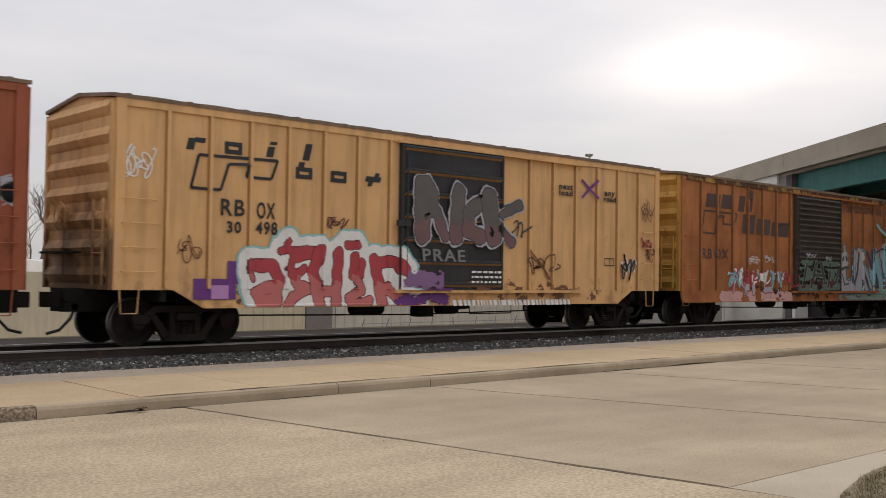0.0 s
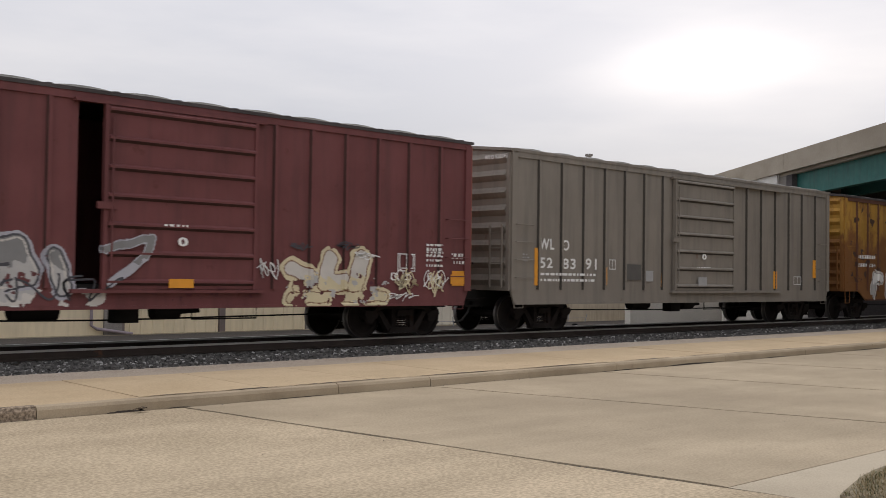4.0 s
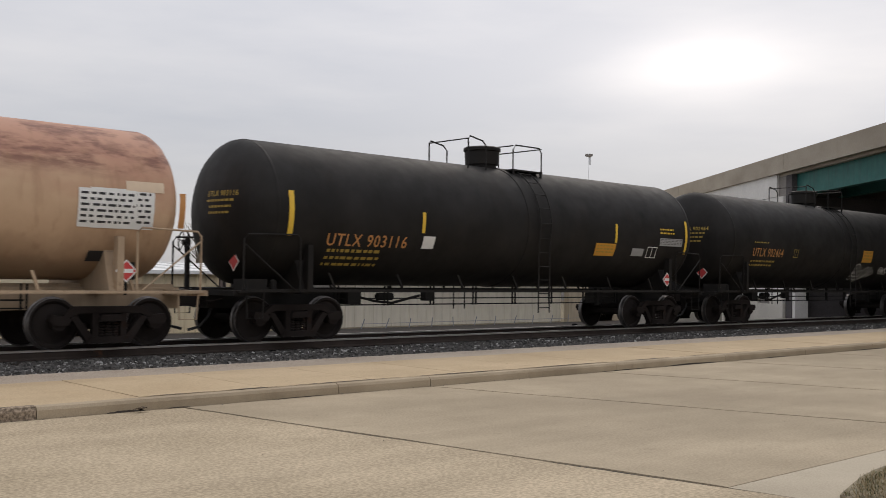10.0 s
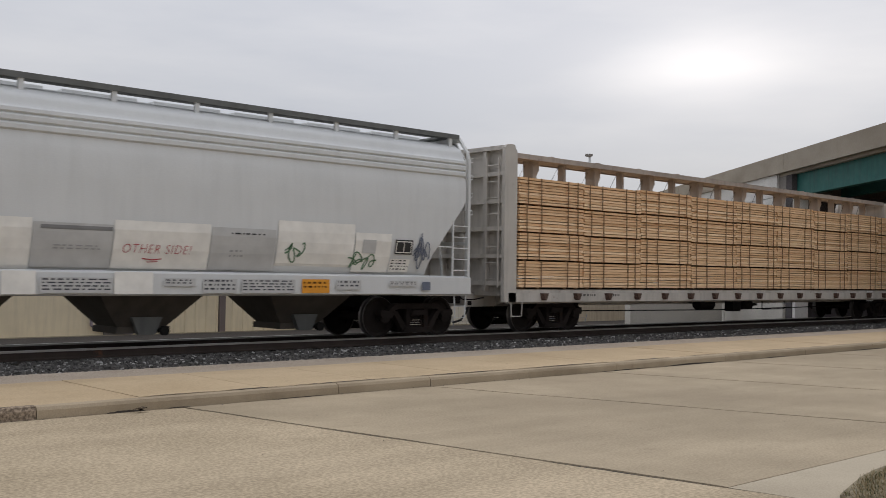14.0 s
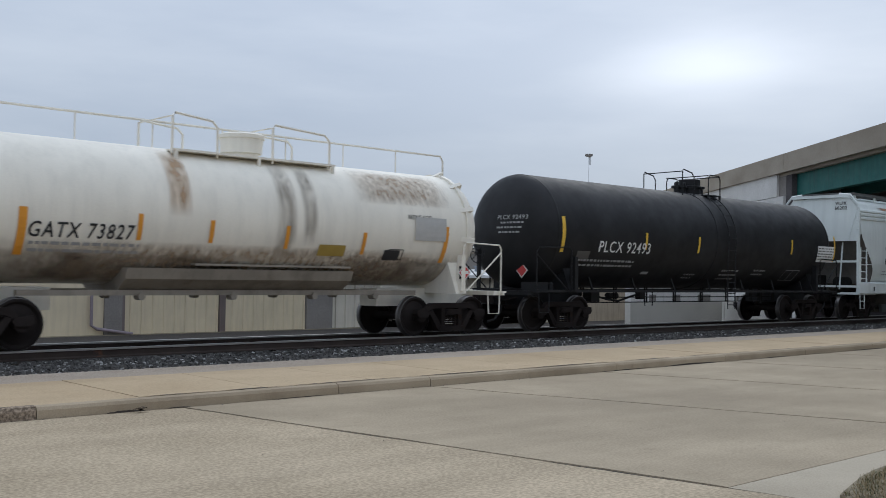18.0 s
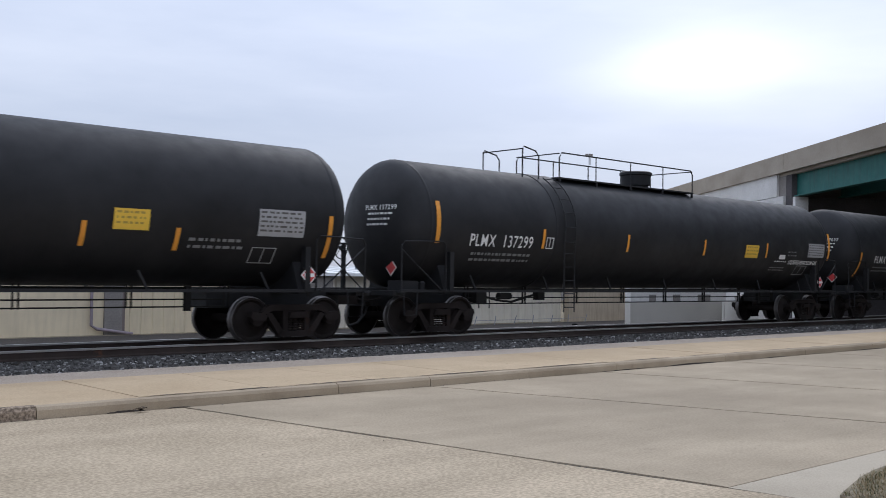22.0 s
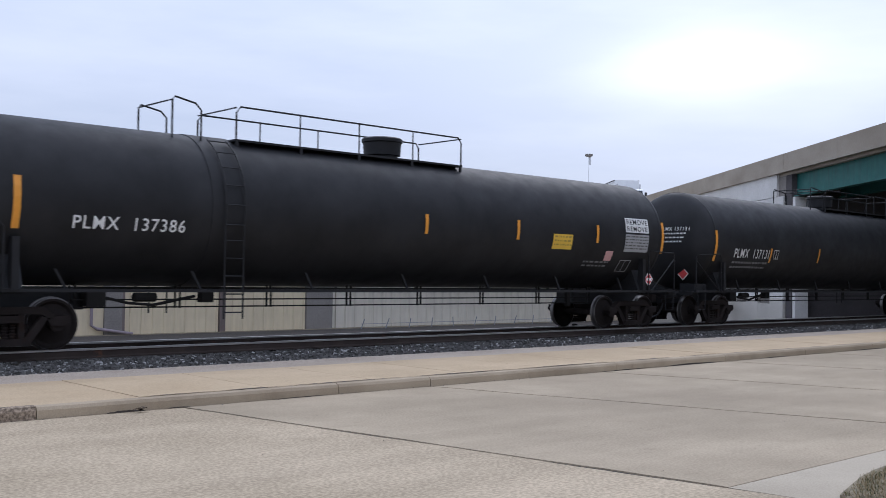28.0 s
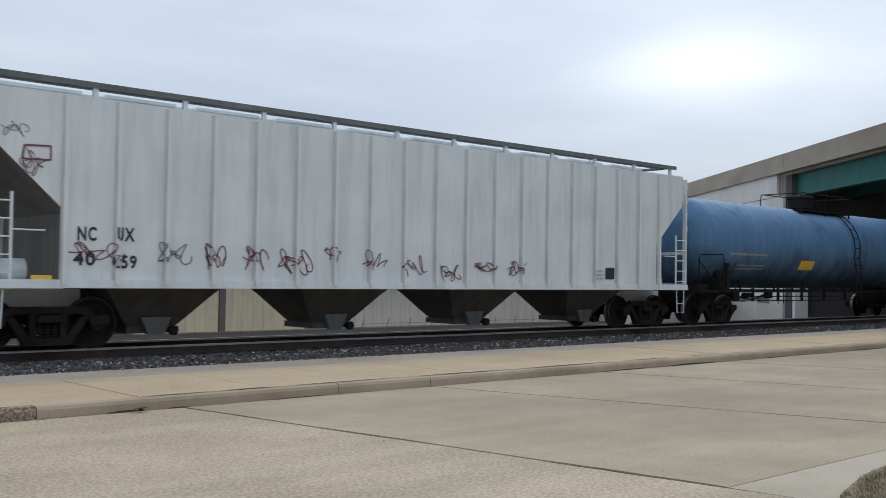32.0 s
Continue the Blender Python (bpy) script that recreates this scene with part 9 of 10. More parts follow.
ring(CAR[8], FA[8], -5.34, -4.89, 3.27, 3.93, WORN, 0.12)
ring(CAR[8], FA[8], -4.67, -4.30, 3.33, 3.89, WORN, 0.11)
ring(CAR[8], FA[8], -4.15, -3.80, 3.31, 3.90, WORN, 0.11)
ring(CAR[8], FA[8], -3.53, -3.11, 3.29, 3.92, WORN, 0.12)
ring(CAR[8], FA[8], -2.91, -2.56, 3.29, 3.93, WORN, 0.11)
ring(CAR[8], FA[8], -2.33, -1.84, 3.29, 3.94, WORN, 0.12)
lettering(CAR[8], FA[8], 'GIVES A GREEN LIGHT TO INNOVATIONS', -4.26, 2.84, 0.16, WORN_DIM, width=4.85)
lettering(CAR[8], FA[8], '531903', -6.33, 2.66, 0.14, WORN, width=0.93)
ring(CAR[8], FA[8], 3.03, 3.39, 3.46, 3.77, WORN, 0.11)
ring(CAR[8], FA[8], 3.55, 3.92, 3.46, 3.78, WORN, 0.11)
ring(CAR[8], FA[8], 4.09, 4.48, 3.47, 3.79, WORN, 0.12)
ring(CAR[8], FA[8], 4.66, 5.07, 3.46, 3.79, WORN, 0.12)
ring(CAR[8], FA[8], 5.25, 5.65, 3.45, 3.79, WORN, 0.12)
lettering(CAR[8], FA[8], 'SERVES', 4.25, 2.98, 0.32, WORN, width=2.25)
lettering(CAR[8], FA[8], 'THE SOUTH', 4.38, 2.42, 0.32, WORN, width=2.86)
frame_mark(CAR[8], FA[8], -2.25, -1.86, 2.24, 2.46, WHITE)
mural(CAR[8], FA[8], PIECE_TWO_TONE, (G_GREYM, G_ORANGE), G_BLACK, None, G_GREYL, rim_w=0.03, halo_w=0.05, level=1.46, shine=G_GREYL, edge_w=0.045, seed=15, worn=0.04)
mural(CAR[8], FA[8], PIECE_MAGENTA, (G_MAG, G_MAG), G_BLACK, None, G_SKY, rim_w=0.03, halo_w=0.08, shine=LILAC, edge_w=0.05, seed=16, worn=0.03)
mural(CAR[8], FA[8], PIECE_GREEN, (G_GREEN, G_GREEN), G_BLACK, edge_w=0.04, shine=LILAC, seed=17, worn=0.03)
smudge(CAR[8], FA[8], -6.93, -6.20, 0.89, 1.88, G_GREYW, 176, 0.45)
smudge(CAR[8], FA[8], -1.20, 1.43, 0.97, 2.05, G_GREYW, 177, 0.4)
bars(CAR[8], FA[8], -5.71, -2.77, 2.17, 2.38, 1, WORN, 178)
scribble(CAR[8], FA[8], 1.45, 2.42, 0.57, 1.22, G_SKY, 179, 0.06, 3)
lettering(CAR[9], FA[9], 'RACX 52004', -4.77, 2.15, 0.22, WORN_DIM, width=2.04)
patch(CAR[9], FA[9], -7.04, -6.86, 1.81, 2.65, ORANGE_OLD, 'reflector_strip')
patch(CAR[9], FA[9], -3.78, -3.69, 1.78, 2.21, ORANGE_OLD, 'reflector_strip')
patch(CAR[9], FA[9], -1.64, -1.55, 1.80, 2.24, ORANGE_OLD, 'reflector_strip')
patch(CAR[9], FA[9], 1.09, 1.18, 1.84, 2.41, ORANGE_OLD, 'reflector_strip')
patch(CAR[9], FA[9], 7.40, 7.52, 2.14, 2.76, ORANGE_OLD, 'reflector_strip')
patch(CAR[9], FA[9], 2.95, 3.70, 2.04, 2.32, YELLOW, 'hazard_label')
patch(CAR[9], FA[9], 5.76, 6.92, 2.09, 2.77, WHITE, 'data_panel')
bars(CAR[9], FA[9], 5.82, 6.85, 2.14, 2.72, 6, BLACK, 188)
patch(CAR[9], FA[9], 6.39, 7.10, 2.74, 2.92, TAN_PALE, 'repainted_patch')
patch(CAR[9], FA[9], 5.87, 6.40, 1.53, 1.71, BLACK, 'label_panel')
bars(CAR[9], FA[9], -5.72, -4.48, 1.69, 1.85, 2, G_TAN, 191)
lettering(CAR[10], FA[10], 'UTLX 903116', -4.62, 2.05, 0.27, ORANGE_OLD, width=2.11)
patch(CAR[10], FA[10], -6.66, -6.54, 2.10, 2.98, YELLOW, 'reflector_strip')
patch(CAR[10], FA[10], -3.20, -3.11, 2.28, 2.73, YELLOW, 'reflector_strip')
patch(CAR[10], FA[10], 0.68, 0.77, 2.34, 2.74, YELLOW, 'reflector_strip')
patch(CAR[10], FA[10], 3.55, 3.64, 2.30, 2.79, YELLOW, 'reflector_strip')
patch(CAR[10], FA[10], -3.12, -2.78, 1.95, 2.22, WHITE, 'label_panel')
patch(CAR[10], FA[10], 2.80, 3.62, 1.95, 2.27, LABEL_ORANGE, 'hazard_label')
bars(CAR[10], FA[10], -5.61, -4.20, 1.48, 1.88, 3, YELLOW_OLD, 199)
patch(CAR[9], FA[9], 5.55, 6.58, 2.10, 2.75, WHITE, 'data_panel')
bars(CAR[9], FA[9], 5.59, 6.55, 2.12, 2.69, 6, BLACK, 202)
lettering(CAR[11], FA[11], 'UTLX 902464', -4.91, 2.23, 0.27, ORANGE_OLD, width=1.82)
bars(CAR[11], FA[11], -5.80, -4.95, 2.48, 2.57, 1, YELLOW_OLD, 204)
bars(CAR[11], FA[11], -5.81, -4.40, 1.76, 2.00, 2, YELLOW_OLD, 205)
frame_mark(CAR[11], FA[11], -3.32, -3.03, 2.13, 2.39, YELLOW_OLD)
patch(CAR[11], FA[11], 1.60, 2.36, 2.07, 2.49, LABEL_ORANGE, 'hazard_label')
scribble(CAR[11], FA[11], 0.72, 3.04, 1.35, 2.02, G_WHITE, 208, 0.03, 9)
scribble(CAR[11], FA[11], 3.22, 4.33, 1.62, 1.96, G_WHITE, 209, 0.03, 6)
patch(CAR[11], FA[11], 9.56, 9.66, 2.02, 2.92, YELLOW, 'reflector_strip')
lettering(CAR[12], FA[12], 'UTLX 901397', -4.63, 2.07, 0.27, ORANGE_OLD, width=1.85)
patch(CAR[12], FA[12], -6.60, -6.48, 1.98, 2.90, YELLOW, 'reflector_strip')
patch(CAR[12], FA[12], -3.44, -3.35, 1.56, 1.97, YELLOW, 'reflector_strip')
patch(CAR[12], FA[12], -0.20, -0.11, 1.55, 1.96, YELLOW, 'reflector_strip')
patch(CAR[12], FA[12], 0.82, 0.91, 1.53, 1.97, YELLOW, 'reflector_strip')
patch(CAR[12], FA[12], 3.89, 3.98, 1.54, 1.98, YELLOW, 'reflector_strip')
frame_mark(CAR[12], FA[12], -2.98, -2.66, 1.96, 2.23, YELLOW_OLD)
scribble(CAR[12], FA[12], 0.67, 1.46, 2.42, 3.30, G_WHITE, 218, 0.022, 5)
bars(CAR[12], FA[12], -5.57, -4.01, 1.46, 1.89, 3, YELLOW_OLD, 219)
scribble(CAR[12], FA[12], -3.64, -2.28, 1.43, 2.02, GREY_MARK, 220, 0.02, 3)
lettering(CAR[13], FA[13], 'GGCX 5914', -6.32, 1.96, 0.25, BLACK, width=1.79)
scribble(CAR[13], FA[13], -7.34, -5.67, 1.30, 1.58, BLACK, 222, 0.03, 6)
scribble(CAR[13], FA[13], -5.50, -4.64, 1.55, 2.07, G_GREEND, 223, 0.035, 5)
patch(CAR[13], FA[13], -4.15, -0.69, 1.36, 2.20, HOP_PATCH, 'repainted_patch')
patch(CAR[13], FS[13], -7.93, -6.37, 0.93, 1.34, HOP_PATCH, 'repainted_patch')
bars(CAR[13], FA[13], -7.17, -5.86, 1.64, 1.77, 2, GREY_MARK, 230)
frame_mark(CAR[13], FA[13], -4.43, -4.17, 1.81, 2.08, BLACK)
bars(CAR[13], FS[13], -4.07, -2.93, 1.04, 1.21, 2, GREY_MARK, 236)
frame_mark(CAR[13], FS[13], -5.48, -5.18, 0.99, 1.19, BLACK)
patch(CAR[13], FS[13], -8.12, -8.01, 1.06, 1.23, BLACK, 'sill_slot')
bars(CAR[14], FA[14], -8.57, -7.92, 0.82, 0.95, 1, DARK_PATCH, 242)
bars(CAR[14], FA[14], -7.38, -6.93, 0.81, 0.95, 1, DARK_PATCH, 243)
frame_mark(CAR[14], FA[14], 7.42, 7.92, 0.68, 1.04, WHITE)
lettering(CAR[15], FA[15], 'TTZX', -6.94, 0.90, 0.20, WHITE, width=0.79)
lettering(CAR[15], FA[15], '856', -5.79, 0.90, 0.20, WHITE, width=0.59)
lettering(CAR[15], FA[15], '360', -4.71, 0.89, 0.20, WHITE, width=0.64)
frame_mark(CAR[15], FA[15], 7.74, 8.17, 0.64, 1.03, WHITE)
bars(CAR[15], FA[15], 5.96, 6.81, 0.77, 0.96, 1, WHITE, 249)
frame_mark(CAR[15], FA[15], 7.72, 8.12, 0.67, 1.03, WHITE)
lettering(CAR[16], FA[16], 'NITRIC ACID', 4.05, 2.62, 0.10, BLACK, width=0.68)
frame_mark(CAR[16], FA[16], 3.25, 3.67, 1.69, 1.92, BLACK)
diamond(CAR[16], 5.29, 1.44, 0.2)
lettering(CAR[18], FA[18], 'WLPX', -6.76, 2.51, 0.26, BLACK, width=0.65)
lettering(CAR[18], FA[18], '60202', -6.78, 2.13, 0.23, BLACK, width=0.71)
frame_mark(CAR[18], FA[18], -5.46, -5.21, 2.25, 2.48, BLACK)
bars(CAR[18], FA[18], -7.24, -6.40, 1.58, 1.78, 2, GREY_MARK, 258)
patch(CAR[18], FA[18], -5.68, -5.23, 1.40, 1.54, G_ROSE, 'label_panel')
scribble(CAR[18], FA[18], 0.22, 0.91, 1.63, 1.89, YELLOW, 260, 0.05, 3)
scribble(CAR[18], FA[18], -1.46, -0.94, 1.53, 2.04, GREY_MARK, 261, 0.02, 1)
patch(CAR[18], FA[18], 3.91, 3.97, 2.02, 2.84, G_CHAR, 'reflector_strip')
bars(CAR[18], FA[18], 6.08, 6.90, 1.93, 2.36, 4, GREY_MARK, 263)
frame_mark(CAR[18], FA[18], 6.58, 7.01, 1.49, 1.75, BLACK)
scribble(CAR[18], FA[18], 2.08, 3.51, 1.69, 2.01, BLACK, 265, 0.02, 2)
patch(CAR[18], FS[18], -8.12, -8.02, 1.05, 1.20, BLACK, 'sill_slot')
bars(CAR[18], FS[18], -4.57, -3.65, 1.00, 1.09, 1, BLACK, 267)
bars(CAR[18], FS[18], -0.88, 0.68, 1.03, 1.18, 2, GREY_MARK, 268)
scribble(CAR[18], FS[18], 6.85, 8.04, 0.96, 1.22, G_MINT, 269, 0.04, 3)
frame_mark(CAR[18], FS[18], -6.39, -6.19, 1.01, 1.18, GREY_MARK)
lettering(CAR[19], FA[19], 'PLMX  137319', -6.99, 2.17, 0.27, GREY_MARK, width=2.11)
frame_mark(CAR[19], FA[19], -5.77, -5.45, 2.05, 2.31, GREY_MARK)
patch(CAR[19], FA[19], -9.12, -9.00, 1.73, 2.59, REFLECT, 'reflector_strip')
patch(CAR[19], FA[19], -5.92, -5.83, 1.74, 2.14, REFLECT, 'reflector_strip')
patch(CAR[19], FA[19], -3.37, -3.28, 1.72, 2.16, REFLECT, 'reflector_strip')
patch(CAR[19], FA[19], -1.25, -1.16, 1.71, 2.14, REFLECT, 'reflector_strip')
patch(CAR[19], FA[19], 1.11, 1.20, 1.70, 2.14, REFLECT, 'reflector_strip')
bars(CAR[19], FA[19], -8.04, -5.96, 1.68, 1.91, 2, DARK_PATCH, 278)
patch(CAR[20], FA[20], -1.98, -1.89, 2.07, 2.53, REFLECT, 'reflector_strip')
patch(CAR[20], FA[20], 1.66, 1.75, 2.07, 2.52, REFLECT, 'reflector_strip')
patch(CAR[20], FA[20], 5.13, 5.22, 2.08, 2.53, REFLECT, 'reflector_strip')
patch(CAR[20], FA[20], 9.15, 9.27, 2.08, 2.99, REFLECT, 'reflector_strip')
patch(CAR[20], FA[20], 3.94, 4.68, 2.06, 2.45, YELLOW, 'hazard_label')
patch(CAR[20], FA[20], 7.80, 8.88, 2.16, 2.61, GREY_MARK, 'data_panel')
bars(CAR[20], FA[20], 7.84, 8.84, 2.18, 2.57, 5, DARK_PATCH, 285)
lettering(CAR[20], FA[20], 'LIQUEFIED PETROLEUM GAS', 7.59, 1.97, 0.14, WHITE, width=1.86)
patch(CAR[20], FA[20], 5.99, 6.36, 2.06, 2.20, WHITE, 'label_panel')
frame_mark(CAR[20], FA[20], 7.29, 7.96, 1.58, 1.88, GREY_MARK)
diamond(CAR[20], 8.67, 1.33, 0.2)
bars(CAR[20], FA[20], 5.64, 6.55, 1.66, 1.81, 2, G_GREYM, 290)
bars(CAR[20], FA[20], 5.77, 6.48, 1.92, 2.01, 1, WHITE, 291)
bars(CAR[20], FA[20], 6.51, 7.04, 2.11, 2.32, 2, G_GREYM, 292)
lettering(CAR[21], FA[21], 'PLMX  137637', -6.66, 2.18, 0.27, WHITE, width=2.27)
patch(CAR[21], FA[21], -8.97, -8.85, 1.57, 2.42, REFLECT, 'reflector_strip')
patch(CAR[21], FA[21], -5.52, -5.43, 1.90, 2.34, REFLECT, 'reflector_strip')
patch(CAR[21], FA[21], -2.27, -2.18, 1.93, 2.41, REFLECT, 'reflector_strip')
patch(CAR[21], FA[21], 0.80, 0.89, 1.95, 2.39, REFLECT, 'reflector_strip')
patch(CAR[21], FA[21], 3.54, 3.63, 1.91, 2.39, REFLECT, 'reflector_strip')
frame_mark(CAR[21], FA[21], -5.27, -4.97, 2.08, 2.36, WHITE)
bars(CAR[21], FA[21], -7.79, -6.06, 1.70, 1.94, 2, G_GREYM, 300)
patch(CAR[21], FA[21], 2.25, 3.21, 1.72, 2.07, YELLOW, 'hazard_label')
patch(CAR[21], FA[21], 5.91, 6.70, 2.08, 2.44, YELLOW, 'hazard_label')
lettering(CAR[21], FA[21], 'LPG', 6.15, 1.97, 0.12, WHITE, width=0.34)
lettering(CAR[21], FA[21], 'LIQUEFIED PETROLEUM GAS', 7.55, 1.96, 0.11, G_GREYL, width=1.95)
bars(CAR[21], FA[21], 5.93, 6.6, 1.76, 1.88, 1, G_GREYL, 303)
bars(CAR[21], FA[21], 6.9, 8.3, 1.68, 1.80, 2, G_GREYM, 304)
bars(CAR[21], FA[21], 4.15, 4.68, 2.09, 2.24, 1, WHITE, 304)
lettering(CAR[22], FA[22], 'PLMX  135593', -6.86, 2.13, 0.27, WHITE, width=2.02)
frame_mark(CAR[22], FA[22], -5.46, -5.19, 2.04, 2.30, GREY_MARK)
patch(CAR[22], FA[22], -9.02, -8.90, 1.45, 2.28, REFLECT, 'reflector_strip')
patch(CAR[22], FA[22], -5.63, -5.54, 1.86, 2.28, REFLECT, 'reflector_strip')
patch(CAR[22], FA[22], -2.29, -2.20, 1.82, 2.28, REFLECT, 'reflector_strip')
bars(CAR[22], FA[22], -7.85, -5.91, 1.67, 1.92, 2, DARK_PATCH, 310)
patch(CAR[21], FA[21], 7.89, 8.91, 2.08, 2.60, GREY_MARK, 'data_panel')
bars(CAR[21], FA[21], 7.92, 8.88, 2.09, 2.57, 5, DARK_PATCH, 312)
frame_mark(CAR[21], FA[21], 7.53, 8.06, 1.58, 1.85, GREY_MARK)
patch(CAR[21], FA[21], 8.93, 9.03, 1.57, 2.39, REFLECT, 'reflector_strip')
lettering(CAR[24], FA[24], 'PLMX  137386', -6.40, 2.16, 0.23, WHITE, width=2.06)
patch(CAR[24], FA[24], -8.42, -8.30, 2.02, 2.87, REFLECT, 'reflector_strip')
patch(CAR[24], FA[24], 0.36, 0.45, 2.27, 2.70, REFLECT, 'reflector_strip')
patch(CAR[24], FA[24], 3.28, 3.37, 2.25, 2.71, REFLECT, 'reflector_strip')
patch(CAR[24], FA[24], 6.26, 6.35, 2.27, 2.72, REFLECT, 'reflector_strip')
patch(CAR[24], FA[24], 4.59, 5.32, 2.07, 2.44, YELLOW, 'hazard_label')
bars(CAR[24], FA[24], 5.96, 6.99, 1.62, 1.81, 2, G_GREYM, 321)
lettering(CAR[25], FA[25], 'PLMX  137131', -6.80, 2.17, 0.29, WHITE, width=2.01)
patch(CAR[25], FA[25], -8.91, -8.79, 1.92, 2.82, REFLECT, 'reflector_strip')
patch(CAR[25], FA[25], -5.73, -5.64, 1.93, 2.38, REFLECT, 'reflector_strip')
patch(CAR[25], FA[25], -2.62, -2.53, 1.99, 2.45, REFLECT, 'reflector_strip')
frame_mark(CAR[25], FA[25], -5.52, -5.22, 2.05, 2.33, WHITE)
bars(CAR[25], FA[25], -7.81, -5.79, 1.67, 1.94, 2, G_GREYM, 327)
lettering(CAR[27], FA[27], 'NC', -7.85, 1.96, 0.23, BLACK, width=0.33)
lettering(CAR[27], FA[27], 'UX', -7.18, 1.97, 0.23, BLACK, width=0.35)
lettering(CAR[27], FA[27], '40', -7.89, 1.54, 0.22, BLACK, width=0.38)
lettering(CAR[27], FA[27], '059', -7.18, 1.50, 0.22, BLACK, width=0.44)
scribble(CAR[27], FA[27], -9.28, -8.82, 3.46, 3.75, G_GREYM, 332, 0.014, 4)
scribble(CAR[27], FA[27], -8.99, -8.55, 2.80, 3.33, G_MAROON, 333, 0.014, 5)
stroke(CAR[27], FA[27], [(-8.92, 3.36), (-8.49, 3.38), (-8.49, 3.15), (-8.94, 3.14), (-8.92, 3.36)], 0.03, G_MAROON)
scribble(CAR[27], FA[27], -8.15, -7.15, 1.46, 1.86, G_MAROON, 335, 0.02, 4)
scribble(CAR[27], FA[27], -6.61, -5.91, 1.44, 1.91, G_GREYM, 336, 0.022, 4)
scribble(CAR[27], FA[27], -5.70, -5.14, 1.35, 1.89, G_MAROON, 337, 0.022, 4)
scribble(CAR[27], FA[27], -4.85, -4.29, 1.36, 1.89, G_MAROON, 338, 0.022, 4)
scribble(CAR[27], FA[27], -4.08, -3.20, 1.25, 1.88, G_MAROON, 339, 0.022, 5)
scribble(CAR[27], FA[27], -2.98, -2.54, 1.56, 1.97, G_MAROON, 340, 0.022, 3)
scribble(CAR[27], FA[27], -2.03, -1.27, 1.39, 1.86, G_MAROON, 341, 0.022, 4)
scribble(CAR[27], FA[27], -0.97, -0.22, 1.28, 1.85, G_MAROON, 342, 0.022, 4)
scribble(CAR[27], FA[27], 0.14, 0.81, 1.16, 1.65, G_MAROON, 343, 0.022, 4)
scribble(CAR[27], FA[27], 1.19, 2.00, 1.43, 1.70, G_MAROON, 344, 0.022, 4)
scribble(CAR[27], FA[27], 2.30, 2.95, 1.31, 1.77, G_MAROON, 345, 0.022, 4)
patch(CAR[27], FA[27], -2.09, -1.52, 1.06, 1.20, YELLOW, 'reflector_panel')
patch(CAR[27], FA[27], 2.05, 2.85, 1.06, 1.18, YELLOW, 'reflector_panel')
patch(CAR[27], FA[27], -8.77, -8.43, 1.08, 1.27, YELLOW, 'reflector_panel')
patch(CAR[27], FA[27], 4.88, 5.74, 1.06, 1.18, YELLOW, 'reflector_panel')
patch(CAR[27], FA[27], 5.96, 6.32, 1.34, 1.63, BLACK, 'label_panel')
bars(CAR[27], FA[27], 5.49, 5.86, 1.26, 1.56, 3, GREY_MARK, 351)
patch(CAR[27], FA[27], -7.58, -7.43, 1.12, 1.32, WHITE, 'label_panel')
bars(CAR[28], FA[28], -6.67, -4.45, 2.03, 2.20, 1, GREY_MARK, 353)
bars(CAR[28], FA[28], -6.08, -4.51, 1.65, 1.85, 2, GREY_MARK, 354)
patch(CAR[28], FA[28], -2.29, -1.34, 1.74, 2.04, YELLOW, 'hazard_label')
patch(CAR[19], FA[19], 3.76, 3.85, 1.78, 2.20, REFLECT, 'reflector_strip')
patch(CAR[19], FA[19], 5.50, 5.59, 1.75, 2.15, REFLECT, 'reflector_strip')
patch(CAR[19], FA[19], 8.82, 8.92, 1.69, 2.52, REFLECT, 'reflector_strip')
patch(CAR[19], FA[19], 4.31, 4.97, 2.08, 2.44, YELLOW, 'hazard_label')
bars(CAR[19], FA[19], 4.36, 4.91, 2.13, 2.40, 3, YELLOW_OLD, 360)
patch(CAR[19], FA[19], 7.19, 8.24, 2.07, 2.58, GREY_MARK, 'data_panel')
bars(CAR[19], FA[19], 7.23, 8.20, 2.11, 2.54, 5, DARK_PATCH, 362)
bars(CAR[19], FA[19], 5.78, 6.93, 1.74, 1.99, 2, G_GREYM, 363)
frame_mark(CAR[19], FA[19], 7.14, 7.69, 1.56, 1.86, GREY_MARK)
diamond(CAR[19], 8.39, 1.33, 0.2)
patch(CAR[22], FA[22], 4.30, 4.99, 2.06, 2.45, YELLOW, 'hazard_label')
bars(CAR[22], FA[22], 4.35, 4.94, 2.11, 2.40, 3, YELLOW_OLD, 367)
patch(CAR[22], FA[22], 5.66, 5.75, 1.80, 2.25, REFLECT, 'reflector_strip')
patch(CAR[22], FA[22], 9.01, 9.11, 1.53, 2.31, REFLECT, 'reflector_strip')
patch(CAR[22], FA[22], 6.97, 7.50, 1.93, 2.08, WHITE, 'label_panel')
patch(CAR[22], FA[22], 7.66, 8.72, 2.08, 2.57, GREY_MARK, 'data_panel')
bars(CAR[22], FA[22], 7.70, 8.67, 2.11, 2.53, 5, DARK_PATCH, 372)
patch(CAR[22], FA[22], 8.61, 9.10, 2.63, 3.02, G_PINK, 'label_panel')
bars(CAR[22], FA[22], 8.63, 9.07, 2.67, 2.97, 3, G_RED, 374)
frame_mark(CAR[22], FA[22], 7.42, 8.00, 1.52, 1.82, GREY_MARK)
diamond(CAR[22], 8.57, 1.34, 0.2)
patch(CAR[25], FA[25], 3.23, 3.32, 1.94, 2.37, REFLECT, 'reflector_strip')
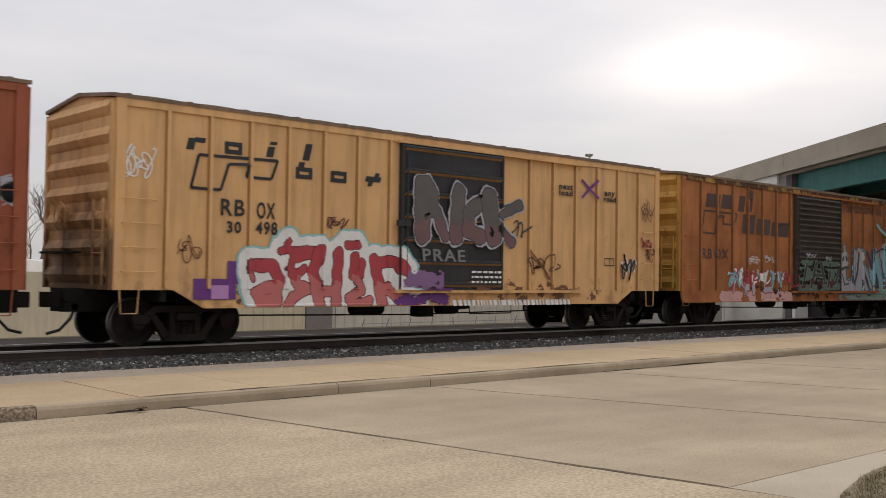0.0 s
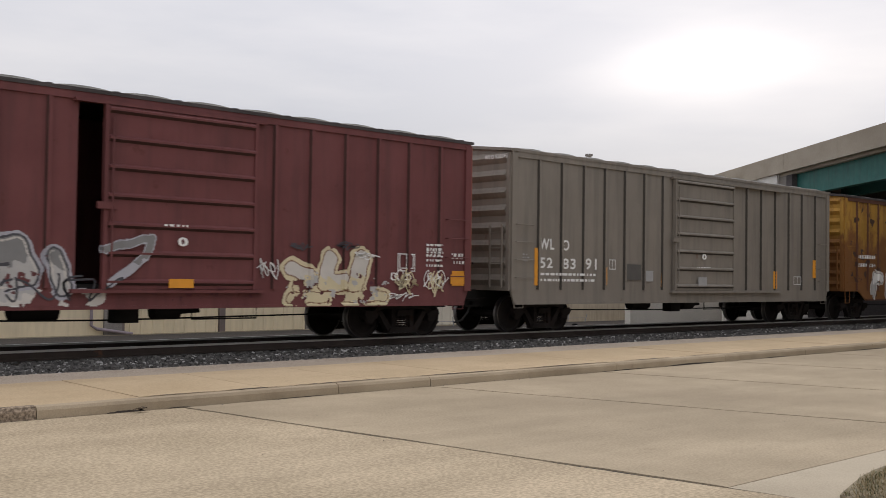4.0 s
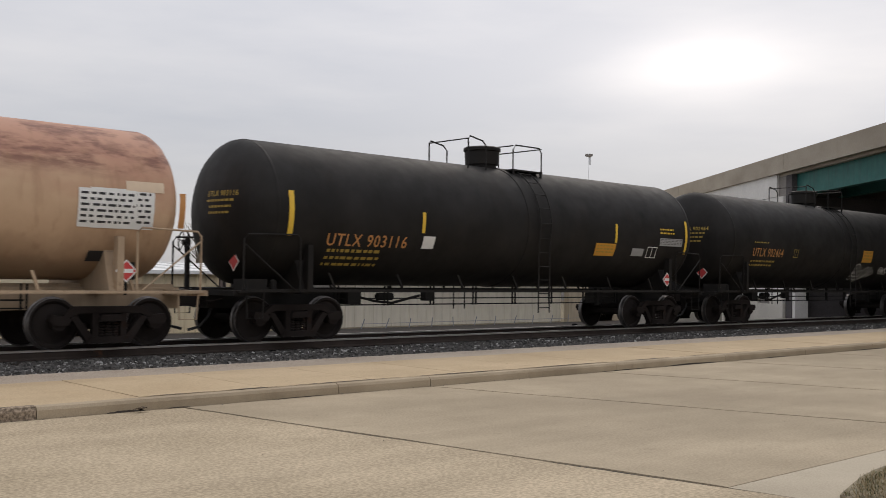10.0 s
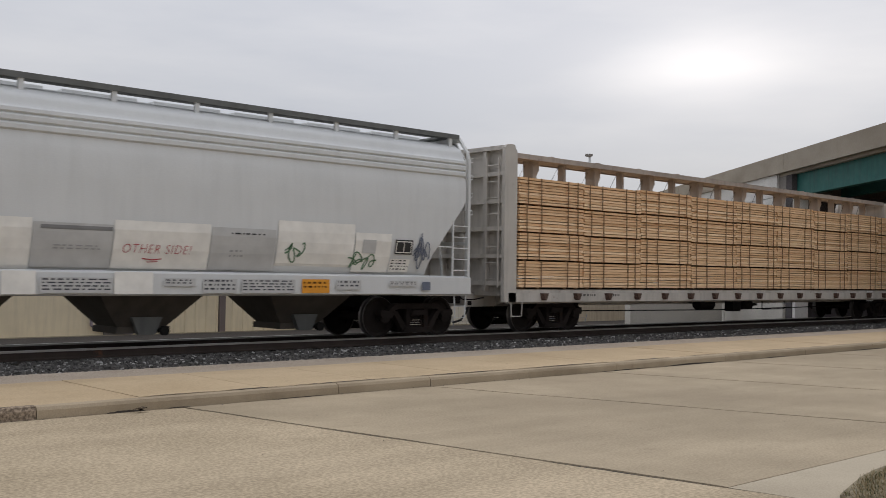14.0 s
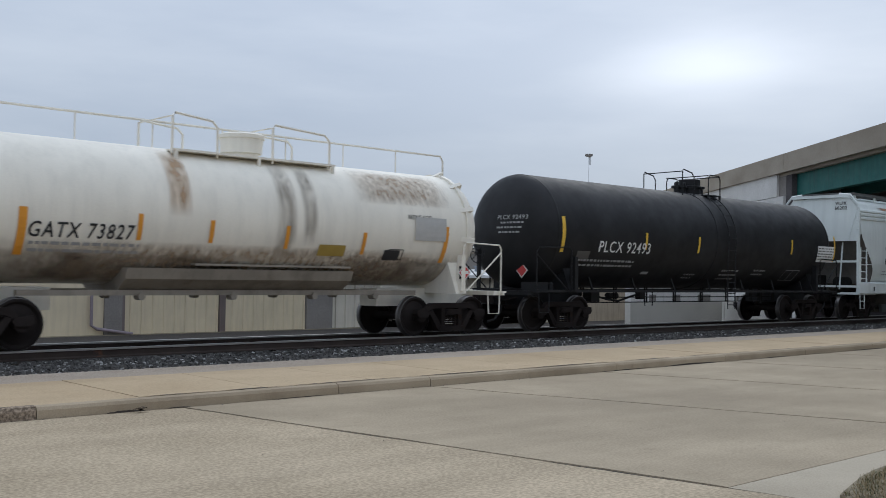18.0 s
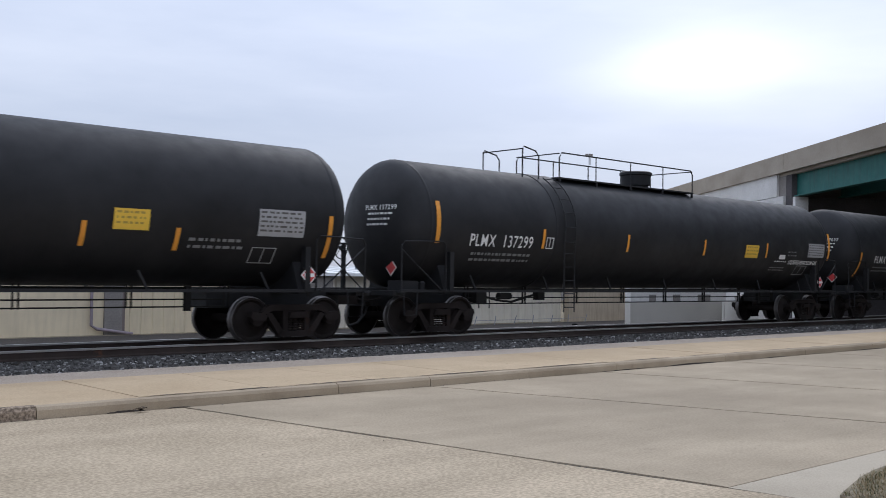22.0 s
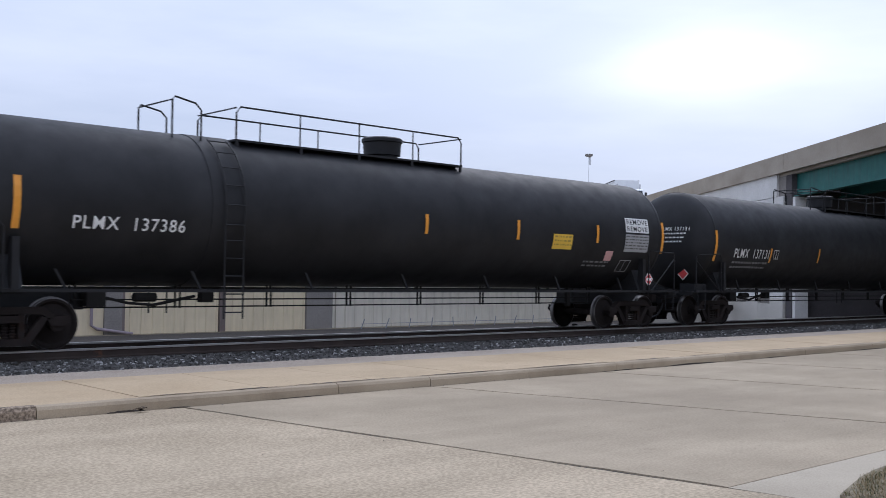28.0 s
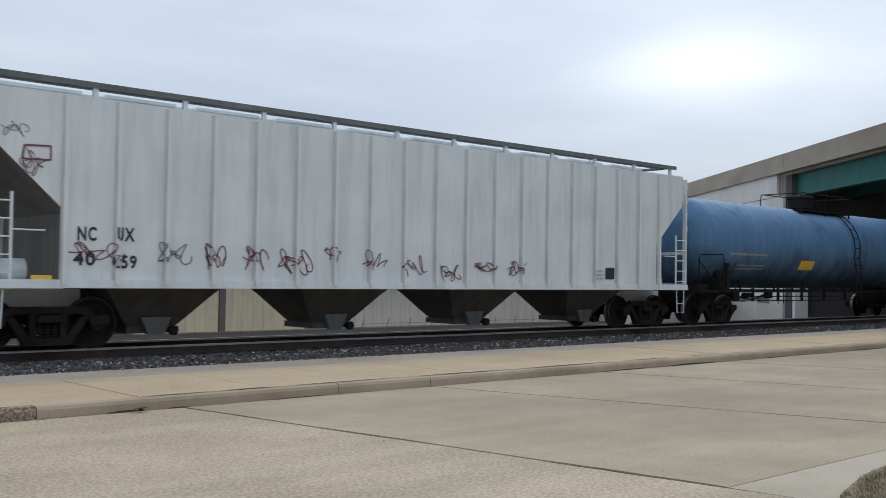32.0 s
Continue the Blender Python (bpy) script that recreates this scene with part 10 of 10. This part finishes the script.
patch(CAR[25], FA[25], 6.31, 6.40, 1.97, 2.40, REFLECT, 'reflector_strip')
patch(CAR[25], FA[25], 9.07, 9.17, 1.90, 2.75, REFLECT, 'reflector_strip')
patch(CAR[25], FA[25], 5.49, 6.18, 2.07, 2.46, YELLOW, 'hazard_label')
bars(CAR[25], FA[25], 5.54, 6.13, 2.12, 2.41, 3, YELLOW_OLD, 381)
patch(CAR[25], FA[25], 6.54, 7.12, 1.84, 1.99, WHITE, 'label_panel')
patch(CAR[25], FA[25], 7.42, 7.99, 1.83, 2.07, G_PINK, 'label_panel')
frame_mark(CAR[25], FA[25], 7.44, 8.04, 1.57, 1.79, GREY_MARK)
patch(CAR[25], FA[25], 7.99, 8.97, 2.08, 2.63, GREY_MARK, 'data_panel')
bars(CAR[25], FA[25], 8.02, 8.94, 2.11, 2.58, 5, DARK_PATCH, 386)
bars(CAR[25], FA[25], 6.33, 7.24, 1.67, 1.83, 2, G_GREYM, 387)
diamond(CAR[25], 8.54, 1.34, 0.2)
lettering(CAR[20], FA[20], 'PLMX  137299', -6.75, 2.18, 0.29, WHITE, width=2.09)
patch(CAR[20], FA[20], -8.87, -8.75, 2.09, 3.01, REFLECT, 'reflector_strip')
patch(CAR[20], FA[20], -5.36, -5.27, 2.07, 2.53, REFLECT, 'reflector_strip')
frame_mark(CAR[20], FA[20], -5.21, -4.95, 2.07, 2.34, WHITE)
bars(CAR[20], FA[20], -7.68, -5.69, 1.66, 1.92, 2, G_GREYM, 393)
lettering(CAR[23], FA[23], 'PLMX  137285', -6.55, 2.16, 0.30, WHITE, width=2.08)
frame_mark(CAR[23], FA[23], -5.29, -5.01, 2.11, 2.36, WHITE)
patch(CAR[23], FA[23], -8.65, -8.53, 2.02, 3.01, REFLECT, 'reflector_strip')
patch(CAR[23], FA[23], -4.65, -4.56, 2.00, 2.44, REFLECT, 'reflector_strip')
patch(CAR[23], FA[23], -1.22, -1.13, 2.00, 2.43, REFLECT, 'reflector_strip')
patch(CAR[23], FA[23], 2.37, 2.46, 2.01, 2.44, REFLECT, 'reflector_strip')
patch(CAR[23], FA[23], 5.82, 6.67, 2.05, 2.44, YELLOW, 'hazard_label')
patch(CAR[23], FA[23], 8.04, 9.08, 2.62, 2.93, WHITE, 'notice')
bars(CAR[23], FA[23], 8.10, 8.99, 2.66, 2.88, 2, BLACK, 402)
patch(CAR[23], FA[23], 7.21, 7.92, 1.87, 2.22, G_GREYL, 'label_panel')
patch(CAR[23], FA[23], 8.03, 9.05, 2.19, 2.55, GREY_MARK, 'data_panel')
bars(CAR[23], FA[23], -7.54, -5.58, 1.67, 1.93, 2, G_GREYM, 405)
diamond(CAR[23], 8.95, 1.40, 0.2)
patch(CAR[26], FA[26], -8.97, -8.85, 2.08, 2.98, REFLECT, 'reflector_strip')
patch(CAR[26], FA[26], -3.18, -3.09, 2.28, 2.77, REFLECT, 'reflector_strip')
patch(CAR[26], FA[26], -0.74, -0.65, 2.32, 2.81, REFLECT, 'reflector_strip')
patch(CAR[26], FA[26], 1.96, 2.05, 2.34, 2.83, REFLECT, 'reflector_strip')
patch(CAR[26], FA[26], 5.46, 5.55, 2.26, 2.75, REFLECT, 'reflector_strip')
patch(CAR[26], FA[26], 9.12, 9.24, 2.11, 3.01, REFLECT, 'reflector_strip')
patch(CAR[26], FA[26], 3.93, 4.66, 2.09, 2.46, YELLOW, 'hazard_label')
bars(CAR[26], FA[26], 3.98, 4.61, 2.14, 2.42, 3, YELLOW_OLD, 414)
patch(CAR[26], FA[26], 7.74, 8.81, 2.09, 2.59, GREY_MARK, 'data_panel')
bars(CAR[26], FA[26], 7.78, 8.77, 2.11, 2.54, 5, DARK_PATCH, 416)
patch(CAR[26], FA[26], 7.59, 8.80, 2.65, 2.90, BLACK, 'repainted_patch')
patch(CAR[26], FA[26], 6.36, 7.07, 1.55, 1.77, G_PINK, 'label_panel')
patch(CAR[26], FA[26], 7.30, 7.96, 1.82, 1.98, G_PINK, 'label_panel')
frame_mark(CAR[26], FA[26], 7.27, 7.89, 1.57, 1.79, GREY_MARK)
bars(CAR[26], FA[26], 5.58, 6.32, 1.64, 1.83, 2, G_GREYM, 421)
diamond(CAR[26], 8.68, 1.34, 0.2)
patch(CAR[17], FA[17], -6.84, -6.72, 2.00, 2.89, YELLOW, 'reflector_strip')
patch(CAR[17], FA[17], -6.15, -5.65, 1.79, 2.05, DARK_PATCH, 'repainted_patch')
patch(CAR[17], FA[17], -3.39, -3.30, 2.15, 2.61, YELLOW, 'reflector_strip')
patch(CAR[17], FA[17], -0.85, -0.76, 2.13, 2.59, YELLOW, 'reflector_strip')
patch(CAR[17], FA[17], 1.31, 1.40, 2.13, 2.60, YELLOW, 'reflector_strip')
patch(CAR[17], FA[17], 4.46, 4.55, 2.23, 2.69, YELLOW, 'reflector_strip')
patch(CAR[17], FA[17], 7.36, 7.45, 2.05, 2.91, YELLOW, 'reflector_strip')
patch(CAR[17], FA[17], 6.23, 7.36, 2.02, 2.55, WHITE, 'data_panel')
bars(CAR[17], FA[17], 6.27, 7.33, 2.05, 2.49, 5, DARK_PATCH, 431)
bars(CAR[17], FA[17], -6.07, -3.69, 1.61, 1.85, 2, GREY_MARK, 432)
frame_mark(CAR[17], FA[17], 4.58, 5.47, 1.39, 1.73, GREY_MARK)
patch(CAR[17], FA[17], -3.08, -2.76, 1.50, 1.57, GREY_MARK, 'label_panel')
bars(CAR[17], FA[17], 2.61, 3.29, 1.48, 1.71, 2, GREY_MARK, 435)
bars(CAR[17], FA[17], 0.83, 1.76, 1.34, 1.68, 3, GREY_MARK, 436)
bars(CAR[17], FA[17], -1.00, -0.46, 1.36, 1.54, 2, GREY_MARK, 437)
scribble(CAR[13], FA[13], -2.95, -1.25, 1.42, 2.02, G_MAROON, 650, 0.026, 6)
patch(CAR[22], FA[22], 2.50, 2.59, 1.82, 2.26, REFLECT, 'reflector_strip')
patch(CAR[13], FA[13], -0.67, 0.68, 1.40, 2.14, HOP_GREY, 'repainted_patch')
patch(CAR[13], FA[13], -0.56, 0.67, 2.03, 2.10, G_GREYM, 'repainted_patch')
patch(CAR[13], FA[13], 0.70, 2.54, 1.40, 2.23, HOP_PATCH, 'repainted_patch')
patch(CAR[13], FA[13], 2.56, 3.94, 1.40, 2.19, HOP_GREY, 'repainted_patch')
patch(CAR[13], FA[13], 3.99, 5.84, 1.35, 2.38, HOP_PATCH, 'repainted_patch')
patch(CAR[13], FA[13], 5.86, 6.81, 1.41, 2.22, HOP_PATCH, 'repainted_patch')
patch(CAR[13], FA[13], 6.85, 7.39, 1.42, 1.70, HOP_PATCH, 'repainted_patch')
patch(CAR[13], FA[13], 6.92, 7.41, 1.80, 2.11, BLACK, 'label_panel')
frame_mark(CAR[13], FA[13], 6.95, 7.38, 1.83, 2.08, HOP_PATCH)
bars(CAR[13], FA[13], 6.88, 7.36, 1.44, 1.68, 4, BLACK, 702)
bars(CAR[13], FA[13], 2.96, 3.74, 2.04, 2.10, 1, BLACK, 703)
bars(CAR[13], FA[13], 2.96, 3.30, 1.60, 1.78, 2, GREY_MARK, 704)
bars(CAR[13], FA[13], -0.33, 0.50, 1.68, 1.78, 2, GREY_MARK, 705)
lettering(CAR[13], FA[13], 'OTHER SIDE!', 1.52, 1.74, 0.17, G_RED, slant=0.2, heavy=-0.004, width=1.30, name="tag")
stroke(CAR[13], FA[13], [(1.25, 1.58), (1.45, 1.56), (1.62, 1.58)], 0.02, G_RED)
stroke(CAR[13], FA[13], [(1.35, 1.52), (1.56, 1.53)], 0.015, G_RED)
scribble(CAR[13], FA[13], 4.17, 4.65, 1.53, 2.01, G_GREEND, 231, 0.03, 3)
scribble(CAR[13], FA[13], 5.72, 6.52, 1.42, 1.82, G_GREEND, 232, 0.028, 5)
patch(CAR[13], FA[13], 6.05, 6.40, 1.80, 2.08, HOP_GREY, 'repainted_patch')
scribble(CAR[13], FA[13], 7.45, 7.90, 1.43, 2.30, G_SLATE, 241, 0.03, 6)
patch(CAR[13], FS[13], -1.17, -0.63, 0.96, 1.34, HOP_PATCH, 'repainted_patch')
patch(CAR[13], FS[13], 0.69, 1.40, 0.96, 1.34, HOP_PATCH, 'repainted_patch')
for x0, x1, z0, n in ((-0.56, 0.66, 0.98, 4), (1.61, 2.22, 1.10, 2), (2.37, 3.07, 0.98, 3), (3.17, 4.36, 0.98, 4), (5.35, 5.98, 1.05, 2), (6.73, 7.50, 1.12, 2)):
    patch(CAR[13], FS[13], x0, x1, z0, 1.24, HOP_GREY, 'label_panel')
    bars(CAR[13], FS[13], x0 + 0.03, x1 - 0.03, z0 + 0.02, 1.22, n, G_CHAR, 710 + n + int(x0 * 10))
patch(CAR[13], FS[13], 4.52, 5.18, 0.98, 1.25, REFLECT, 'reflector_panel')
bars(CAR[13], FS[13], 4.56, 5.14, 1.04, 1.20, 2, G_BROWN, 719)
patch(CAR[13], FS[13], 7.64, 7.88, 1.04, 1.22, G_SLATE, 'sill_slot')
lettering(CAR[16], FA[16], 'GATX 73827', -3.48, 2.02, 0.27, BLACK, width=1.84, slant=0.15)
patch(CAR[16], FA[16], -4.58, -4.44, 1.61, 2.38, REFLECT, 'reflector_strip')
patch(CAR[16], FA[16], -2.52, -2.43, 1.91, 2.37, REFLECT, 'reflector_strip')
patch(CAR[16], FA[16], -1.10, -1.01, 1.91, 2.32, REFLECT, 'reflector_strip')
patch(CAR[16], FA[16], 0.57, 0.66, 1.85, 2.29, REFLECT, 'reflector_strip')
patch(CAR[16], FA[16], 2.49, 2.58, 1.79, 2.24, REFLECT, 'reflector_strip')
patch(CAR[16], FA[16], 4.78, 4.90, 1.66, 2.46, REFLECT, 'reflector_strip')
patch(CAR[16], FA[16], 1.41, 2.08, 1.74, 1.96, YELLOW_OLD, 'hazard_label')
bars(CAR[16], FA[16], -4.37, -2.44, 1.61, 1.84, 2, GREY_MARK, 448)
patch(CAR[16], FA[16], 3.91, 4.82, 2.13, 2.63, GREY_PALE, 'data_panel')
patch(CAR[16], FA[16], 3.12, 3.56, 1.69, 1.90, BLACK, 'label_panel')
for k, words, m in ((10, 'UTLX 903116', YELLOW_OLD), (11, 'UTLX 902464', YELLOW_OLD), (12, 'UTLX 901397', YELLOW_OLD), (17, 'PLCX 92493', GREY_MARK), (19, 'PLMX 137319', GREY_MARK), (20, 'PLMX 137299', WHITE),
                    (21, 'PLMX 137637', WHITE), (22, 'PLMX 135593', WHITE), (23, 'PLMX 137285', WHITE), (24, 'PLMX 137386', WHITE), (25, 'PLMX 137131', WHITE), (26, 'PLMX 135446', WHITE)):
    lettering(CAR[k], HEAD[k], words, 0.45, HEAD[k].zc + 0.31, 0.11, m, heavy=0.002, width=0.9)
H_END = EndPlate(-9.475)
lettering(CAR[3], H_END, 'DOWX', 0.77, 4.20, 0.13, BLACK, heavy=0.004, width=0.50)
lettering(CAR[3], H_END, '66012', 0.77, 4.02, 0.13, BLACK, heavy=0.004, width=0.50)
bars(CAR[3], H_END, -0.1, 0.28, 2.98, 3.40, 5, BLACK, 701)
lettering(CAR[13], EndPlate(-9.075), 'GGCX 5914', 0.77, 4.14, 0.11, BLACK, heavy=0.003, width=0.62)
lettering(CAR[18], EndPlate(-9.075), 'WLPX', 0.77, 4.20, 0.12, BLACK, heavy=0.003, width=0.42)
lettering(CAR[18], EndPlate(-9.075), '60202', 0.77, 4.03, 0.12, BLACK, heavy=0.003, width=0.46)
lettering(CAR[5], EndPlate(-7.90), 'WLO 528391', 1.05, 4.22, 0.10, WHITE, heavy=0.003, width=0.75)
lettering(CAR[17], FA[17], 'PLCX 92493', -4.25, 2.17, 0.30, WHITE, width=2.20)
diamond(CAR[21], 8.55, 1.35, 0.2)
diamond(CAR[10], 5.95, 1.35, 0.2)
bars(CAR[10], FA[10], 5.53, 6.22, 2.55, 2.75, 2, YELLOW, 454)
patch(CAR[10], FA[10], 5.53, 6.59, 2.28, 2.49, GREY_MARK, 'data_panel')
bars(CAR[10], FA[10], 5.56, 6.57, 2.30, 2.47, 4, DARK_PATCH, 456)
frame_mark(CAR[10], FA[10], 5.02, 5.45, 1.94, 2.24, WHITE)
patch(CAR[10], FA[10], 4.35, 4.86, 1.98, 2.18, GREY_MARK, 'label_panel')
patch(CAR[10], FA[10], 6.72, 6.82, 2.08, 3.00, YELLOW, 'reflector_strip')
diamond(CAR[11], 6.28, 1.36, 0.2)
bars(CAR[11], FA[11], 5.76, 6.43, 2.67, 3.04, 3, YELLOW, 461)
patch(CAR[11], FA[11], 5.73, 6.79, 2.20, 2.62, DARK_PATCH, 'data_panel')
bars(CAR[11], FA[11], 5.76, 6.77, 2.22, 2.59, 5, YELLOW_OLD, 463)
frame_mark(CAR[11], FA[11], 4.87, 5.37, 1.74, 2.04, GREY_MARK)
diamond(CAR[12], 6.04, 1.36, 0.2)
lettering(CAR[12], FA[12], 'DOT E-11184', 5.68, 2.68, 0.11, YELLOW, width=0.74)
lettering(CAR[12], FA[12], 'DOT E-11241', 5.68, 2.50, 0.11, YELLOW, width=0.74)
patch(CAR[12], FA[12], 5.26, 6.40, 1.78, 2.34, GREY_MARK, 'data_panel')
bars(CAR[12], FA[12], 5.30, 6.36, 1.82, 2.30, 5, DARK_PATCH, 468)
patch(CAR[12], FA[12], 1.66, 2.40, 1.70, 1.99, LABEL_ORANGE, 'hazard_label')
frame_mark(CAR[12], FA[12], 4.54, 4.95, 1.73, 2.01, WHITE)
patch(CAR[12], FA[12], 6.72, 6.82, 2.01, 2.92, YELLOW, 'reflector_strip')
diamond(CAR[9], 6.41, 1.36, 0.2)
diamond(CAR[24], 8.56, 1.35, 0.2)
patch(CAR[24], FA[24], 7.47, 8.48, 2.59, 2.97, WHITE, 'notice')
lettering(CAR[24], FA[24], 'REMOVE', 7.98, 2.86, 0.14, BLACK, width=0.90)
lettering(CAR[24], FA[24], 'REMOVE', 7.97, 2.68, 0.13, BLACK, width=0.89)
patch(CAR[24], FA[24], 7.46, 8.49, 2.08, 2.54, GREY_MARK, 'data_panel')
bars(CAR[24], FA[24], 7.49, 8.46, 2.11, 2.50, 5, DARK_PATCH, 478)
patch(CAR[24], FA[24], 9.08, 9.18, 2.07, 2.92, REFLECT, 'reflector_strip')
frame_mark(CAR[24], FA[24], 7.45, 7.92, 1.56, 1.86, GREY_MARK)
patch(CAR[24], FA[24], 6.73, 7.03, 1.83, 2.08, G_PINK, 'label_panel')
lettering(CAR[26], FA[26], 'PLMX  135446', -6.63, 2.18, 0.30, WHITE, width=2.18)
frame_mark(CAR[26], FA[26], -5.24, -4.90, 2.10, 2.37, WHITE)
bars(CAR[26], FA[26], -7.67, -5.65, 1.68, 1.95, 2, G_GREYM, 484)
bars(CAR[3], FA[3], 6.50, 7.81, 1.96, 2.56, 8, GREY_MARK, 485)
patch(CAR[3], FA[3], 6.77, 7.84, 1.80, 1.95, BLACK, 'name_plate')
lettering(CAR[3], FA[3], 'PLASTIC GRANULES', 7.30, 1.88, 0.09, WHITE, width=0.98)
patch(CAR[3], FA[3], 7.01, 7.56, 1.49, 1.80, GREY_PALE, 'label_panel')
patch(CAR[3], FA[3], 7.05, 7.27, 1.61, 1.78, BLACK, 'label_panel')
patch(CAR[3], FA[3], 7.30, 7.53, 1.61, 1.78, BLACK, 'label_panel')
patch(CAR[3], FA[3], 7.05, 7.53, 1.52, 1.58, BLACK, 'label_panel')
stroke(CAR[3], FS[3], [(6.08, 1.27), (5.92, 1.31), (5.75, 1.27), (5.77, 1.16), (5.98, 1.11), (6.03, 1.03), (5.96, 0.96), (5.73, 0.97)], 0.13, G_RED)
stroke(CAR[3], FS[3], [(6.28, 1.30), (6.18, 1.21), (6.17, 1.05), (6.26, 0.96), (6.42, 0.99), (6.50, 1.12), (6.47, 1.24), (6.34, 1.31)], 0.11, G_RED)
stroke(CAR[3], FS[3], [(6.60, 1.28), (6.66, 1.12), (6.67, 0.94)], 0.11, G_RED)
stroke(CAR[3], FA[3], [(5.74, 1.39), (5.89, 1.43), (6.05, 1.39)], 0.12, G_RED)
stroke(CAR[3], FA[3], [(6.20, 1.40), (6.33, 1.46), (6.46, 1.41)], 0.12, G_RED)
stroke(CAR[3], FA[3], [(6.66, 1.44), (6.74, 1.44)], 0.14, G_RED)
scribble(CAR[3], FS[3], 6.79, 7.34, 0.99, 1.21, GREY_MARK, 498)
smudge(CAR[8], FA[8], -6.71, 5.24, 2.93, 3.99, P_SOU, 505, 0.20)
bars(CAR[10], FA[10], 2.85, 3.57, 1.99, 2.23, 3, YELLOW_OLD, 710)
bars(CAR[11], FA[11], 1.64, 2.32, 2.12, 2.44, 3, YELLOW_OLD, 711)
bars(CAR[12], FA[12], 1.70, 2.36, 1.74, 1.95, 3, YELLOW_OLD, 712)
bars(CAR[20], FA[20], 3.99, 4.63, 2.10, 2.41, 3, YELLOW_OLD, 720)
bars(CAR[21], FA[21], 2.33, 3.13, 1.77, 2.02, 3, YELLOW_OLD, 721)
bars(CAR[21], FA[21], 5.96, 6.65, 2.12, 2.40, 3, YELLOW_OLD, 721)
bars(CAR[23], FA[23], 5.88, 6.60, 2.10, 2.40, 3, YELLOW_OLD, 723)
bars(CAR[24], FA[24], 4.64, 5.27, 2.11, 2.40, 3, YELLOW_OLD, 724)


# ---- what moves ----
def motions():
    for car, x in CARS:
        walk(car, [(0, pose(x, TRACK, 0)), (32, pose(x - SPEED * 32, TRACK, 0))])
    step = 1 / FPS
    place = dict((c, x) for c, x in CARS)
    for w, d, car in SPINS:
        x = place[car]
        t0, t1 = max(0.0, (x - 72) / SPEED), min(32.0, (x + 8) / SPEED)
        rows = []
        if t0 > 0:
            rows.append((0, pose(d, 0, 0.44)))
        k, t, a = 0, math.ceil(t0 * FPS) / FPS, 0.0
        while t <= t1 + 1e-6:
            rows.append((t, pose(d, 0, 0.44, 0, -math.degrees(SPEED * (t - t0) / 0.44), 0)))
            t += step
        if t1 < 32:
            rows.append((32, rows[-1][1]))
        if len(rows) > 1:
            walk(w, rows)
    # both road vehicles come down the approach and over the bridge at an even pace
    walk(LORRY, [(t, heading(LORRY_S - LORRY_V * (t - 30.0), LANE, 7.72)) for t in (0, 32)])
    walk(VAN, [(t, heading(VAN_S - VAN_V * (t - 26.0), LANE, 7.72)) for t in (0, 32)])


LANE, LORRY_S, LORRY_V, VAN_S, VAN_V = 2.65, 18.5, 20.2, 13.0, 21.5
motions()
